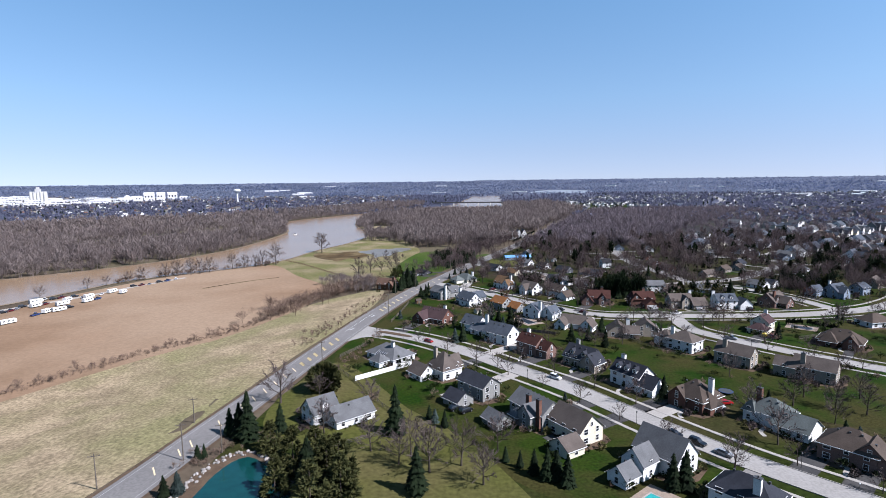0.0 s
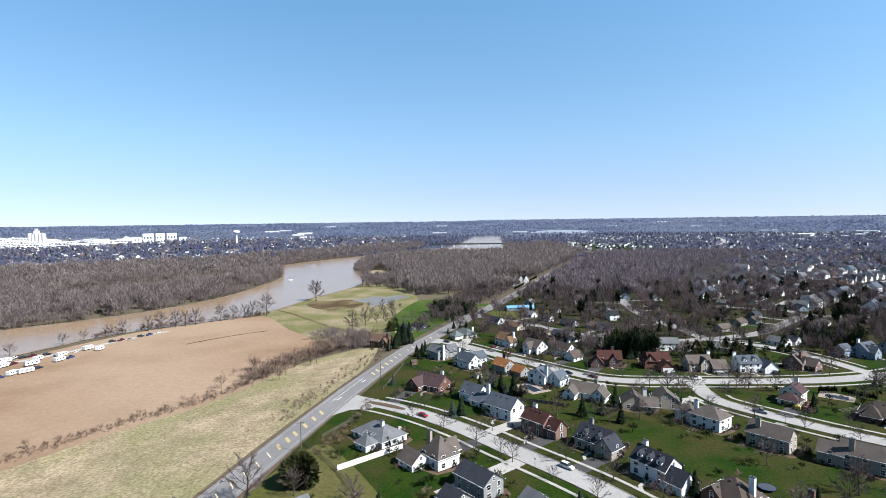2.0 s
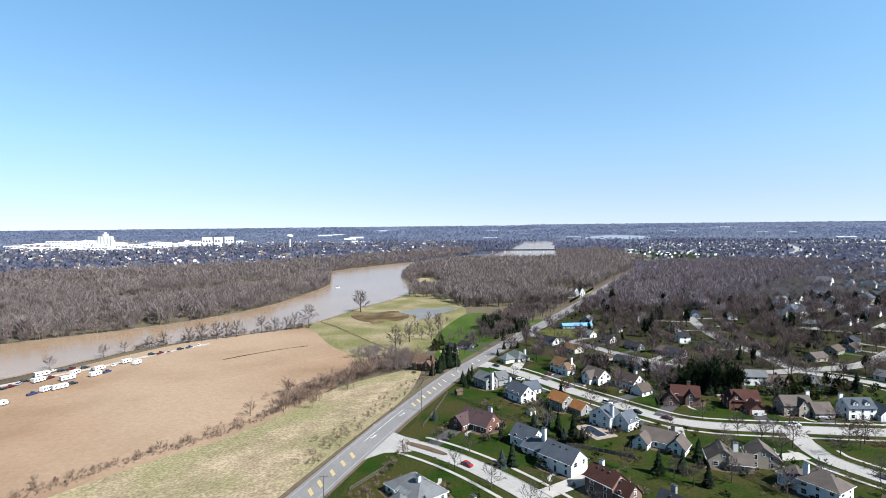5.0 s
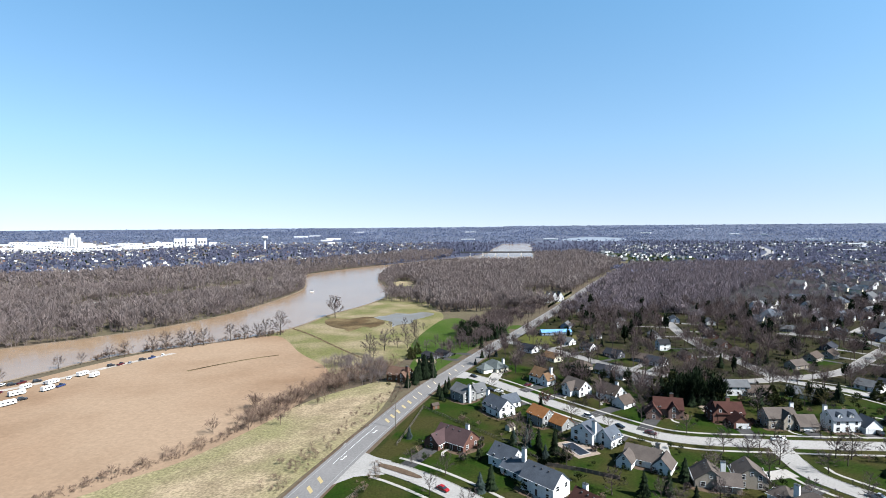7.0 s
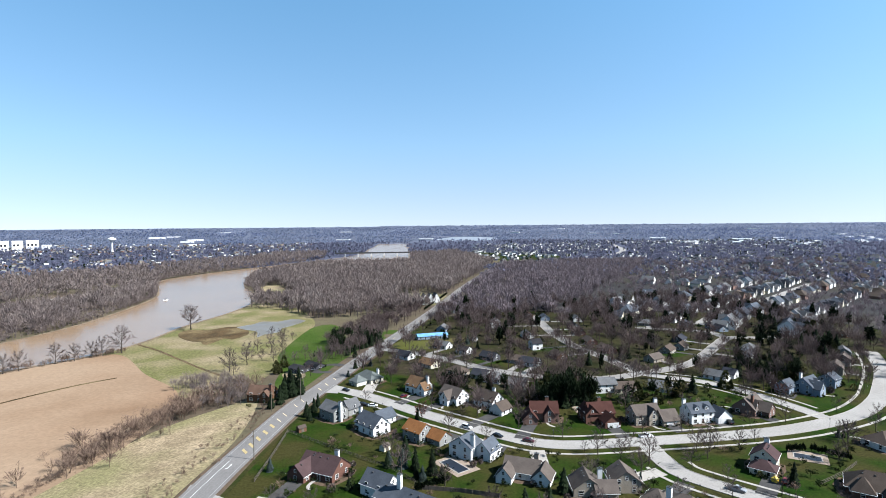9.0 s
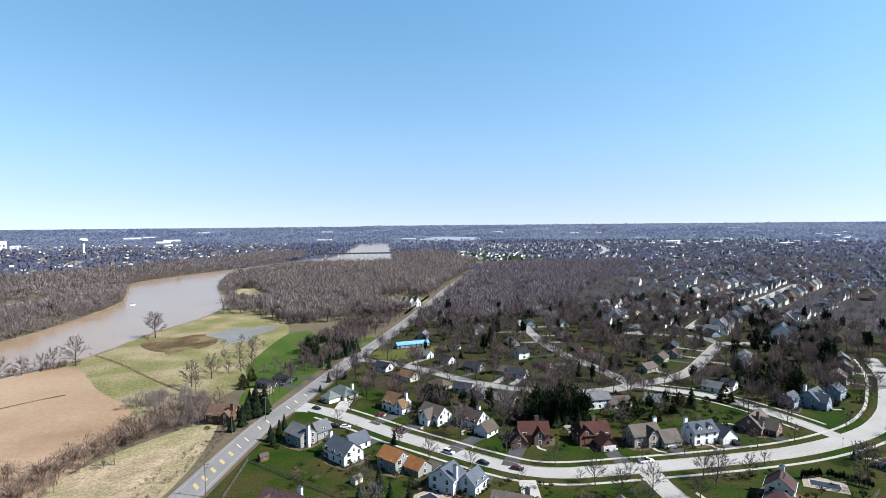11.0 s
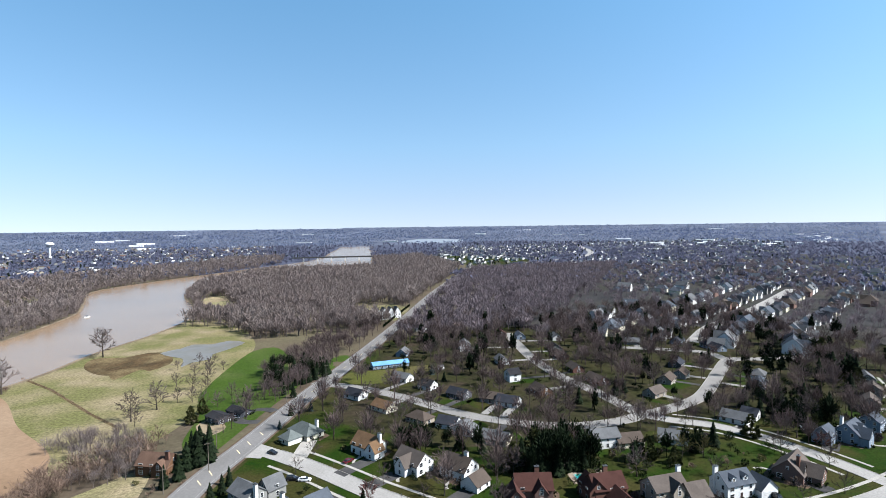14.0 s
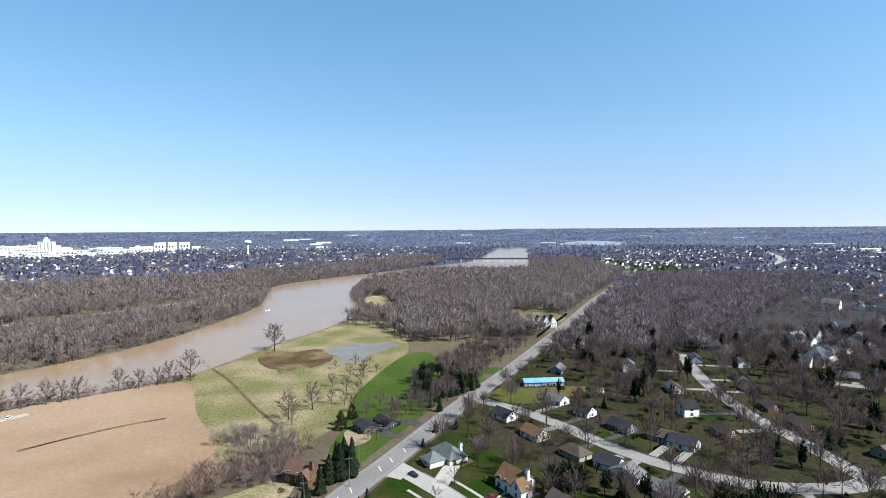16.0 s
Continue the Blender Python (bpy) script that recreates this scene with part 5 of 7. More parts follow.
for i in range(len(road_line) - 1):
    x, y = road_line[i]
    if not 110 < y < 420:
        if i % 2 == 0 and 420 <= y < 760:
            ribbon("centre_dash", road_line[i:i + 2], -0.1, 0.1, 0.195, M_LINE_Y, "yellow centre dash on the road", "road marking")
        continue
    a = math.degrees(math.atan2(road_line[i + 1][1] - y, road_line[i + 1][0] - x))
    if y < 250 or 296 < y < 400:
        # slanted bars of the painted median, broad and yellow at the tapers
        broad = 206 < y < 250 or 298 < y < 330
        if (i + int(y)) % 2 == 0 or broad:
            half_w = 0.95 if broad else 0.28
            bar = Geo().add([(-1.6 - half_w, -1.6, 0), (-1.6 + half_w, -1.6, 0), (1.6 + half_w, 1.6, 0), (1.6 - half_w, 1.6, 0)], [(0, 1, 2, 3)])
            o = new("median_bar", bar.mesh("median_bar", M_LINE_Y if broad else M_LINE_P))
            o.matrix_basis = pose(x, y, float(ground_z(x, y)) + 0.195, 0, 0, a)
            tagged(o, "slanted painted bar of the road median", "road marking", kind="structure")
med = [p for p in road_line if 252 < p[1] < 300]
ribbon("turn_lane_line", med, -1.75, -1.6, 0.195, M_LINE_W, "white line of the turning lane", "road marking")
for x, y, t in ((-38, 288, 76), (-45, 262, 76)):
    ar = Geo().box(-1.8, 1.0, -0.12, 0.12, 0, 0.003).add([(0.9, -0.5, 0.003), (2.0, 0, 0.003), (0.9, 0.5, 0.003)], [(0, 1, 2)]).add([(-1.8, 0.1, 0.003), (-1.2, 0.1, 0.003), (-1.4, 0.8, 0.003), (-1.8, 0.8, 0.003)], [(0, 1, 2, 3)])
    o = new("turn_arrow", ar.mesh("turn_arrow", M_LINE_W))
    o.matrix_basis = pose(x, y, 0.198, 0, 0, t)
    tagged(o, "white painted turning arrow on the road", "road marking", kind="structure")
sheet("traffic_island", [(-30, 257.5), (-22, 253.5), (-15, 248), (-16, 246.5), (-24, 251), (-31, 255.5)], 0.3, M_BED, "planted island in the street mouth", "traffic island", 4.0)
sheet("junction_apron", [(-48, 276), (-42, 270), (-33, 263), (-27, 260), (-28, 249), (-38, 247), (-47, 238), (-51, 236)], 0.125, M_STREET, "flared concrete mouth of the street", "street", 6.0, rounded=False)
sheet("junction_apron", [(-8, 391), (-3, 384), (3, 378), (-1, 368), (-8, 371), (-13, 362)], 0.125, M_STREET, "flared concrete mouth of the loop street", "street", 6.0, rounded=False)
ribbon("field_ditch", smooth([(-165.7, 553), (-137, 521), (-116, 493), (-93, 462), (-73, 437)], 5), -0.9, 0.9, 0.13, M_MARSH, "narrow dark ditch across the pasture", "ditch")
ribbon("field_track", smooth([(-290, 318), (-270, 350), (-252, 378), (-235, 415), (-215, 450)], 5), -2.5, 2.5, 0.2, mat("track_dust", (0.59, 0.53, 0.46), 0.95, (0.50, 0.44, 0.37), 0.2, 2.0), "pale dirt track along the field edge", "track")
ribbon("wet_furrow", smooth([(-180, 402), (-165, 421), (-150, 436), (-136, 446)], 5), -1.2, 1.2, 0.15, M_MARSH, "dark wet furrow across the crop field", "furrow")
# green front lawns in the sunny gardens
for pts in ([(-24, 304), (-4, 290), (14, 276), (8, 262), (-8, 262), (-24, 276)], [(26, 262), (48, 252), (54, 238), (44, 232), (30, 246)], [(56, 262), (76, 268), (96, 262), (96, 236), (78, 226), (60, 244)],
            [(124, 270), (160, 272), (190, 276), (196, 258), (170, 238), (142, 232), (126, 250)], [(82, 303), (104, 296), (150, 292), (196, 296), (196, 288), (148, 286.5), (104, 287), (82, 294)],
            [(-40, 214), (-34, 198), (-16, 212), (-22, 226), (-34, 232)], [(-12, 205), (2, 190), (-10, 178), (-22, 190)], [(2, 158), (14, 146), (26, 136), (14, 130), (-2, 144)],
            [(14, 174), (24, 186), (36, 174), (50, 158), (44, 150), (28, 162)], [(56, 210), (44, 224), (60, 200), (80, 182), (88, 190), (70, 216)]):
    sheet("green_lawn", pts, 0.075, M_GREEN, "bright green mown garden lawn", "lawn", 20.0)

sheet("rough_lawn", [(-44, 212), (-56, 176), (-52, 150), (-34, 140), (-26, 122), (-26, 96), (0, 84), (30, 84), (22, 110), (12, 134), (9, 141), (0, 153), (-12, 167), (-24, 188), (-34, 204)], 0.078, M_ROUGH, "wide olive-green rough lawn behind the gardens", "lawn", 18.0)
sheet("sand_patch", [(-35, 422), (-31, 428), (-25, 424), (-20, 412), (-22, 405), (-29, 403)], 0.2, mat("bare_sand", (0.42, 0.33, 0.22), 0.95, (0.36, 0.28, 0.18), 0.3, 3.0), "bare patch of tan sand beside the lawn", "sand")
sheet("green_lawn", [(20, 486), (33, 530), (42, 534), (47, 522), (38, 500), (29, 482)], 0.13, M_PADDOCK, "green lawn west of the road", "lawn", 10.0)
# small lawns in front of the older houses
rng.seed(85)
for o in [q for q in scene.objects if q.type == "EMPTY" and q.name.split(".")[0] == "house"]:
    hx, hy = o.location.x, o.location.y
    if hy > 335 and hx < 345 and rng.random() < 0.8:
        ring = [tuple((o.matrix_basis @ Vector((rng.uniform(8, 13) * math.cos(k * 0.785), -5 + rng.uniform(7, 11) * math.sin(k * 0.785), 0)))[:2]) for k in range(8)]
        sheet("green_lawn", ring, 0.10, M_GREEN, "small green lawn in front of an older house", "lawn", 8.0)
FAR_GREEN = [(255, 1140), (300, 1330), (320, 1640), (390, 1720), (480, 1600), (560, 1480), (500, 1330), (400, 1210)]
sheet("rough_lawn", [(36, 470), (52, 457), (88, 474), (92, 490), (54, 486), (46, 500)], 0.11, M_ROUGH, "olive lawn before the blue-roofed building", "lawn", 14.0)
sheet("distant_green", FAR_GREEN, 0.3, M_GREEN, "distant green fields beside the highway", "field", 60.0)


# ---- plants ----
M_BARK = mat("grey_bark", (0.135, 0.11, 0.09), 0.95, (0.09, 0.075, 0.062), 0.6, 3.0, 0.05, vary=0.22)
M_TWIG = mat("bare_twigs", (0.19, 0.15, 0.14), 0.95, (0.11, 0.086, 0.08), 0.15, 1.0, vary=0.3)
M_WOODS = mat("winter_woods", (0.50, 0.41, 0.37), 0.95, (0.22, 0.178, 0.163), 0.09, 0.5, col3=(0.33, 0.265, 0.245), scale3=0.012, thin=0.42)
M_DARKWOODS = mat("dark_winter_woods", (0.40, 0.335, 0.355), 0.95, (0.16, 0.132, 0.142), 0.09, 0.5, col3=(0.27, 0.222, 0.238), scale3=0.015, thin=0.25)
M_GARDENWOODS = mat("dark_garden_trees", (0.25, 0.19, 0.178), 0.95, (0.09, 0.07, 0.068), 0.10, 0.5, col3=(0.155, 0.115, 0.108), scale3=0.04, thin=0.2)
M_BRUSH = mat("brown_brush", (0.36, 0.255, 0.195), 0.95, (0.21, 0.145, 0.108), 0.3, 0.5, thin=0.2)
M_NEEDLE = mat("spruce_needles", (0.020, 0.032, 0.014), 0.85, (0.010, 0.016, 0.008), 0.5, 3.0, vary=0.3)
M_BLUE_NEEDLE = mat("blue_spruce_needles", (0.055, 0.075, 0.068), 0.85, (0.03, 0.045, 0.038), 0.5, 3.0, vary=0.3)
M_OLIVE = mat("olive_evergreen", (0.115, 0.118, 0.042), 0.85, (0.045, 0.052, 0.020), 0.6, 3.0, vary=0.2)
M_SHRUB = mat("evergreen_shrub", (0.04, 0.06, 0.02), 0.85, (0.025, 0.035, 0.015), 0.6, 3.0, vary=0.3)
M_BUD = mat("yellow_green_buds", (0.20, 0.19, 0.07), 0.9, (0.15, 0.13, 0.06), 0.4, 2.0, vary=0.2)
M_RED_BUD = mat("reddish_buds", (0.19, 0.085, 0.075), 0.9, (0.14, 0.07, 0.06), 0.4, 2.0, vary=0.2)
rng = random.Random(7)


def limb(g, a, b, r0, r1, n=3):
    """A tapered n-sided branch from a to b."""
    d = (b - a).normalized()
    s = d.cross(Vector((0.3, 0.9, 0.1) if abs(d.x) > 0.5 else (1, 0.1, 0.2))).normalized()
    t = d.cross(s)
    k = len(g.v)
    for c, r in ((a, r0), (b, r1)):
        for i in range(n):
            q = 6.28318 * i / n
            g.v.append(tuple(c + (s * math.cos(q) + t * math.sin(q)) * r))
    for i in range(n):
        g.f.append((k + i, k + (i + 1) % n, k + n + (i + 1) % n, k + n + i))


def sliver(g, a, b, w):
    """One thin twig: a narrow triangle."""
    d = (b - a).normalized()
    s = d.cross(Vector((rng.uniform(-1, 1), rng.uniform(-1, 1), rng.uniform(-0.4, 0.4)))).normalized() * w * 0.5
    k = len(g.v)
    g.v += [tuple(a - s), tuple(a + s), tuple(b)]
    g.f.append((k, k + 1, k + 2))


def bare_tree_meshes(h, spread, limbs, twigs, seed, twig_mat, tw=0.07):
    """Trunk with limbs, and a rounded crown of forking branches and fine twigs, for a leafless tree."""
    rng.seed(seed)
    trunk, crown = Geo(), Geo()
    top = Vector((rng.uniform(-0.4, 0.4), rng.uniform(-0.4, 0.4), h * 0.62))
    r = h * 0.02
    fork = Vector((top.x * 0.3, top.y * 0.3, h * rng.uniform(0.16, 0.24)))
    limb(trunk, Vector((0, 0, -0.3)), fork, r * 1.25, r * 0.9, 6)
    limb(trunk, fork, top, r * 0.9, r * 0.3, 5)

    def spray(d, wide):
        e = Vector((rng.gauss(0, 1), rng.gauss(0, 1), rng.gauss(0, 1)))
        return (d + e * wide + Vector((0, 0, 0.12))).normalized()

    for i in range(limbs):
        u = i / (limbs - 1)
        a = fork.lerp(top, u)
        q = i * 2.4 + rng.uniform(-0.4, 0.4)
        d = Vector((math.cos(q), math.sin(q), 0.5 + 1.5 * u ** 1.5)).normalized()
        reach = h * spread * (1.15 - 0.35 * u) * rng.uniform(0.85, 1.1)
        mid = a + d * reach * 0.5
        b = mid + (d + Vector((0, 0, 0.25))).normalized() * reach * 0.5
        limb(trunk, a, mid, r * (0.55 - 0.3 * u), r * 0.22, 4)
        limb(trunk, mid, b, r * 0.22, r * 0.07, 3)
        for j in range(6):
            v = 0.2 + 0.8 * j / 5
            p = a.lerp(mid, v * 2) if v < 0.5 else mid.lerp(b, v * 2 - 1)
            e = spray(d, 0.42)
            s1 = p + e * reach * rng.uniform(0.42, 0.6) * (1.15 - 0.5 * v)
            limb(crown, p, s1, r * 0.12, r * 0.03, 3)
            for k in range(4):
                p2 = p.lerp(s1, 0.3 + 0.7 * k / 3)
                f = spray(e, 0.38)
                s2 = p2 + f * reach * rng.uniform(0.2, 0.32)
                sliver(crown, p2, s2, tw * 1.25)
                for _ in range(twigs):
                    p3 = p2.lerp(s2, rng.uniform(0.2, 0.9))
                    sliver(crown, p3, p3 + spray(f, 0.42) * reach * rng.uniform(0.1, 0.2), tw)
    return trunk.mesh("trunk", M_BARK), crown.mesh("crown", twig_mat)


def make_tree(name, label, category, group, meshes, x, y, ang=0.0, s=1.0):
    ob = thing(name, x, y, float(ground_z(x, y)), ang, label, category, group)
    ob.scale = (s, s, s)
    for n, me in zip(("trunk", "crown"), meshes):
        part(n, me, None, ob)
    return ob


def place(ob, x, y, s, lean=0.0):
    m = pose(x, y, float(ground_z(x, y)) - 0.02, lean, -lean, rng.uniform(0, 360))
    c = copy_thing(ob, m)
    c.scale = (s, s, s * rng.uniform(0.92, 1.08))
    return c


def spruce_meshes(seed, material, wide=0.2, tiers=15, arms=9):
    """A conifer one metre high in proportion: whorls of drooping boughs, each a fan of needle blades, with gaps between."""
    rng.seed(seed)
    trunk, crown = Geo(), Geo()
    trunk.tube(0.016, 0.003, -0.02, 0.96, 6)
    for t in range(tiers):
        z = 0.07 + 0.9 * (t / tiers) ** 0.95
        reach = wide * (1 - z) ** 0.8 * rng.uniform(0.85, 1.12) + 0.012
        n = max(4, int(arms * (1 - 0.5 * z)))
        for i in range(n):
            q = 6.28318 * (i + rng.uniform(-0.3, 0.3)) / n + t * 0.9
            r = reach * rng.uniform(0.55, 1.28)
            c, s = math.cos(q), math.sin(q)
            zz = z + rng.uniform(-0.012, 0.012)
            tip = (c * r, s * r, zz - r * 0.45)
            w = r * rng.uniform(0.3, 0.42) + 0.008
            mid = (c * r * 0.55, s * r * 0.55, zz - r * 0.12)
            k = len(crown.v)
            crown.v += [(0, 0, zz + 0.03), (mid[0] - s * w, mid[1] + c * w, mid[2] - r * 0.16), tip, (mid[0] + s * w, mid[1] - c * w, mid[2] - r * 0.16), (mid[0], mid[1], mid[2] + 0.02),
                        (mid[0] * 0.8, mid[1] * 0.8, mid[2] - r * 0.42)]
            for e in (-1, 1):
                b = len(crown.v)
                crown.v += [(mid[0] * 0.9, mid[1] * 0.9, mid[2]), (c * r * 0.78 - e * s * w * 1.5, s * r * 0.78 + e * c * w * 1.5, mid[2] - r * 0.34), (mid[0] * 1.25, mid[1] * 1.25, mid[2] - r * 0.1)]
                crown.f.append((b, b + 1, b + 2))
            crown.f += [(k, k + 1, k + 4), (k, k + 4, k + 3), (k + 1, k + 2, k + 4), (k + 4, k + 2, k + 3), (k, k + 5, k + 2)]
    crown.tube(0.012, 0.001, 0.93, 1.0, 4)
    return trunk.mesh("trunk", M_BARK), crown.mesh("crown", material)


def shaggy_meshes(seed, material, n=2300, wide=0.36):
    """A broad dense evergreen one metre high: many short needle blades in overlapping tufts on a lumpy cone."""
    rng.seed(seed)
    trunk, crown = Geo(), Geo()
    trunk.tube(0.02, 0.004, -0.02, 0.9, 6)
    tufts = []
    for i in range(n // 23):
        z = 0.05 + 0.9 * rng.random() ** 1.15
        q = rng.uniform(0, 6.28318)
        r = wide * (1 - z) ** 0.75 * rng.uniform(0.72, 1.12) + 0.01
        tufts.append((Vector((math.cos(q) * r, math.sin(q) * r, z)), 0.045 + 0.05 * (1 - z)))
    for c, size in tufts:
        out = Vector((c.x, c.y, 0.12)).normalized()
        for _ in range(23):
            e = Vector((rng.gauss(0, 1), rng.gauss(0, 1), rng.gauss(0, 0.8)))
            d = (out * 0.9 + e * 0.7).normalized()
            p0 = c + e * size * 0.4
            sliver(crown, p0 - d * size * 0.4, p0 + d * size * 0.9, size * 0.55)
    return trunk.mesh("trunk", M_BARK), crown.mesh("crown", material)


SPRUCE_KINDS = [
    make_tree("spruce_tree", "dark green spruce with drooping layered boughs", "conifer", "spruces", spruce_meshes(11, M_NEEDLE, 0.25, 18, 11), -14.2, 149.2, 0, 15),
    make_tree("spruce_tree", "broad dark spruce with thick boughs", "conifer", "spruces", spruce_meshes(12, M_NEEDLE, 0.31, 18, 12), -32.3, 120.2, 30, 14),
    make_tree("blue_spruce", "blue-green spruce standing in a lawn", "conifer", "spruces", spruce_meshes(13, M_BLUE_NEEDLE, 0.33, 15, 12), 5.0, 238.1, 70, 7),
    make_tree("spruce_tree", "very broad shaggy dark evergreen by the pond", "conifer", "spruces", shaggy_meshes(14, M_OLIVE), -28.2, 122.5, 70, 13)]
SPRUCES_A = [(-14.2, 149.2, 15), (-55.5, 146.5, 15), (-58.4, 147.9, 10), (-61.9, 149.7, 9), (-47.8, 151.1, 9), (-32.3, 120.2, 14), (-28.2, 122.5, 13), (-37.7, 127.8, 12), (-25.9, 125.0, 12), (-46.9, 139.4, 9), (-33.3, 133.2, 11), (-6.7, 119.2, 12), (-65.3, 118.6, 6), (-62.6, 119.7, 6), (-64.9, 135.3, 5), (-63.5, 136.2, 4), (-3.0, 156.3, 5), (-0.1, 152.9, 5.5), (-4.7, 158.7, 5)]
SPRUCES_B = [(24.5, 123.9, 8.5), (26.8, 123.9, 8), (21.8, 126.5, 7), (28.9, 121.4, 8), (18.8, 129.8, 5), (15.5, 132.7, 4), (52.7, 119.0, 9), (55.8, 119.4, 9.5), (72.4, 173.1, 7.5), (39.2, 170.3, 3.5), (105.1, 139.0, 5), (109.7, 142.1, 6), (111.1, 138.9, 6), (106.3, 171.7, 3), (104.6, 154.7, 4), (5.0, 238.1, 7), (8.6, 239.7, 8), (33.4, 268.0, 9), (25.7, 285.1, 8), (19.0, 279.8, 6), (56.7, 236.9, 8), (64.9, 238.4, 9), (73.2, 247.2, 9), (69.6, 228.8, 8), (27.4, 265.8, 5), (29.4, 264.2, 5), (35.8, 263.5, 5)]
SPRUCES_C = [(96.0, 327.8, 9), (99.0, 326.1, 10), (103.8, 328.2, 11), (105.7, 324.7, 10), (110.3, 326.8, 11), (113.6, 327.0, 10), (116.1, 325.3, 9), (104.3, 336.0, 11), (111.7, 336.4, 11), (102.1, 250.8, 3), (34.9, 321.1, 6), (-14.1, 335.9, 7), (-11.2, 341.4, 8), (-12.5, 330.5, 6), (-9.7, 347.5, 7), (-27.4, 365.8, 11), (-25.5, 372.0, 12), (-28.3, 357.1, 9), (-31.9, 351.9, 9), (-23.3, 379.4, 9), (-28.4, 380.4, 11), (23.6, 275.6, 7), (28.0, 272.9, 7.5), (18.2, 276.6, 5.5), (-22.9, 281.4, 5), (4.7, 262.6, 4.5), (201.3, 268.9, 4), (199.1, 269.3, 4), (149.6, 237.6, 8)]
SPRUCES_D = [(4.6, 398.8, 4), (8.9, 415.8, 6), (13.7, 417.8, 5), (18.2, 419.9, 5), (9.1, 444.4, 9), (20.8, 476.6, 9), (26.1, 480.1, 8), (17.2, 472.7, 8), (-18.3, 464.6, 5), (59.1, 370.6, 7), (63.1, 366.4, 7), (65.9, 362.6, 6), (90.3, 468.1, 7), (93.9, 452.1, 6), (150.2, 394.6, 9), (231.6, 358.2, 11), (251.7, 362.7, 12), (318.5, 402.7, 14), (298.6, 393.8, 13), (330.8, 404.3, 13), (300.1, 447.9, 8), (181.9, 405.0, 8), (270.8, 482.2, 8), (248.5, 390.3, 8), (232.0, 351.0, 10), (222.1, 355.3, 9)]
for patch in (SPRUCES_A[1:5] + SPRUCES_A[11:], SPRUCES_B[:15] + SPRUCES_B[16:], SPRUCES_C, SPRUCES_D):
    for i, (x, y, h) in enumerate(patch):
        kind = SPRUCE_KINDS[2] if h < 8 and i % 3 == 0 else SPRUCE_KINDS[i % 2]
        place(kind, x, y, h * rng.uniform(0.95, 1.1))

for x, y in ((94, 331), (97, 334), (100, 330), (102, 333), (106, 331), (108, 334), (111, 330), (114, 333), (117, 330), (119, 333), (108, 328), (101, 327)):
    place(SPRUCE_KINDS[1], x, y, rng.uniform(10, 12.5))
for x, y, h, k in ((77, 356, 9, 1), (145, 329, 9, 3), (152, 322, 8, 3), (178, 333, 10, 1), (200, 337, 9, 3), (238, 351, 12, 3), (252, 360, 13, 1), (229, 333, 9, 3), (225, 368, 11, 1), (257, 333, 8, 3), (256, 350, 11, 1),
                   (307, 378, 12, 3), (324, 515, 12, 1), (333, 512, 12, 1), (289, 501, 11, 1), (176, 403, 11, 1), (295, 372, 12, 1), (246, 345, 10, 3), (240, 362, 11, 1), (262, 366, 10, 1), (315, 390, 13, 3), (328, 396, 13, 1),
                   (96, 331, 12, 3), (101, 336, 13, 3), (107, 337, 13, 3), (113, 331, 12, 3), (117, 336, 12, 3), (104, 330, 12, 3), (92, 334, 10, 3), (121, 331, 10, 3), (138, 327, 8, 1), (166, 330, 8, 1), (85, 350, 8, 1),
                   (-24, 368, 14, 1), (-21, 376, 13, 0), (-26, 384, 13, 1), (-20, 370, 12, 0), (-6, 480, 10, 1), (-2, 492, 11, 1), (8, 500, 11, 1), (14, 508, 11, 0), (24, 498, 10, 1), (-4, 512, 9, 1), (20, 516, 9, 0),
                   (2, 474, 9, 1), (28, 486, 10, 1), (-40, 436, 8, 3), (-36, 444, 8, 3), (-38, 428, 7, 3), (345, 470, 12, 1), (352, 440, 13, 3), (268, 445, 10, 1), (205, 470, 11, 1), (230, 520, 12, 1), (395, 520, 11, 1), (300, 420, 10, 1)):
    place(SPRUCE_KINDS[k], x, y, h * rng.uniform(0.92, 1.08))
for x, y in ((12, 478), (15, 484), (19, 490), (10, 470), (22, 488), (6, 462), (26, 492), (4, 452), (14, 470)):
    place(SPRUCE_KINDS[1], x, y, rng.uniform(7, 10))
for x, y, h in SPRUCES_A[7:11] + [(-24, 117, 11), (-30, 113, 12), (-40, 120, 9), (-30, 128, 9)]:
    place(SPRUCE_KINDS[3], x, y, h)

# a rounded dark evergreen and low shrubs: clumps of many small leaf blades
def leafy_meshes(seed, material, n=420, squash=0.9):
    rng.seed(seed)
    stem, crown = Geo(), Geo()
    stem.tube(0.05, 0.03, -0.05, 0.4, 5)
    for _ in range(n):
        q, z = rng.uniform(0, 6.28318), rng.uniform(-0.75, 1.0)
        rad = math.sqrt(max(0.02, 1 - z * z)) * rng.uniform(0.6, 1.08) * (0.8 + 0.25 * math.sin(3 * q + seed))
        p = Vector((math.cos(q) * rad * 0.5, math.sin(q) * rad * 0.5, 0.45 * squash + z * 0.45 * squash))
        d = Vector((math.cos(q) + rng.uniform(-0.6, 0.6), math.sin(q) + rng.uniform(-0.6, 0.6), z + rng.uniform(-0.2, 0.9))).normalized()
        sliver(crown, p - d * 0.05, p + d * 0.15, 0.12)
    return stem.mesh("trunk", M_BARK), crown.mesh("crown", material)


place_round = make_tree("evergreen_tree", "large rounded dark evergreen beside the road", "conifer", "", leafy_meshes(3, M_OLIVE, 2600, 1.0), -41.5, 182, 0, 10.5)
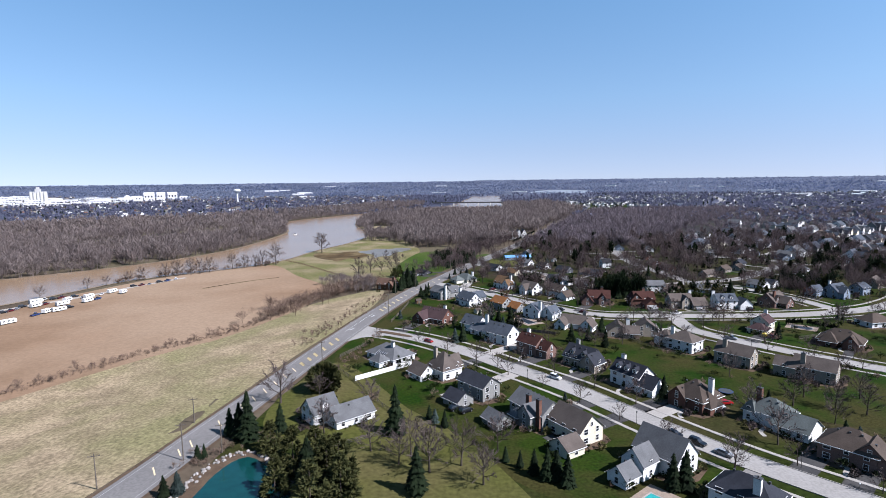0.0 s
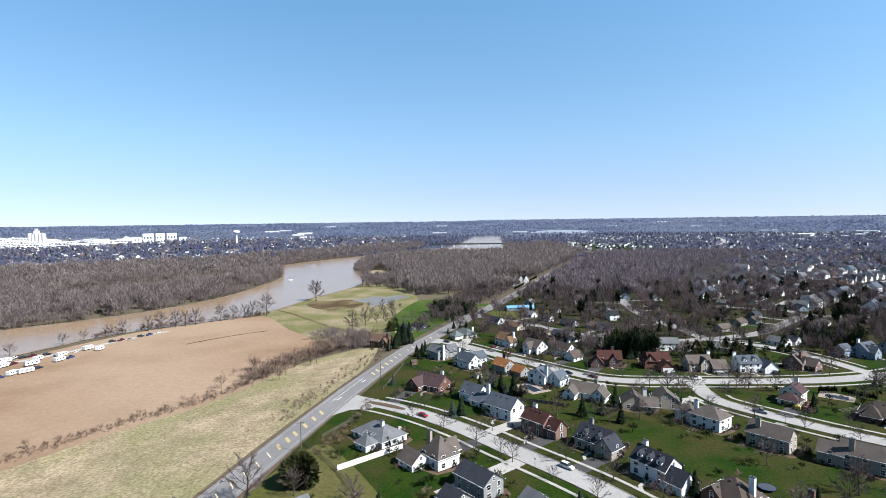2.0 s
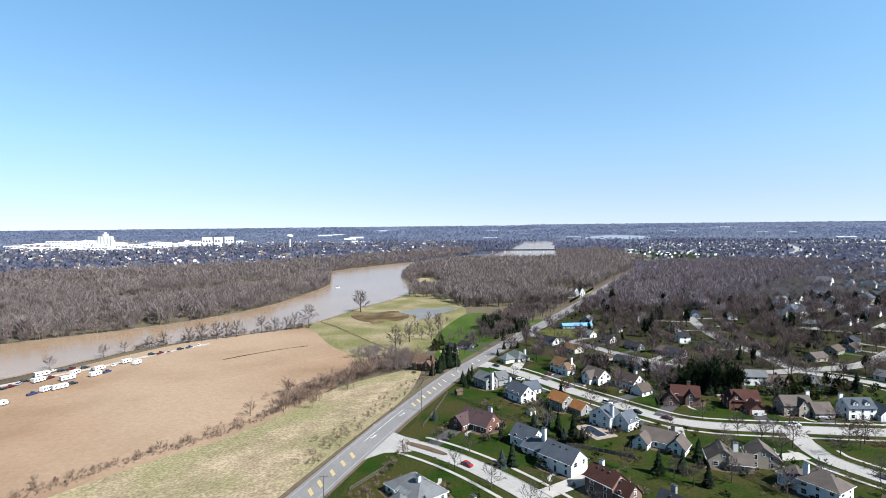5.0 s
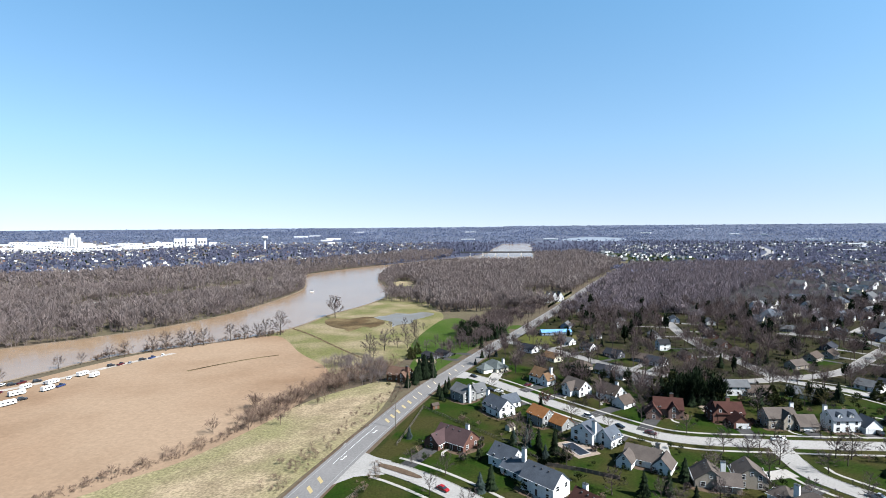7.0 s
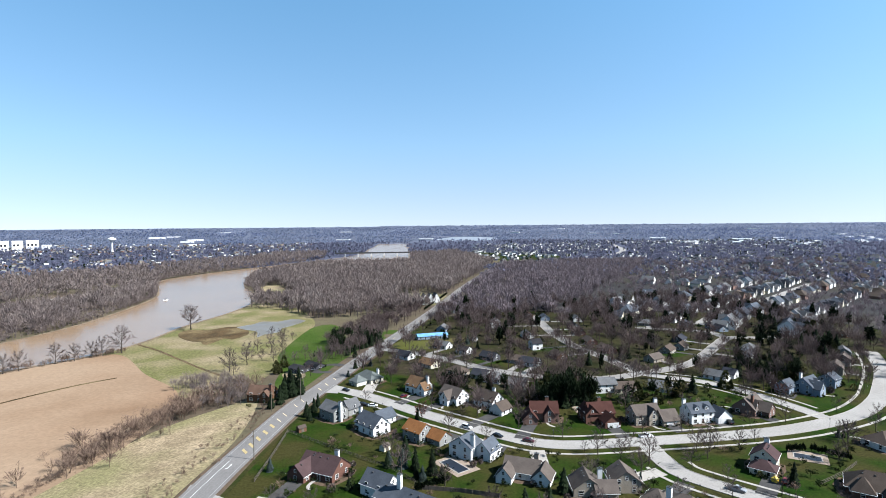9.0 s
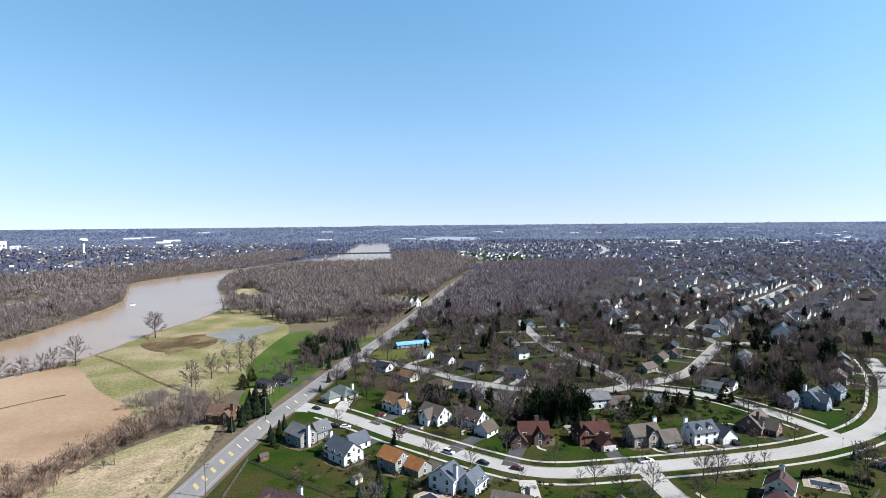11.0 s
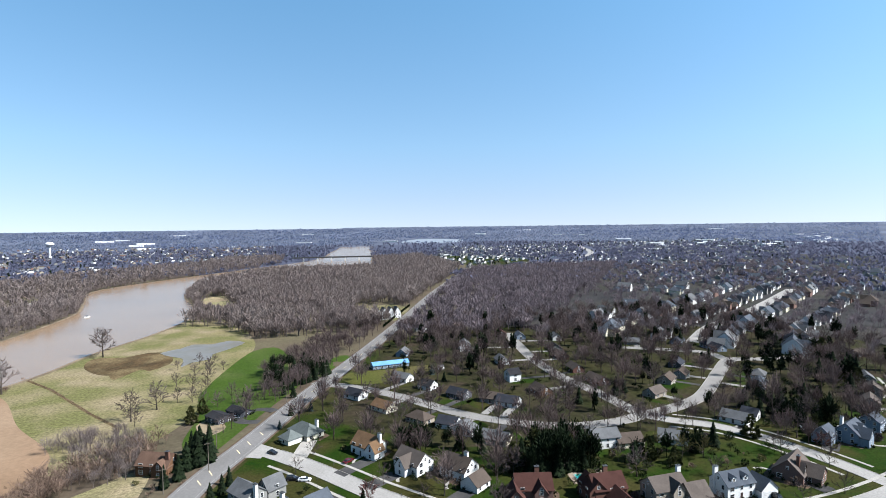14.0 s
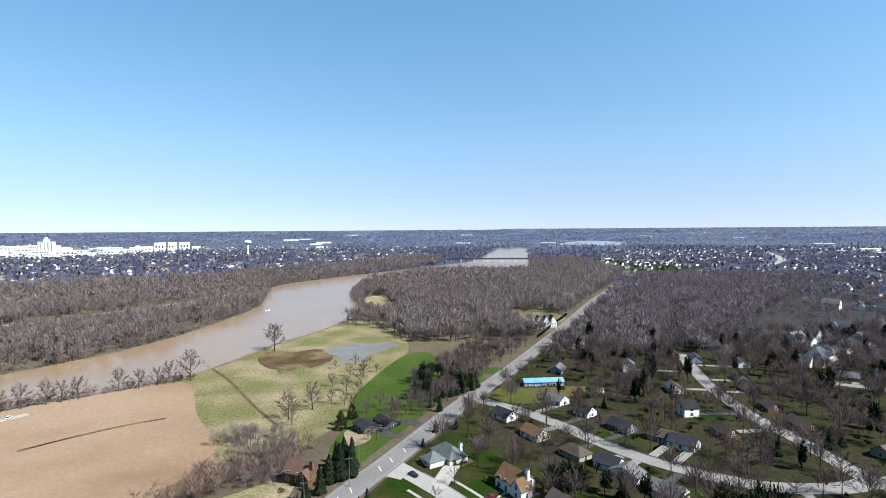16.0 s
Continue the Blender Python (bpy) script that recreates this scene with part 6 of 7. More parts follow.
SHRUB_KINDS = [make_tree("shrub", "low evergreen foundation shrub", "shrub", "shrubs", leafy_meshes(4, M_SHRUB, 160), -27, 226, 0, 1.6),
               make_tree("shrub", "leafless brown twiggy shrub", "shrub", "shrubs", leafy_meshes(5, M_TWIG, 190), -1, 262, 0, 3.2),
               make_tree("shrub", "budding yellow-green garden shrub", "shrub", "shrubs", leafy_meshes(6, M_BUD, 200), 20, 255, 0, 3.0)]

TREE_KINDS = [make_tree("bare_tree", "leafless spreading deciduous tree with grey bark", "tree", "bare trees", bare_tree_meshes(14, 0.34, 15, 5, 21, M_TWIG, 0.13), -135, 604, 0, 1.7),
              make_tree("bare_tree", "leafless upright deciduous tree with fine twigs", "tree", "bare trees", bare_tree_meshes(13, 0.33, 11, 4, 22, M_TWIG, 0.12), -54, 172, 40, 1.2),
              make_tree("bare_tree", "leafless rounded deciduous tree", "tree", "bare trees", bare_tree_meshes(11, 0.44, 10, 4, 23, M_TWIG, 0.11), -9, 136, 80, 1.0),
              make_tree("street_tree", "small leafless street tree on the verge", "tree", "street trees", bare_tree_meshes(6.5, 0.42, 8, 4, 24, M_TWIG, 0.06), 20.5, 203, 10, 1.0),
              make_tree("budding_tree", "small tree with reddish spring buds", "tree", "budding trees", bare_tree_meshes(7, 0.42, 9, 5, 25, M_RED_BUD, 0.12), 216, 318, 10, 1.0),
              make_tree("budding_tree", "tree with yellow-green spring buds", "tree", "budding trees", bare_tree_meshes(9, 0.40, 9, 5, 26, M_BUD, 0.16), 158, 326, 10, 1.0)]

HOUSE_SPOTS = [(o.location.x, o.location.y) for o in scene.objects if o.type == "EMPTY" and o.name.split(".")[0] == "house"]
STREET_PTS = [p for n in lines if n not in ("highway",) for p in lines[n]] + road_line


def clear(x, y, house_gap=9.5, street_gap=6.0):
    return all((x - a) ** 2 + (y - b) ** 2 > house_gap ** 2 for a, b in HOUSE_SPOTS) and all((x - a) ** 2 + (y - b) ** 2 > street_gap ** 2 for a, b in STREET_PTS)


# street trees on the verges
rng.seed(31)
for nm, side_gap in (("street_a", 6.8), ("street_loop", 6.8), ("street_b", 6.4), ("street_back", 6.2)):
    sm = lines[nm]
    for s in (-1, 1):
        edge = offset_line(sm, s * side_gap)
        for i in range(4 + (s > 0), len(edge) - 3, 3):
            x, y = edge[i]
            if rng.random() < 0.62 and clear(x, y, 8, 5.2):
                place(TREE_KINDS[3] if rng.random() < 0.93 else TREE_KINDS[4], x, y, rng.uniform(0.7, 1.3))
# riverside trees
for x, y, s in ((-268, 405, 0.6), (-246, 440, 0.7), (-233, 452, 0.8), (-226, 458, 0.9), (-218, 466, 0.9), (-212, 470, 0.8), (-206, 476, 0.9), (-192, 492, 0.9), (-183, 498, 0.8),
                (-176, 506, 0.75), (-160, 517, 1.35), (-170, 510, 0.9), (-262, 418, 0.5), (-252, 432, 0.6), (-70, 446, 1.0), (-62, 462, 0.9), (-280, 372, 0.6)):
    place(TREE_KINDS[1] if s > 0.7 else TREE_KINDS[2], x, y, s * 1.35)
for x, y, s in ((-54, 472, 0.7), (-62, 505, 0.75), (-71, 548, 0.6), (-38, 457, 0.7), (-59, 560, 0.7), (-48, 556, 0.65), (-51, 496, 0.85), (-45, 512, 0.8), (-47, 530, 0.8), (-56, 528, 0.75), (-42, 488, 0.8), (-64, 478, 0.6),
                (-46, 470, 0.7), (-50, 545, 0.7), (-40, 540, 0.6), (-66, 438, 0.75), (-24, 462, 0.8), (-14, 450, 0.75), (-8, 442, 0.6), (-30, 452, 0.7), (-4, 455, 0.9), (2, 446, 0.7)):
    place(TREE_KINDS[1 if s > 0.68 else 2], x, y, s)
for x, y, s in ((166, 324, 1.0), (150, 330, 0.9), (243, 346, 1.1), (250, 342, 1.0), (300, 610, 1.3), (318, 615, 1.2), (140, 560, 1.1)):
    place(TREE_KINDS[5], x, y, s)
# yard trees near the camera
for x, y, k, s in ((-4, 128, 0, 0.9), (4, 131, 2, 1.1), (9, 122, 0, 0.8), (-20, 139, 1, 0.9), (-12, 132, 1, 0.8), (-24, 170, 1, 0.8), (14, 138, 2, 0.9), (-35, 150, 1, 0.9), (-42, 176, 2, 0.7),
                   (72, 128, 2, 0.75), (60, 140, 2, 0.7), (90, 140, 2, 0.95), (93, 158, 2, 0.9), (110, 165, 1, 0.9), (118, 172, 1, 0.95), (122, 163, 0, 0.7), (128, 158, 1, 0.8), (114, 152, 2, 0.7),
                   (135, 170, 1, 0.8), (84, 250, 2, 0.9), (103, 252, 2, 0.85), (112, 262, 2, 0.9), (78, 232, 0, 0.65), (92, 226, 1, 0.7), (97, 272, 2, 0.8), (135, 268, 2, 0.8), (152, 266, 1, 0.7)):
    place(TREE_KINDS[k], x, y, s)
rng.seed(33)
inner = []
for _ in range(9000):
    x, y = rng.uniform(-5, 400), rng.uniform(322, 640)
    if x < float(np.interp(y, RY, RX)) + 12 or not clear(x, y, 7.6, 5.0) or x + 0.75 * y < 300:
        continue
    if y < 345 and 130 < x < 200 or 46 < x < 92 and 460 < y < 500:
        continue
    if all((x - a) ** 2 + (y - b) ** 2 > 5.5 ** 2 for a, b, _ in inner):
        inner.append((x, y, rng.uniform(0.7, 1.2)))
for i, (x, y, s) in enumerate(inner[:110]):
    place(TREE_KINDS[(0, 1, 1, 2, 2)[i % 5]], x, y, s)


count = 0
for _ in range(900):
    x, y = rng.uniform(20, 230), rng.uniform(120, 345)
    if clear(x, y, 12, 10.5) and x + 0.9 * y > 215:
        count += 1
        place(TREE_KINDS[1 if count % 2 else 2], x, y, rng.uniform(0.6, 1.0))
        if count > 48:
            break
# shrubs round the houses
count = 0
for hx, hy in HOUSE_SPOTS[:40]:
    for _ in range(4):
        q = rng.uniform(0, 6.28318)
        x, y = hx + math.cos(q) * rng.uniform(8.5, 11), hy + math.sin(q) * rng.uniform(8.5, 11)
        if clear(x, y, 7.8, 6.0):
            k = rng.choice((0, 0, 0, 1, 1, 2))
            place(SHRUB_KINDS[k], x, y, rng.uniform(1.0, 1.9) if k == 0 else rng.uniform(1.8, 3.2))


for i in range(46):
    x, y = rng.uniform(84, 262), rng.uniform(314, 346)
    if clear(x, y, 9.5, 6.5):
        place(SHRUB_KINDS[(0, 0, 1, 0, 2)[i % 5]], x, y, rng.uniform(2.2, 4.5))


def woods(name, spots, material, label, blades=60, width=0.3, category="woodland", twig=(0.16, 0.34), wide=0.27, tall=0.36):
    """A whole wood as one mesh: each tree a trunk and a rounded, open crown of sprays that climb outwards from it."""
    spots = np.array(spots, float)
    n = len(spots)
    gen = np.random.default_rng(len(name) + n)
    h = spots[:, 2][:, None]
    base = np.stack([spots[:, 0], spots[:, 1], ground_z(spots[:, 0], spots[:, 1])], -1)
    u = gen.normal(0, 1, (n, blades, 3))
    u /= np.linalg.norm(u, axis=2, keepdims=True)
    u[..., 2] = np.abs(u[..., 2] + 0.3) - 0.3
    lump = 1.0 + 0.25 * np.sin(3.0 * np.arctan2(u[..., 1], u[..., 0]) + gen.uniform(0, 6.28, (n, 1)))
    reach = gen.uniform(0.25, 1.0, (n, blades)) ** 0.55 * lump
    broad = wide * gen.uniform(0.75, 1.3, (n, 1))
    tip = base[:, None] + np.stack([u[..., 0] * reach * broad * h, u[..., 1] * reach * broad * h, (0.62 + u[..., 2] * reach * tall) * h], -1)
    # each spray comes from lower down on the stem
    stem = base[:, None] + np.zeros((n, blades, 3))
    stem[..., 2] += np.clip((tip[..., 2] - base[:, None, 2]) / h - gen.uniform(0.22, 0.5, (n, blades)), 0.12, 1.0) * h
    d = tip - stem + gen.normal(0, 0.06, u.shape) * h[..., None]
    d /= np.linalg.norm(d, axis=2, keepdims=True)
    long = (gen.uniform(*twig, (n, blades)) * h)[..., None]
    start, end = tip - d * long, tip
    limbs = min(7, blades // 5)
    start[:, :limbs] = stem[:, :limbs]
    w = width * gen.uniform(0.6, 1.4, (n, blades, 1)) * (h / 13.0)[..., None]
    w[:, :limbs] *= 0.7
    side = np.cross(d, gen.normal(0, 1, d.shape))
    side *= w * 0.5 / (np.linalg.norm(side, axis=2, keepdims=True) + 1e-6)
    # most sprays widen towards their twigs, the limbs taper
    fan = gen.random((n, blades, 1)) < 0.65
    fan[:, :limbs] = False
    foot, head = np.where(fan, end, start), np.where(fan, start, end)
    tri = np.stack([foot - side, foot + side, head], 2).reshape(-1, 3)
    tw = h * 0.018
    trunks = []
    for a in (0.0, 1.5708):
        s = np.stack([np.full(n, math.cos(a)), np.full(n, math.sin(a)), np.zeros(n)], -1) * tw
        trunks.append(np.stack([base - s, base + s, base + np.stack([np.zeros(n), np.zeros(n), spots[:, 2] * 0.85], -1)], 1))
    tri = np.concatenate([tri, np.concatenate(trunks).reshape(-1, 3)])
    me = bpy.data.meshes.new(name)
    me.vertices.add(len(tri))
    me.vertices.foreach_set("co", tri.astype(np.float32).ravel())
    me.loops.add(len(tri))
    me.loops.foreach_set("vertex_index", np.arange(len(tri), dtype=np.int32))
    me.polygons.add(len(tri) // 3)
    me.polygons.foreach_set("loop_start", np.arange(0, len(tri), 3, dtype=np.int32))
    me.materials.append(material)
    me.update()
    return tagged(new(name, me), label, category, kind="stuff")


def scatter(n, box, test, lo, hi, seed):
    """Spots in a box that pass the test, with ragged edges and thinner places."""
    r = random.Random(seed)
    out = []
    for _ in range(n):
        x, y = r.uniform(box[0], box[1]), r.uniform(box[2], box[3])
        thin = noise.noise(Vector((x * 0.012, y * 0.012, seed)))
        if thin > 0.42 and r.random() < 0.75:
            continue
        if test(x + r.gauss(0, 6) + 26 * thin, y + r.gauss(0, 10) + 40 * thin) and test(x, y):
            out.append((x, y, r.uniform(lo, hi)))
    return out


def along(line, width, n, lo, hi, seed):
    r = random.Random(seed)
    out = []
    for _ in range(n):
        i = r.randrange(len(line) - 1)
        u = r.random()
        (x0, y0), (x1, y1) = line[i], line[i + 1]
        out.append((x0 + (x1 - x0) * u + r.gauss(0, width), y0 + (y1 - y0) * u + r.gauss(0, width), r.uniform(lo, hi)))
    return out


belt = [s for box in ((196, 264, 332, 350), (200, 262, 352, 420), (284, 340, 368, 450), (286, 336, 498, 522), (340, 362, 436, 482), (128, 170, 322, 342), (52, 90, 352, 366), (-8, 27, 470, 522), (93, 121, 325, 338)) for s in scatter(26, box, lambda x, y: clear(x, y, 9, 7), 7 if box[0] != 93 else 12, 12 if box[0] != 93 else 16, int(box[0]))]
woods("evergreen_belt", belt, M_NEEDLE, "dark evergreen trees and tall shrubs crowding behind the houses", 420, 0.42, "evergreens", twig=(0.08, 0.2), wide=0.26, tall=0.42)
hedge_rows = [(a[0] + (b[0] - a[0]) * i / n, a[1] + (b[1] - a[1]) * i / n, 2.9 + 0.5 * math.sin(i * 2.1)) for a, b, n in
              (((167.7, 260.6), (175.2, 260.3), 8), ((177.4, 259.6), (184.2, 249.6), 11), ((26.3, 257.1), (37.5, 261.0), 12), ((-27.5, 222.5), (-17.5, 208.5), 14), ((81, 628), (103, 688), 24), ((103, 688), (126, 748), 24)) for i in range(n + 1)]
woods("arborvitae_hedge", hedge_rows, M_NEEDLE, "clipped rows of narrow dark evergreens round the gardens", 240, 1.3, "hedge", twig=(0.12, 0.25), wide=0.22, tall=0.5)
yards = scatter(2200, (-40, 330, 115, 345), lambda x, y: 7.2 < min(math.hypot(x - a, y - b) for a, b in HOUSE_SPOTS) < 22 and clear(x, y, 7.2, 10.5) and x + 0.9 * y > 110, 1.2, 4.0, 49)
woods("yard_shrubs", yards[::2], M_SHRUB, "evergreen shrubs and hedges in the back gardens", 110, 0.9, "shrubs", twig=(0.15, 0.3), wide=0.6, tall=0.4)
woods("yard_thicket", yards[1::4], M_BRUSH, "bare brown shrubs in the back gardens", 80, 0.6, "shrubs", twig=(0.2, 0.4), wide=0.6, tall=0.4)
RIVER_POLY = NEAR_BANK + FAR_BANK
FBX, FBY = [p[0] for p in FAR_BANK][::-1], [p[1] for p in FAR_BANK][::-1]
NBX, NBY = [p[0] for p in NEAR_BANK], [p[1] for p in NEAR_BANK]


def far_bank_x(y):
    return float(np.interp(y, FBY, FBX))


def near_bank_x(y):
    return float(np.interp(y, NBY, NBX))


def road_x(y):
    return float(np.interp(y, RY, RX))


M_SHORE = mat("bank_mud", (0.34, 0.27, 0.19), 0.95, (0.20, 0.155, 0.11), 0.1, 0.8, 0.1)
WOOD_ROAD = smooth([(-470, 700), (-404, 808), (-380, 845), (-367, 885), (-349, 930), (-337, 991), (-345, 1080)], 12)
ribbon("wood_road", WOOD_ROAD, -3.0, 3.0, 0.2, M_STREET, "pale narrow road through the far woods", "road")
SAND = [(-112, 861), (-76, 855), (-86, 905), (-105, 965), (-128, 930)]
sheet("sand_clearing", SAND, 0.12, M_TAN, "pale sandy clearing in the riverside woods", "clearing", 14.0)
VILLA_GROUND = [(104, 662), (118, 706), (122, 740), (112, 790), (84, 800), (58, 762), (66, 715), (82, 676)]
sheet("villa_ground", VILLA_GROUND, 0.1, M_PASTURE, "rough dry grass round the white house", "lawn", 14.0)
for line_, name_ in ((FAR_BANK, "far_shore"), (NEAR_BANK, "near_shore")):
    ribbon(name_, smooth(line_, 14.0), -0.8, 2.6, 0.28, M_SHORE, "pale mud along the water's edge", "river bank")


def open_ground(x, y):
    """True on the roads and clearings in the woods."""
    return inside(x, y, SAND) or inside(x, y, VILLA_GROUND) or (x < -320 and min((x - a) ** 2 + (y - b) ** 2 for a, b in WOOD_ROAD) < 81)


def low_in_front(spots):
    """Young growth where the view opens to the wood road and the sandy clearing."""
    out = []
    for x, y, h in spots:
        young = -135 < x < -62 and 770 < y < 862 or -460 < x < -290 and min((x - a - 18) ** 2 + (y - b + 48) ** 2 for a, b in WOOD_ROAD[2:-4:2]) < 40 ** 2
        out.append((x, y, h * 0.4 if young else h))
    return out


# the wooded far bank
west = [q for q in scatter(42000, (-1150, -60, 250, 1900), lambda x, y: x < far_bank_x(y) - 2 and (math.hypot(x, y) < 1330 or x > far_bank_x(y) - 260) and math.hypot(x, y) < 1900 and math.atan2(-x, y) < 0.9, 7, 21, 41) if not open_ground(q[0], q[1])]
woods("far_bank_woods", low_in_front([p for p in west if math.hypot(p[0], p[1]) < 950]), M_WOODS, "dense leafless brown woods along the far river bank", 64, 0.46, wide=0.32)
fringe = along(offset_line(smooth(FAR_BANK[6:], 8), 5), 2.6, 620, 4, 12, 59) + along(offset_line(smooth(NEAR_BANK[10:16], 8), 6), 2.6, 240, 4, 12, 60)
woods("bank_trees", fringe, M_WOODS, "bare willows and scrub leaning over the river's edge", 60, 0.42, wide=0.36, tall=0.42)
woods("distant_bank_woods", [p for p in west if math.hypot(p[0], p[1]) >= 950][::2], M_WOODS, "leafless brown woods beyond the river", 24, 1.1, wide=0.33)
# woods between river and road, and east of the road
mid = [q for q in scatter(15000, (-170, 340, 640, 1700), lambda x, y: x > near_bank_x(y) + 6 and x < road_x(y) - 10 and y > 690 - max(0.0, (x + 80)) * 0.9 and not inside(x, y, [(-110, 560), (-118, 740), (-60, 690), (-34, 650), (-20, 610), (5, 590), (-5, 540)]) and not (y > 1375 and -80 < x < 172), 7, 21, 42) if not open_ground(q[0], q[1])]
woods("river_woods", low_in_front([p for p in mid if p[1] < 1050]), M_WOODS, "leafless grey-brown woods between road and river", 64, 0.46, wide=0.32)
woods("upper_river_woods", [p for p in mid if p[1] >= 1050], M_WOODS, "distant leafless woods along the river", 24, 1.0, wide=0.32)
east = scatter(8000, (60, 640, 520, 1180), lambda x, y: x > road_x(y) + 12 and y > 560 + max(0, 120 - x) * 0.3 and x < 130 + (y - 480) * 0.75 and clear(x, y, 9, 9), 10, 18, 43)
woods("east_woods", east, M_DARKWOODS, "leafless dark brown woods east of the road", 64, 0.46, wide=0.32)


def unhidden(x, y, deep=17.0):
    """True where a tree would not stand right in front of an older house."""
    return not any(abs(x - a) < 7.5 and -deep < y - b < 4 for a, b in HOUSE_SPOTS)


suburb = [q for q in scatter(9000, (60, 1000, 400, 1150), lambda x, y: x > road_x(y) + 14 and x > 90 + (y - 480) * 0.75 and (y > 520 or x > 345) and y > 420 - 0.1 * x and x < 0.95 * y + 60 and clear(x, y, 9, 7), 8, 16, 45) if unhidden(q[0], q[1])]
woods("suburb_trees", [p for i, p in enumerate(suburb) if i % 7 < 2], M_DARKWOODS, "leafless trees standing among the suburban houses", 110, 0.26, wide=0.34)
garden = [(x, y, s * 14.5) for i, (x, y, s) in enumerate(inner[110:]) if unhidden(x, y)]
woods("garden_trees", [q for i, q in enumerate(garden) if i % 8 < 3], M_GARDENWOODS, "leafless reddish-brown garden trees standing close among older houses", 250, 0.16, wide=0.36)
footing = []
r5 = random.Random(91)
for hx, hy, turn_, plan in HOUSE_PLANS[:44]:
    m_ = pose(hx, hy, 0, 0, 0, turn_)
    for k, (cx, cy, L, W, *_) in enumerate(plan):
        a_, b_ = L / 2 + 1.1, W / 2 + 1.1
        for side, run in ((0, L), (1, W), (2, L), (3, W)):
            for i in range(int(run / 1.5)):
                u = -run / 2 + 0.75 + i * 1.5
                px_, py_ = ((u, -b_), (a_, u), (u, b_), (-a_, u))[side]
                if r5.random() < 0.5 and not any(abs(cx + px_ - q[0]) < q[2] / 2 + 0.7 and abs(cy + py_ - q[1]) < q[3] / 2 + 0.7 for q in plan):
                    v_ = m_ @ Vector((cx + px_, cy + py_, 0))
                    footing.append((v_.x, v_.y, r5.uniform(0.7, 1.9)))
woods("foundation_shrubs", footing, M_SHRUB, "dark clipped shrubs planted along the house walls", 34, 2.6, "shrubs", twig=(0.25, 0.5), wide=0.6, tall=0.42)
old_shrubs = scatter(420, (40, 345, 350, 580), lambda x, y: x > road_x(y) + 14 and clear(x, y, 7.5, 6.0), 1.8, 5.0, 50)
woods("old_garden_shrubs", old_shrubs, M_SHRUB, "dark evergreen shrubs among the older gardens", 110, 0.9, "shrubs", twig=(0.15, 0.3), wide=0.5, tall=0.4)
firs = scatter(150, (60, 420, 350, 640), lambda x, y: x > road_x(y) + 16 and clear(x, y, 9, 8) and unhidden(x, y), 8, 15, 57)
woods("garden_firs", firs, M_NEEDLE, "tall dark evergreens among the older gardens", 320, 1.0, "evergreens", twig=(0.1, 0.22), wide=0.2, tall=0.5)
hedge_trees = scatter(260, (-95, -44, 364, 424), lambda x, y: x + 0.6 * y > 152 and x < -0.2 * (y - 364) - 42, 5, 10, 46)
woods("hedge_trees", hedge_trees, M_WOODS, "pale grey leafless trees and scrub at the field corner", 150, 0.12, wide=0.34)
verge_trees = scatter(900, (-30, 110, 460, 700), lambda x, y: road_x(y) - 62 < x < road_x(y) - 9 and (y < 560 - 0.9 * x and x > -12 or y > 540 and x > -8 or y > 605), 7, 13, 47)
woods("verge_trees", verge_trees, M_GARDENWOODS, "dense dark leafless trees beside the road", 150, 0.17, wide=0.34)
edge = scatter(500, (-60, 40, 400, 640), lambda x, y: x < road_x(y) - 11 and x > road_x(y) - 40 and clear(x, y, 12, 9) and not (-22 < x < 12 and 480 < y < 600), 6, 13, 44)
woods("roadside_trees", edge, M_GARDENWOODS, "leafless trees along the west side of the road", 110, 0.16, wide=0.33)


def brush(name, spots, label):
    return woods(name, spots, M_BRUSH, label, 70, 0.36, "brush", twig=(0.18, 0.42), wide=0.5, tall=0.42)


HEDGE = smooth([(-200, 130), (-172, 190), (-143, 240), (-120, 272), (-105, 300), (-95, 328), (-88, 350), (-74, 372), (-60, 388), (-48, 398)], 6)
brush("field_hedge", along(HEDGE, 2.3, 620, 0.7, 2.3, 51) + along(offset_line(HEDGE, 2.0), 1.5, 700, 0.5, 1.3, 64) + along(HEDGE, 2.6, 110, 2.0, 4.5, 63) + along(HEDGE[-16:], 7, 160, 4, 10, 52), "thicket of bare brown brush between field and meadow")
VERGE = offset_line(smooth([(-69, 152), (-54, 222), (-43.5, 268), (-35, 301), (-20.5, 352)], 6), -13)
brush("verge_brush", along(VERGE[12:], 3.5, 150, 1.0, 3.2, 53) + along(offset_line(smooth([(-54, 205), (-43.5, 258)], 5), 13.5), 1.6, 70, 1.0, 2.6, 54), "bare brown scrub on the road verge")
brush("ditch_scrub", along(smooth([(-165.7, 553), (-137, 521), (-116, 493), (-93, 462), (-73, 437)], 5), 0.5, 230, 0.5, 1.3, 62), "dark rank grass and scrub in the field ditch")
brush("bank_brush", along(smooth([(-262, 425), (-240, 455), (-205, 485), (-160, 522)], 6), 2.6, 200, 1.5, 5.5, 55), "low bare scrub on the river bank")
brush("pond_brush", along(smooth([(-66, 130), (-62, 140), (-52, 146), (-44, 142)], 3), 2.0, 60, 0.8, 2.4, 56), "bare red-brown scrub round the pond")

# distant tree cover out to the skyline
HWY = lines["highway"][::3]
TOWN_EAST = [(x, y) for x, y, _ in scatter(5200, (280, 1900, 1080, 2300), lambda x, y: x > 0.22 * y and x < 0.95 * y and min((x - a) ** 2 + (y - b) ** 2 for a, b in HWY) > 30 ** 2, 0, 1, 74)][::3]
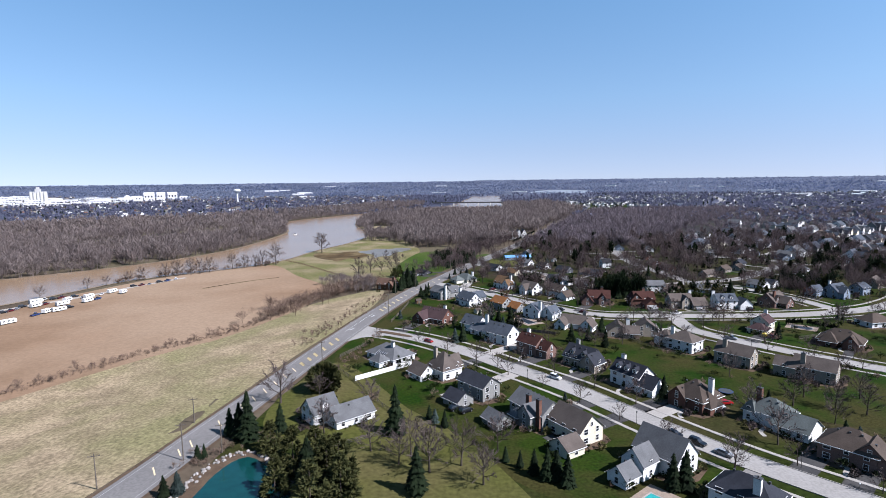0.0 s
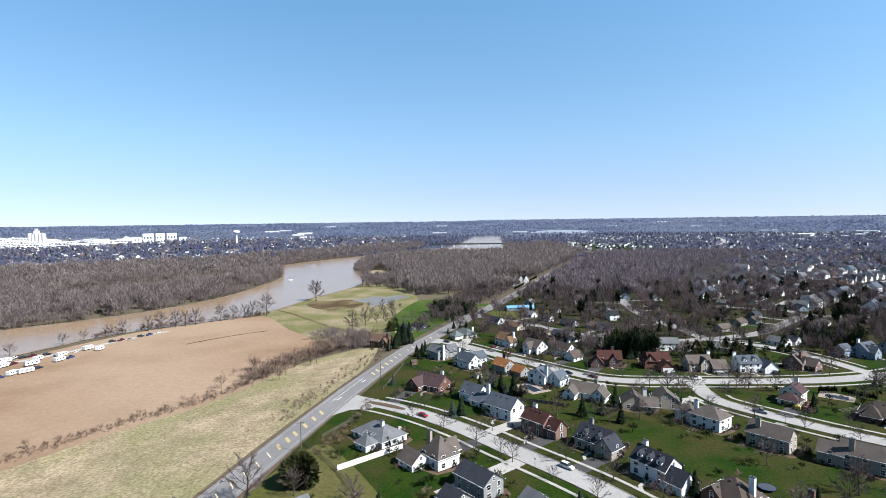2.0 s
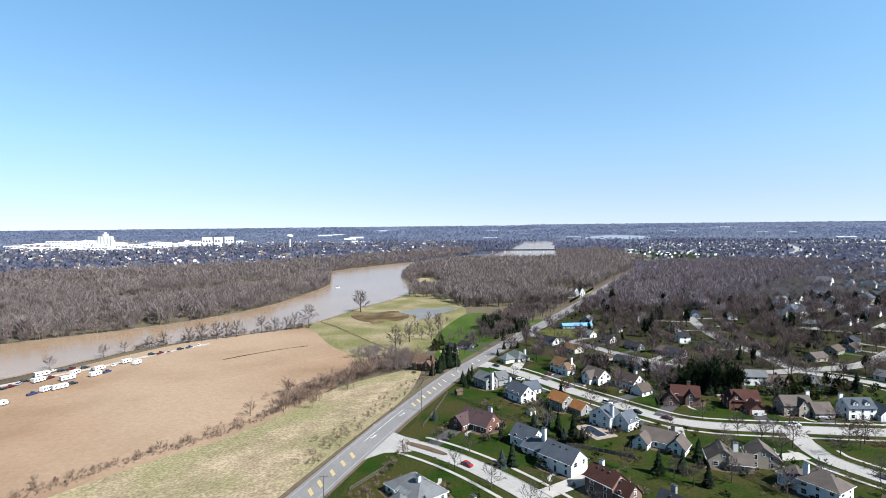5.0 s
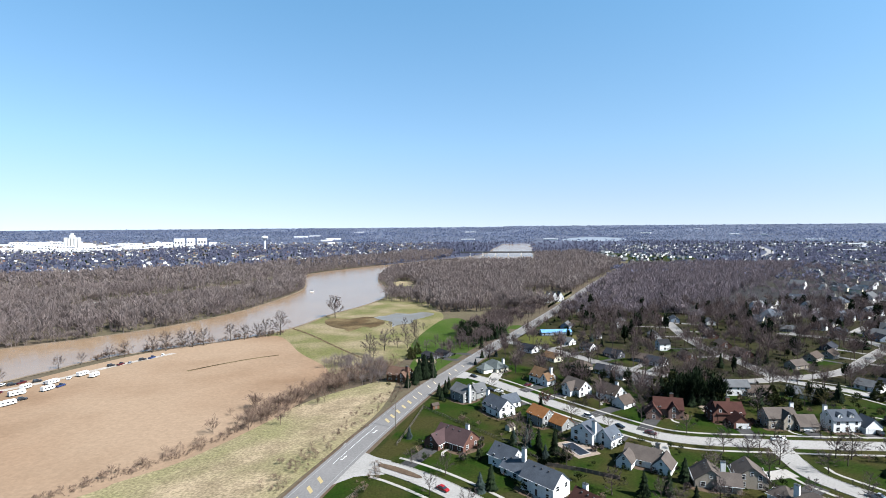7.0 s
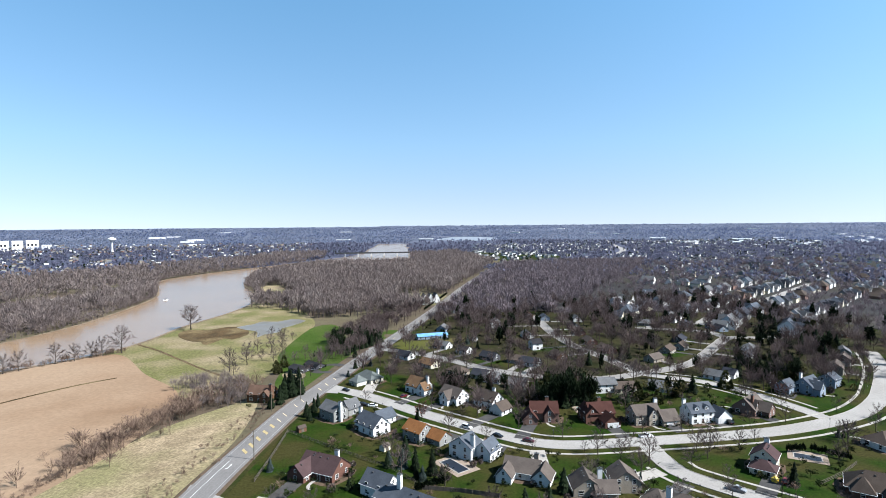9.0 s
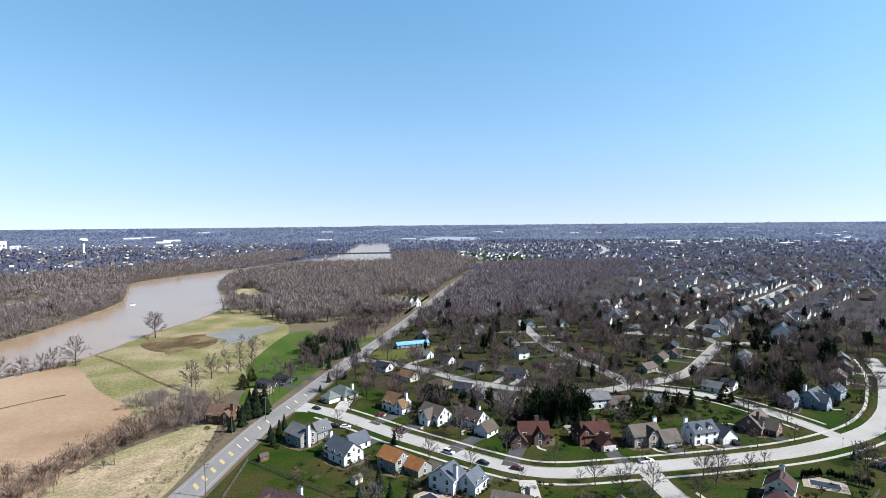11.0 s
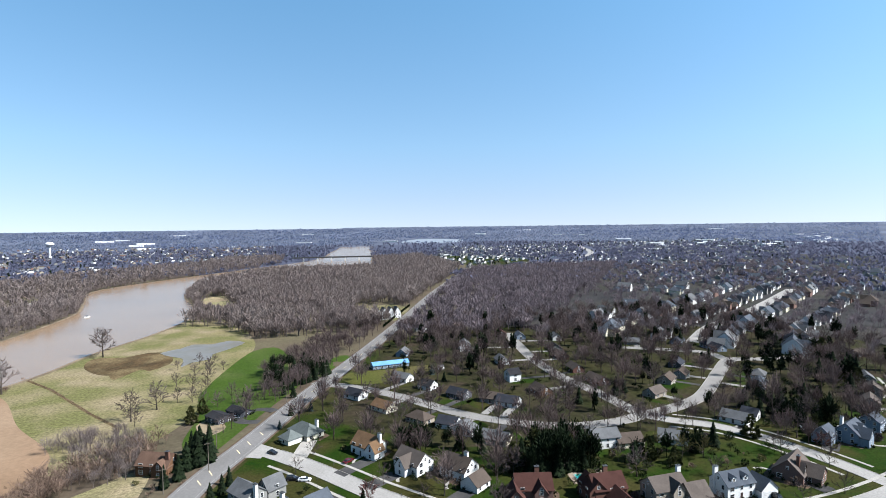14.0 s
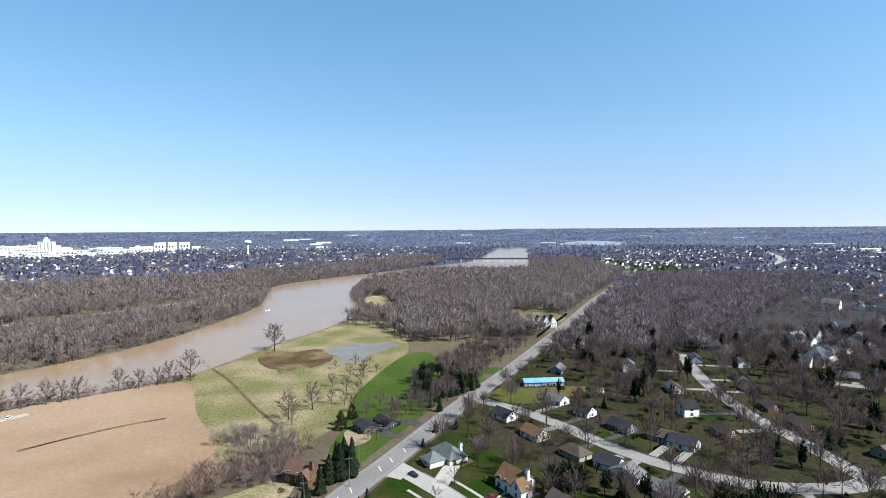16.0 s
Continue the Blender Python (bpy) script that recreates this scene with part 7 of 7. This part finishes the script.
TOWN_WEST = [(x, y) for x, y, _ in scatter(5000, (-2300, -60, 1150, 2800), lambda x, y: math.hypot(x, y) > 1380 and x < far_bank_x(min(y, 2200)) - 230, 0, 1, 75)][::3]
WORKS_LAND = [(-1720, 1960), (-1380, 1960), (-1290, 2180), (-1240, 2560), (-1420, 2660), (-1700, 2620), (-2150, 2560), (-2000, 2150)]
r8 = random.Random(77)
FAR_HALLS = []
for _ in range(16):
    d, a = r8.uniform(2700, 4300), r8.uniform(-0.35, 0.72)
    FAR_HALLS.append((d * math.sin(a), 80 + d * math.cos(a), math.degrees(-a) + r8.uniform(-12, 12), r8.uniform(26, 85), r8.uniform(20, 40), r8.uniform(5, 8)))
FRONT = set()
for x, y, *_ in FAR_HALLS:
    d = math.hypot(x, y)
    for k in range(-1, 9):
        for e in range(-3, 4):
            FRONT.add((round((x - x / d * 16 * k + y / d * 16 * e) / 16), round((y - y / d * 16 * k - x / d * 16 * e) / 16)))
for x, y in TOWN_EAST + TOWN_WEST:
    d = math.hypot(x, y)
    for k in range(1, 3):
        FRONT.add((round((x - x / d * 16 * k) / 16), round((y - y / d * 16 * k) / 16)))
    FRONT.add((round(x / 16), round(y / 16)))


def leaves_view(x, y):
    return (round(x / 16), round(y / 16)) not in FRONT


r9 = random.Random(61)
far = []
for _ in range(34000):
    d = 900 + 3900 * r9.random() ** 0.8
    a = r9.uniform(-0.98, 0.9)
    x, y = d * math.sin(a), 80 + d * math.cos(a)
    if inside(x, y, RIVER_POLY) or (x < far_bank_x(min(y, 2200)) and math.hypot(x, y) < 1330) or (near_bank_x(min(y, 2150)) < x < road_x(min(y, 1230)) and d < 1600):
        continue
    if inside(x, y, FAR_WATER) or 2150 < y < 3200 and 250 + (y - 2150) * 0.1 < x < 700 and r9.random() < 0.6:
        continue
    if 1100 < y < 2000 and min((x - a) ** 2 + (y - b) ** 2 for a, b in HWY) < 24 ** 2 or inside(x, y, FAR_GREEN) and r9.random() < 0.95:
        continue
    if not leaves_view(x, y) or inside(x, y, WORKS_LAND) and r9.random() < 0.9:
        continue
    far.append((x, y, r9.uniform(7, 15)))
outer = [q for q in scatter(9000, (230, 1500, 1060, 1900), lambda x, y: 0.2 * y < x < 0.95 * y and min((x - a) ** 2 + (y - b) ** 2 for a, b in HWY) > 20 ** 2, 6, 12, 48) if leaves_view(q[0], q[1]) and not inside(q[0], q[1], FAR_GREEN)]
# brown twigs coloured blue-grey here: the haze of distance is in the base colour
M_FAR_HAZE = mat("distant_woods", (0.30, 0.305, 0.42), 0.95, (0.185, 0.19, 0.275), 0.02, 0.1, col3=(0.24, 0.245, 0.345), scale3=0.003, thin=0.5)
woods("outer_suburb_trees", outer, M_FAR_HAZE, "leafless trees among the outer suburban houses", 22, 1.5, twig=(0.2, 0.45), wide=0.36)
# a stronger blue haze tint for the trees beyond 2.7 km
M_BLUEWOODS_HAZE = mat("blue_haze_tinted_woods", (0.27, 0.325, 0.50), 0.95, (0.19, 0.235, 0.38), 0.003, 0.02, col3=(0.36, 0.41, 0.55), scale3=0.0012, thin=0.55)
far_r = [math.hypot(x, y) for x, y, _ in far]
for name, lo, hi, m_, lb in (("distant_trees", 0, 2700, M_FAR_HAZE, "distant leafless tree cover tinted for haze"), ("blue_distant_trees", 2700, 3700, M_BLUEWOODS_HAZE, "tree cover far off, tinted blue-grey for haze"), ("skyline_trees", 3700, 9e9, M_BLUEWOODS_HAZE, "tree line on the skyline, tinted blue-grey for haze")):
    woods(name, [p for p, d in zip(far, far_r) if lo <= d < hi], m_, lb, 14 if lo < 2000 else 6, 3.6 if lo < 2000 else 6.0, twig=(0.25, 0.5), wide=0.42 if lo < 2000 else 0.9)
far_firs = [q for q in scatter(2600, (-1700, 1900, 1100, 2500), lambda x, y: (x > 0.24 * y or x < far_bank_x(min(y, 2200)) - 60) and math.hypot(x, y) > 1330 and abs(x) < 0.95 * y, 8, 14, 58) if leaves_view(q[0], q[1])][::2]
woods("distant_firs", far_firs, M_NEEDLE, "dark evergreens scattered through the distant town", 16, 2.6, "evergreens", twig=(0.2, 0.4), wide=0.22, tall=0.45)


# ---- far town ----
def far_houses(name, spots, wall_mat, roof_mat, label):
    """Many small far houses as one mesh: walls and gabled roofs."""
    v, f, mi = [], [], []
    r = random.Random(len(spots))
    for x, y in spots:
        L, W, h, rise = r.uniform(7, 12), r.uniform(6, 9), r.uniform(2.8, 5.0), r.uniform(2.2, 3.6)
        m = pose(x, y, float(ground_z(x, y)), 0, 0, r.choice((20, 35, 110, 125, 65)) + r.uniform(-8, 8))
        k = len(v)
        for sx_ in (-1, 1):
            v += [tuple(m @ Vector(p)) for p in ((sx_ * L / 2, -W / 2, 0), (sx_ * L / 2, W / 2, 0), (sx_ * L / 2, W / 2, h), (sx_ * L / 2, 0, h + rise), (sx_ * L / 2, -W / 2, h))]
        f += [tuple(k + i for i in q) for q in ((0, 4, 3, 2, 1), (5, 6, 7, 8, 9), (0, 5, 9, 4), (1, 2, 7, 6), (4, 9, 8, 3), (3, 8, 7, 2))]
        mi += [0, 0, 0, 0, 1, 1]
    me = mesh_of(name, v, f, [wall_mat, roof_mat])
    me.polygons.foreach_set("material_index", mi)
    return tagged(new(name, me), label, "houses", kind="stuff")


# the newer estate in the middle distance: a few kinds, copied
EST = []
rng.seed(71)
for wall, roof, L, two in (("white", "grey", 13, 1), ("cream", "bluegrey", 14, 1), ("white", "bluegrey", 12, 1), ("pinkbrick", "brown", 14, 1), ("white", "grey", 12, 1), ("grey", "slate", 13, 1)):
    h_ = house(420, 600, 0, wall.replace("pinkbrick", "brick") + " two-storey estate house with " + roof + " roof", wall, roof,
               [(0, 0, L, 9, 5.2 if two else 3.0, 3.4, "h" if L == 14 else "x"), (L / 2 + 1.5, -3.5, 7, 8, 3.0, 2.6, "y"), (-L / 4, -3.2, 5, 6, 5.0, 2.8, "y")], vents=0, windows=False, gutters=False, group="estate houses")
    for u in (-4.2, 0.0, 4.2):
        part("window", Geo().box(u - 0.7, u + 0.7, -4.56, -4.5, 3.6 if two else 0.9, 5.0 if two else 2.2), M_GLASS, h_)
    part("garage_door", Geo().box(L / 2 - 1.0, L / 2 + 4.0, -7.58, -7.5, 0.0, 2.2), M_TRIM, h_)
    EST.append(h_)
EST_SPOTS = []
far_line = lines["street_far"]
for s in (-1, 1):
    for dist in (24, 62):
        for i, (x, y) in enumerate(offset_line(far_line, s * dist)[::5]):
            a = far_line[min(i * 5, len(far_line) - 2)]
            b = far_line[min(i * 5 + 1, len(far_line) - 1)]
            t = math.degrees(math.atan2(b[1] - a[1], b[0] - a[0]))
            EST_SPOTS.append((x + rng.uniform(-3, 3), y + rng.uniform(-3, 3), t + (0 if s < 0 else 180) + (180 if dist > 40 else 0)))
for _ in range(900):
    x, y = rng.uniform(250, 1150), rng.uniform(430, 1180)
    if x > 150 + (y - 430) * 0.72 and x > 0.32 * y and all((x - a) ** 2 + (y - b) ** 2 > 24 ** 2 for a, b, _ in EST_SPOTS) and clear(x, y, 20, 16) and len(EST_SPOTS) < 136:
        EST_SPOTS.append((x, y, rng.choice((38, 128, 218, 308)) + rng.uniform(-10, 10)))
for i, (x, y, t) in enumerate(EST_SPOTS):
    m = pose(x, y, float(ground_z(x, y)), 0, 0, t)
    if i < len(EST):
        EST[i].matrix_basis = m
    else:
        big = rng.uniform(1.05, 1.4)
        copy_thing(EST[rng.randrange(len(EST))], m).scale = (big, big * rng.uniform(0.9, 1.1), big)
spots = [(x, y) for x, y, _ in scatter(900, (400, 1000, 560, 1120), lambda x, y: x > 170 + (y - 430) * 0.72 and clear(x, y, 12, 14) and all((x - a) ** 2 + (y - b) ** 2 > 20 ** 2 for a, b, _ in EST_SPOTS), 0, 1, 78)][:200] + TOWN_EAST
far_houses("eastern_suburb", spots[::2], M_WALL["white"], M_ROOF["slate"], "distant white suburban houses among bare trees")
far_houses("eastern_suburb", spots[1::2], M_WALL["grey"], M_ROOF["grey"], "distant pale suburban houses among bare trees")
for k_, (wall_, roof_, tone_) in enumerate((("white", "slate", "white"), ("grey", "brown", "grey"), ("tan", "slate", "tan"), ("pinkbrick", "grey", "brick"))):
    far_houses("river_town", TOWN_WEST[k_::4], M_WALL[wall_], M_ROOF[roof_], "distant " + tone_ + " houses of a town across the river")

# works and grain silos on the far side
M_WHITE_METAL = plain_mat("white_metal", (0.82, 0.82, 0.82), 0.45)
M_SILO = mat("silo_concrete", (0.62, 0.62, 0.60), 0.8, (0.52, 0.52, 0.5), 0.05, 0.5)
elev = thing("grain_elevator", -1650, 2240, float(ground_z(-1650, 2240)), 20, "tall pale concrete grain elevator with a head house", "silo")
for i in range(5):
    part("silo", Geo().tube(6, 6, 0, 44, 14), M_SILO, elev, "", pose(-24 + 12 * i, 0, 0))
    part("silo", Geo().tube(6, 6, 0, 44, 14), M_SILO, elev, "", pose(-24 + 12 * i, 11, 0))
part("head_house", Geo().box(-9, 9, -3, 14, 44, 58).box(-5, 5, 1, 10, 58, 66), M_SILO, elev)
part("conveyor_gallery", Geo().box(-29, 29, 2, 9, 44, 48), M_SILO, elev)


def works_hall(x, y, ang, L, W, h, label="long white industrial hall with a low roof", glazed=True):
    ob = thing("industrial_hall", x, y, float(ground_z(x, y)), ang, label, "industrial building", "works halls")
    part("wall", Geo().box(-L / 2, L / 2, -W / 2, W / 2, 0, h), M_WHITE_METAL, ob)
    part("roof", roof_geo("x", L, W, h, h * 0.12, 0.6, 0.5), M_WHITE_METAL, ob)
    band = Geo()
    for i in range(int(L / 12)):
        band.box(-L / 2 + 4 + i * 12, -L / 2 + 10 + i * 12, -W / 2 - 0.15, -W / 2, h * 0.45, h * 0.7)
    if glazed:
        part("window_band", band, M_GLASS, ob)
    return ob


sheet("works_yard", WORKS_LAND, 0.3, M_ROAD, "pale concrete yards between the works halls", "yard", 60.0)
halls = []
for _ in range(600):
    x, y = rng.uniform(-2100, -1260), rng.uniform(1980, 2620)
    if inside(x, y, WORKS_LAND) and all((x - a) ** 2 + (y - b) ** 2 > 68 ** 2 for a, b in halls) and len(halls) < 44:
        halls.append((x, y))
        works_hall(x, y, 20 + rng.uniform(-6, 6), rng.uniform(40, 95), rng.uniform(22, 40), rng.uniform(6, 13))
for i in range(5):
    works_hall(-1330 + 32 * i, 2390 + 40 * i, 25, rng.uniform(26, 44), 26, rng.uniform(14, 34), "white industrial tower block of a works")
tankish = thing("storage_dome", -1390, 2420, float(ground_z(-1390, 2420)), 0, "white domed storage tank", "tank")
part("dome", Geo().tube(22, 18, 0, 14, 20).tube(18, 9, 14, 22, 20).tube(9, 1, 22, 26, 20), M_WHITE_METAL, tankish)
for i in range(24):
    works_hall(1150 + 62 * i + rng.uniform(-60, 60), 1750 + 18 * i + rng.uniform(-150, 350), rng.choice((-30, 60, 10)) + rng.uniform(-8, 8), rng.uniform(22, 70), rng.uniform(18, 34), rng.uniform(5, 9))

for hall in FAR_HALLS:
    works_hall(*hall, "far pale warehouse with a low roof", False)

wt = thing("water_tower", -832, 2227, float(ground_z(-832, 2227)), 0, "white water tower with a wide bulb on a single stem", "water tower")
part("stem", Geo().tube(5, 3.2, 0, 8, 12).tube(3.2, 3.2, 8, 36, 12).tube(3.2, 6, 36, 40, 12), M_WHITE_METAL, wt)
part("tank", Geo().tube(6, 13, 40, 45, 20).tube(13, 13.5, 45, 49, 20).tube(13.5, 9, 49, 53, 20).tube(9, 1, 53, 55, 20), M_WHITE_METAL, wt)

br = thing("river_bridge", 92, 1700, 0, -3, "long low girder bridge across the river on piers", "bridge")
part("deck", Geo().box(-125, 125, -5, 5, 2.6, 5.0), M_METAL, br)
for s in (-1, 1):
    part("railing", Geo().box(-125, 125, s * 5 - 0.2, s * 5 + 0.2, 5.0, 6.3), M_METAL, br)
for i in range(6):
    part("pier", Geo().box(-1.8, 1.8, -5, 5, -7, 3.5), M_SILO, br, "", pose(-95 + 38 * i, 0, 0))

white_row = thing("white_row_house", 91, 681, float(ground_z(91, 681)), 8, "bright white house with a row of steep gables", "house")
for i in range(4):
    part("gable", wall_geo("y", 6.5, 10, 6.5, 5.5), M_WALL["white"], white_row, "", pose(-9.8 + 6.6 * i, 0, 0))
    part("roof", roof_geo("y", 6.5, 10, 6.5, 5.5, 0.3, 0.2), M_ROOF["grey"], white_row, "", pose(-9.8 + 6.6 * i, 0, 0))
    for u in (-1.4, 1.4):
        for zc in (1.7, 4.6):
            window(white_row, pose(-9.8 + 6.6 * i + u, -5, zc), 1.0, 1.45)


# ---- vehicles ----
M_TYRE = plain_mat("tyre_rubber", (0.02, 0.02, 0.02), 0.8)
M_RIM = plain_mat("wheel_rim", (0.45, 0.45, 0.46), 0.35, 0.8)
M_LIGHT = plain_mat("lamp_glass", (0.6, 0.6, 0.58), 0.2)
M_TAIL = plain_mat("tail_lamp", (0.35, 0.01, 0.01), 0.3)
PAINT = {"white": (0.80, 0.80, 0.79), "black": (0.012, 0.013, 0.016), "silver": (0.42, 0.43, 0.45), "red": (0.45, 0.015, 0.015), "maroon": (0.13, 0.01, 0.015), "blue": (0.03, 0.06, 0.2)}
M_PAINT = {k: mat("car_paint_" + k, v, 0.25, tuple(c * 0.95 for c in v), 1.0, 8.0, spec=0.5) for k, v in PAINT.items()}
PROTO = {}


def loft(sections):
    """A body from cross-sections along x: (x, half width at the bottom, half width at the top, low, high)."""
    g = Geo()
    for x, wb, wt, z0, z1 in sections:
        g.v += [(x, -wb, z0), (x, wb, z0), (x, wb, z0 + (z1 - z0) * 0.6), (x, wt, z1), (x, -wt, z1), (x, -wb, z0 + (z1 - z0) * 0.6)]
    n = 6
    for i in range(len(sections) - 1):
        for j in range(n):
            g.f.append((i * n + j, i * n + (j + 1) % n, (i + 1) * n + (j + 1) % n, (i + 1) * n + j))
    g.f += [tuple(range(n))[::-1], tuple(range((len(sections) - 1) * n, len(sections) * n))]
    return g


def car(kind, colour, x, y, ang, group="parked cars"):
    key = (kind, colour)
    z = float(ground_z(x, y)) + 0.17
    if key in PROTO:
        return copy_thing(PROTO[key], pose(x, y, z, 0, 0, ang))
    names = {"sedan": "four-door saloon car", "suv": "tall sport-utility car", "pickup": "pickup truck with an open bed"}
    ob = thing("pickup_truck" if kind == "pickup" else "car", x, y, z, ang, colour + " " + names[kind] + " parked at the roadside", "car", group)
    L, W, H = {"sedan": (4.7, 0.9, 1.45), "suv": (4.8, 0.95, 1.75), "pickup": (5.7, 0.98, 1.85)}[kind]
    a = L / 2
    low = 0.55 * H if kind != "sedan" else 0.6 * H
    part("body", loft([(-a, W * 0.85, W * 0.8, 0.35, low * 0.92), (-a + 0.3, W, W * 0.94, 0.25, low), (a - 0.9, W, W * 0.94, 0.25, low), (a - 0.2, W * 0.92, W * 0.84, 0.28, low * 0.9), (a, W * 0.8, W * 0.7, 0.35, low * 0.75)]), M_PAINT[colour], ob)
    c0, c1 = {"sedan": (-a + 0.7, a - 1.2), "suv": (-a + 0.12, a - 1.3), "pickup": (-0.5, a - 1.5)}[kind]
    part("window_band", loft([(c0, W * 0.88, W * 0.8, low - 0.02, low + 0.05), (c0 + 0.35, W * 0.88, W * 0.72, low - 0.02, H - 0.06), (c1 - 0.75, W * 0.88, W * 0.72, low - 0.02, H - 0.06), (c1, W * 0.88, W * 0.8, low - 0.02, low + 0.05)]), M_GLASS, ob)
    part("roof", loft([(c0 + 0.3, W * 0.7, W * 0.62, H - 0.08, H - 0.04), (c0 + 0.6, W * 0.73, W * 0.66, H - 0.08, H), (c1 - 1.0, W * 0.73, W * 0.66, H - 0.08, H), (c1 - 0.7, W * 0.7, W * 0.62, H - 0.08, H - 0.04)]), M_PAINT[colour], ob)
    if kind == "pickup":
        part("bed_floor", Geo().box(-a + 0.15, -0.6, -W * 0.85, W * 0.85, low + 0.005, low + 0.02), M_TYRE, ob)
    for sx_ in (-1, 1):
        for sy_ in (-1, 1):
            m = pose(sx_ * (a - 0.85), sy_ * (W - 0.1), 0.33, 90, 0, 0)
            wheel = part("wheel", Geo().tube(0.33, 0.33, -0.11, 0.11, 14), M_TYRE, ob, "", m)
            part("rim", Geo().tube(0.2, 0.2, -0.125, 0.125, 10), M_RIM, wheel)
    for sy_ in (-1, 1):
        part("headlight", Geo().box(a - 0.16, a - 0.02, sy_ * W * 0.62 - 0.16, sy_ * W * 0.62 + 0.16, low * 0.62, low * 0.78), M_LIGHT, ob)
        part("tail_light", Geo().box(-a - 0.01, -a + 0.06, sy_ * W * 0.7 - 0.12, sy_ * W * 0.7 + 0.12, low * 0.6, low * 0.85), M_TAIL, ob)
    PROTO[key] = ob
    return ob


def street_angle(x, y, names=("street_a", "street_loop", "street_b")):
    best = (1e9, 0)
    for n in names:
        for p, q in zip(lines[n], lines[n][1:]):
            d = (p[0] - x) ** 2 + (p[1] - y) ** 2
            if d < best[0]:
                best = (d, math.degrees(math.atan2(q[1] - p[1], q[0] - p[0])))
    return best[1]


for x, y, k, c, turn in ((40.4, 191.3, "suv", "white", 0), (68.6, 140.8, "suv", "black", 0), (64.6, 146.2, "sedan", "black", 0), (72.8, 134.8, "sedan", "silver", 0), (3.4, 165.1, "suv", "black", 90),
                         (6.6, 163.2, "suv", "black", 90), (85.6, 163.7, "suv", "white", 60), (89.7, 167.1, "sedan", "red", 60), (103.2, 145.6, "sedan", "maroon", 90), (-7.0, 238.6, "sedan", "red", 0),
                         (118, 298, "suv", "white", 90), (64.8, 296.2, "sedan", "black", 0), (75.5, 289, "sedan", "maroon", 0), (140.5, 295.5, "sedan", "silver", 90), (123.7, 284.2, "pickup", "white", 0),
                         (128.7, 238, "pickup", "silver", 0), (54.5, 308, "suv", "white", 0), (3.4, 371.5, "sedan", "black", 0), (12, 345.7, "suv", "black", 40), (16.2, 344, "sedan", "white", 40),
                         (32.4, 355.6, "sedan", "maroon", 90), (12, 257, "sedan", "white", 30), (167, 291.5, "suv", "black", 90), (-12.6, 429.5, "suv", "white", 30), (-17.4, 423.3, "sedan", "silver", 30),
                         (148.5, 240, "sedan", "red", 90)):
    car(k, c, x, y, street_angle(x, y) + turn)
for i, (x, y) in enumerate([(-271.3, 329.0), (-270.3, 333.4), (-270.2, 339.1), (-271.2, 344.9), (-246.2, 322.1), (-273.3, 367.8), (-267.7, 368.1), (-265.4, 372.4), (-257.7, 368.7), (-258.2, 375.6), (-237.0, 367.1),
                            (-243.4, 382.2), (-237.6, 412.6), (-233.5, 416.3), (-229.4, 420.0), (-226.3, 429.3), (-223.0, 435.1), (-219.9, 443.0), (-239.0, 342.1), (-262, 352), (-250, 372)]):
    car(("suv", "pickup", "sedan")[i % 3], ("black", "maroon", "silver", "black", "blue", "white")[i % 6], x, y, 55 + 25 * (i % 3), "vehicles by the field")


def trailer(x, y, ang, L):
    z = float(ground_z(x, y)) + 0.2
    ob = thing("camper_trailer", x, y, z, ang, "long white camper trailer parked by the field", "camper trailer", "campers by the field")
    part("body", Geo().add([(u, v, w) for v in (-1.25, 1.25) for u, w in ((-L / 2, 0.55), (L / 2, 0.55), (L / 2 + 0.4, 1.4), (L / 2, 2.6), (-L / 2, 2.7))], [(0, 1, 2, 3, 4), (9, 8, 7, 6, 5), (0, 5, 6, 1), (1, 6, 7, 2), (2, 7, 8, 3), (3, 8, 9, 4), (4, 9, 5, 0)]), M_VINYL, ob)
    for u in (-L * 0.3, 0.0, L * 0.3):
        part("window", Geo().box(u - 0.5, u + 0.5, -1.29, -1.25, 1.45, 2.1), M_GLASS, ob)
    for u in (-0.5, 0.5):
        for s in (-1, 1):
            part("wheel", Geo().tube(0.36, 0.36, -0.1, 0.1, 12), M_TYRE, ob, "", pose(u, s * 1.1, 0.36, 90, 0, 0))
    part("drawbar", Geo().box(L / 2, L / 2 + 1.4, -0.08, 0.08, 0.5, 0.62), M_METAL, ob)


for i, (x, y) in enumerate([(-271.8, 357.2), (-240.5, 389.8), (-231.1, 387.3), (-239.6, 333.1), (-238.6, 359.2), (-244.0, 328.5), (-247.6, 302.9), (-263, 345), (-254, 362), (-249, 350), (-246, 372)]):
    trailer(x, y, 62 + 12 * (i % 3), 7.6 - 1.1 * (i % 3))
boat = thing("motor_boat", -221.6, 817, float(ground_z(-221.6, 817)) + 0.3, 40, "small white motor boat on the river", "boat")
part("hull", loft([(-3, 0.9, 1.1, -0.1, 0.9), (1.5, 0.9, 1.15, -0.1, 1.0), (3.2, 0.2, 0.3, 0.3, 1.2)]), M_VINYL, boat)
part("cabin", Geo().box(-1.2, 0.8, -0.7, 0.7, 0.9, 2.0), M_GLASS, boat)
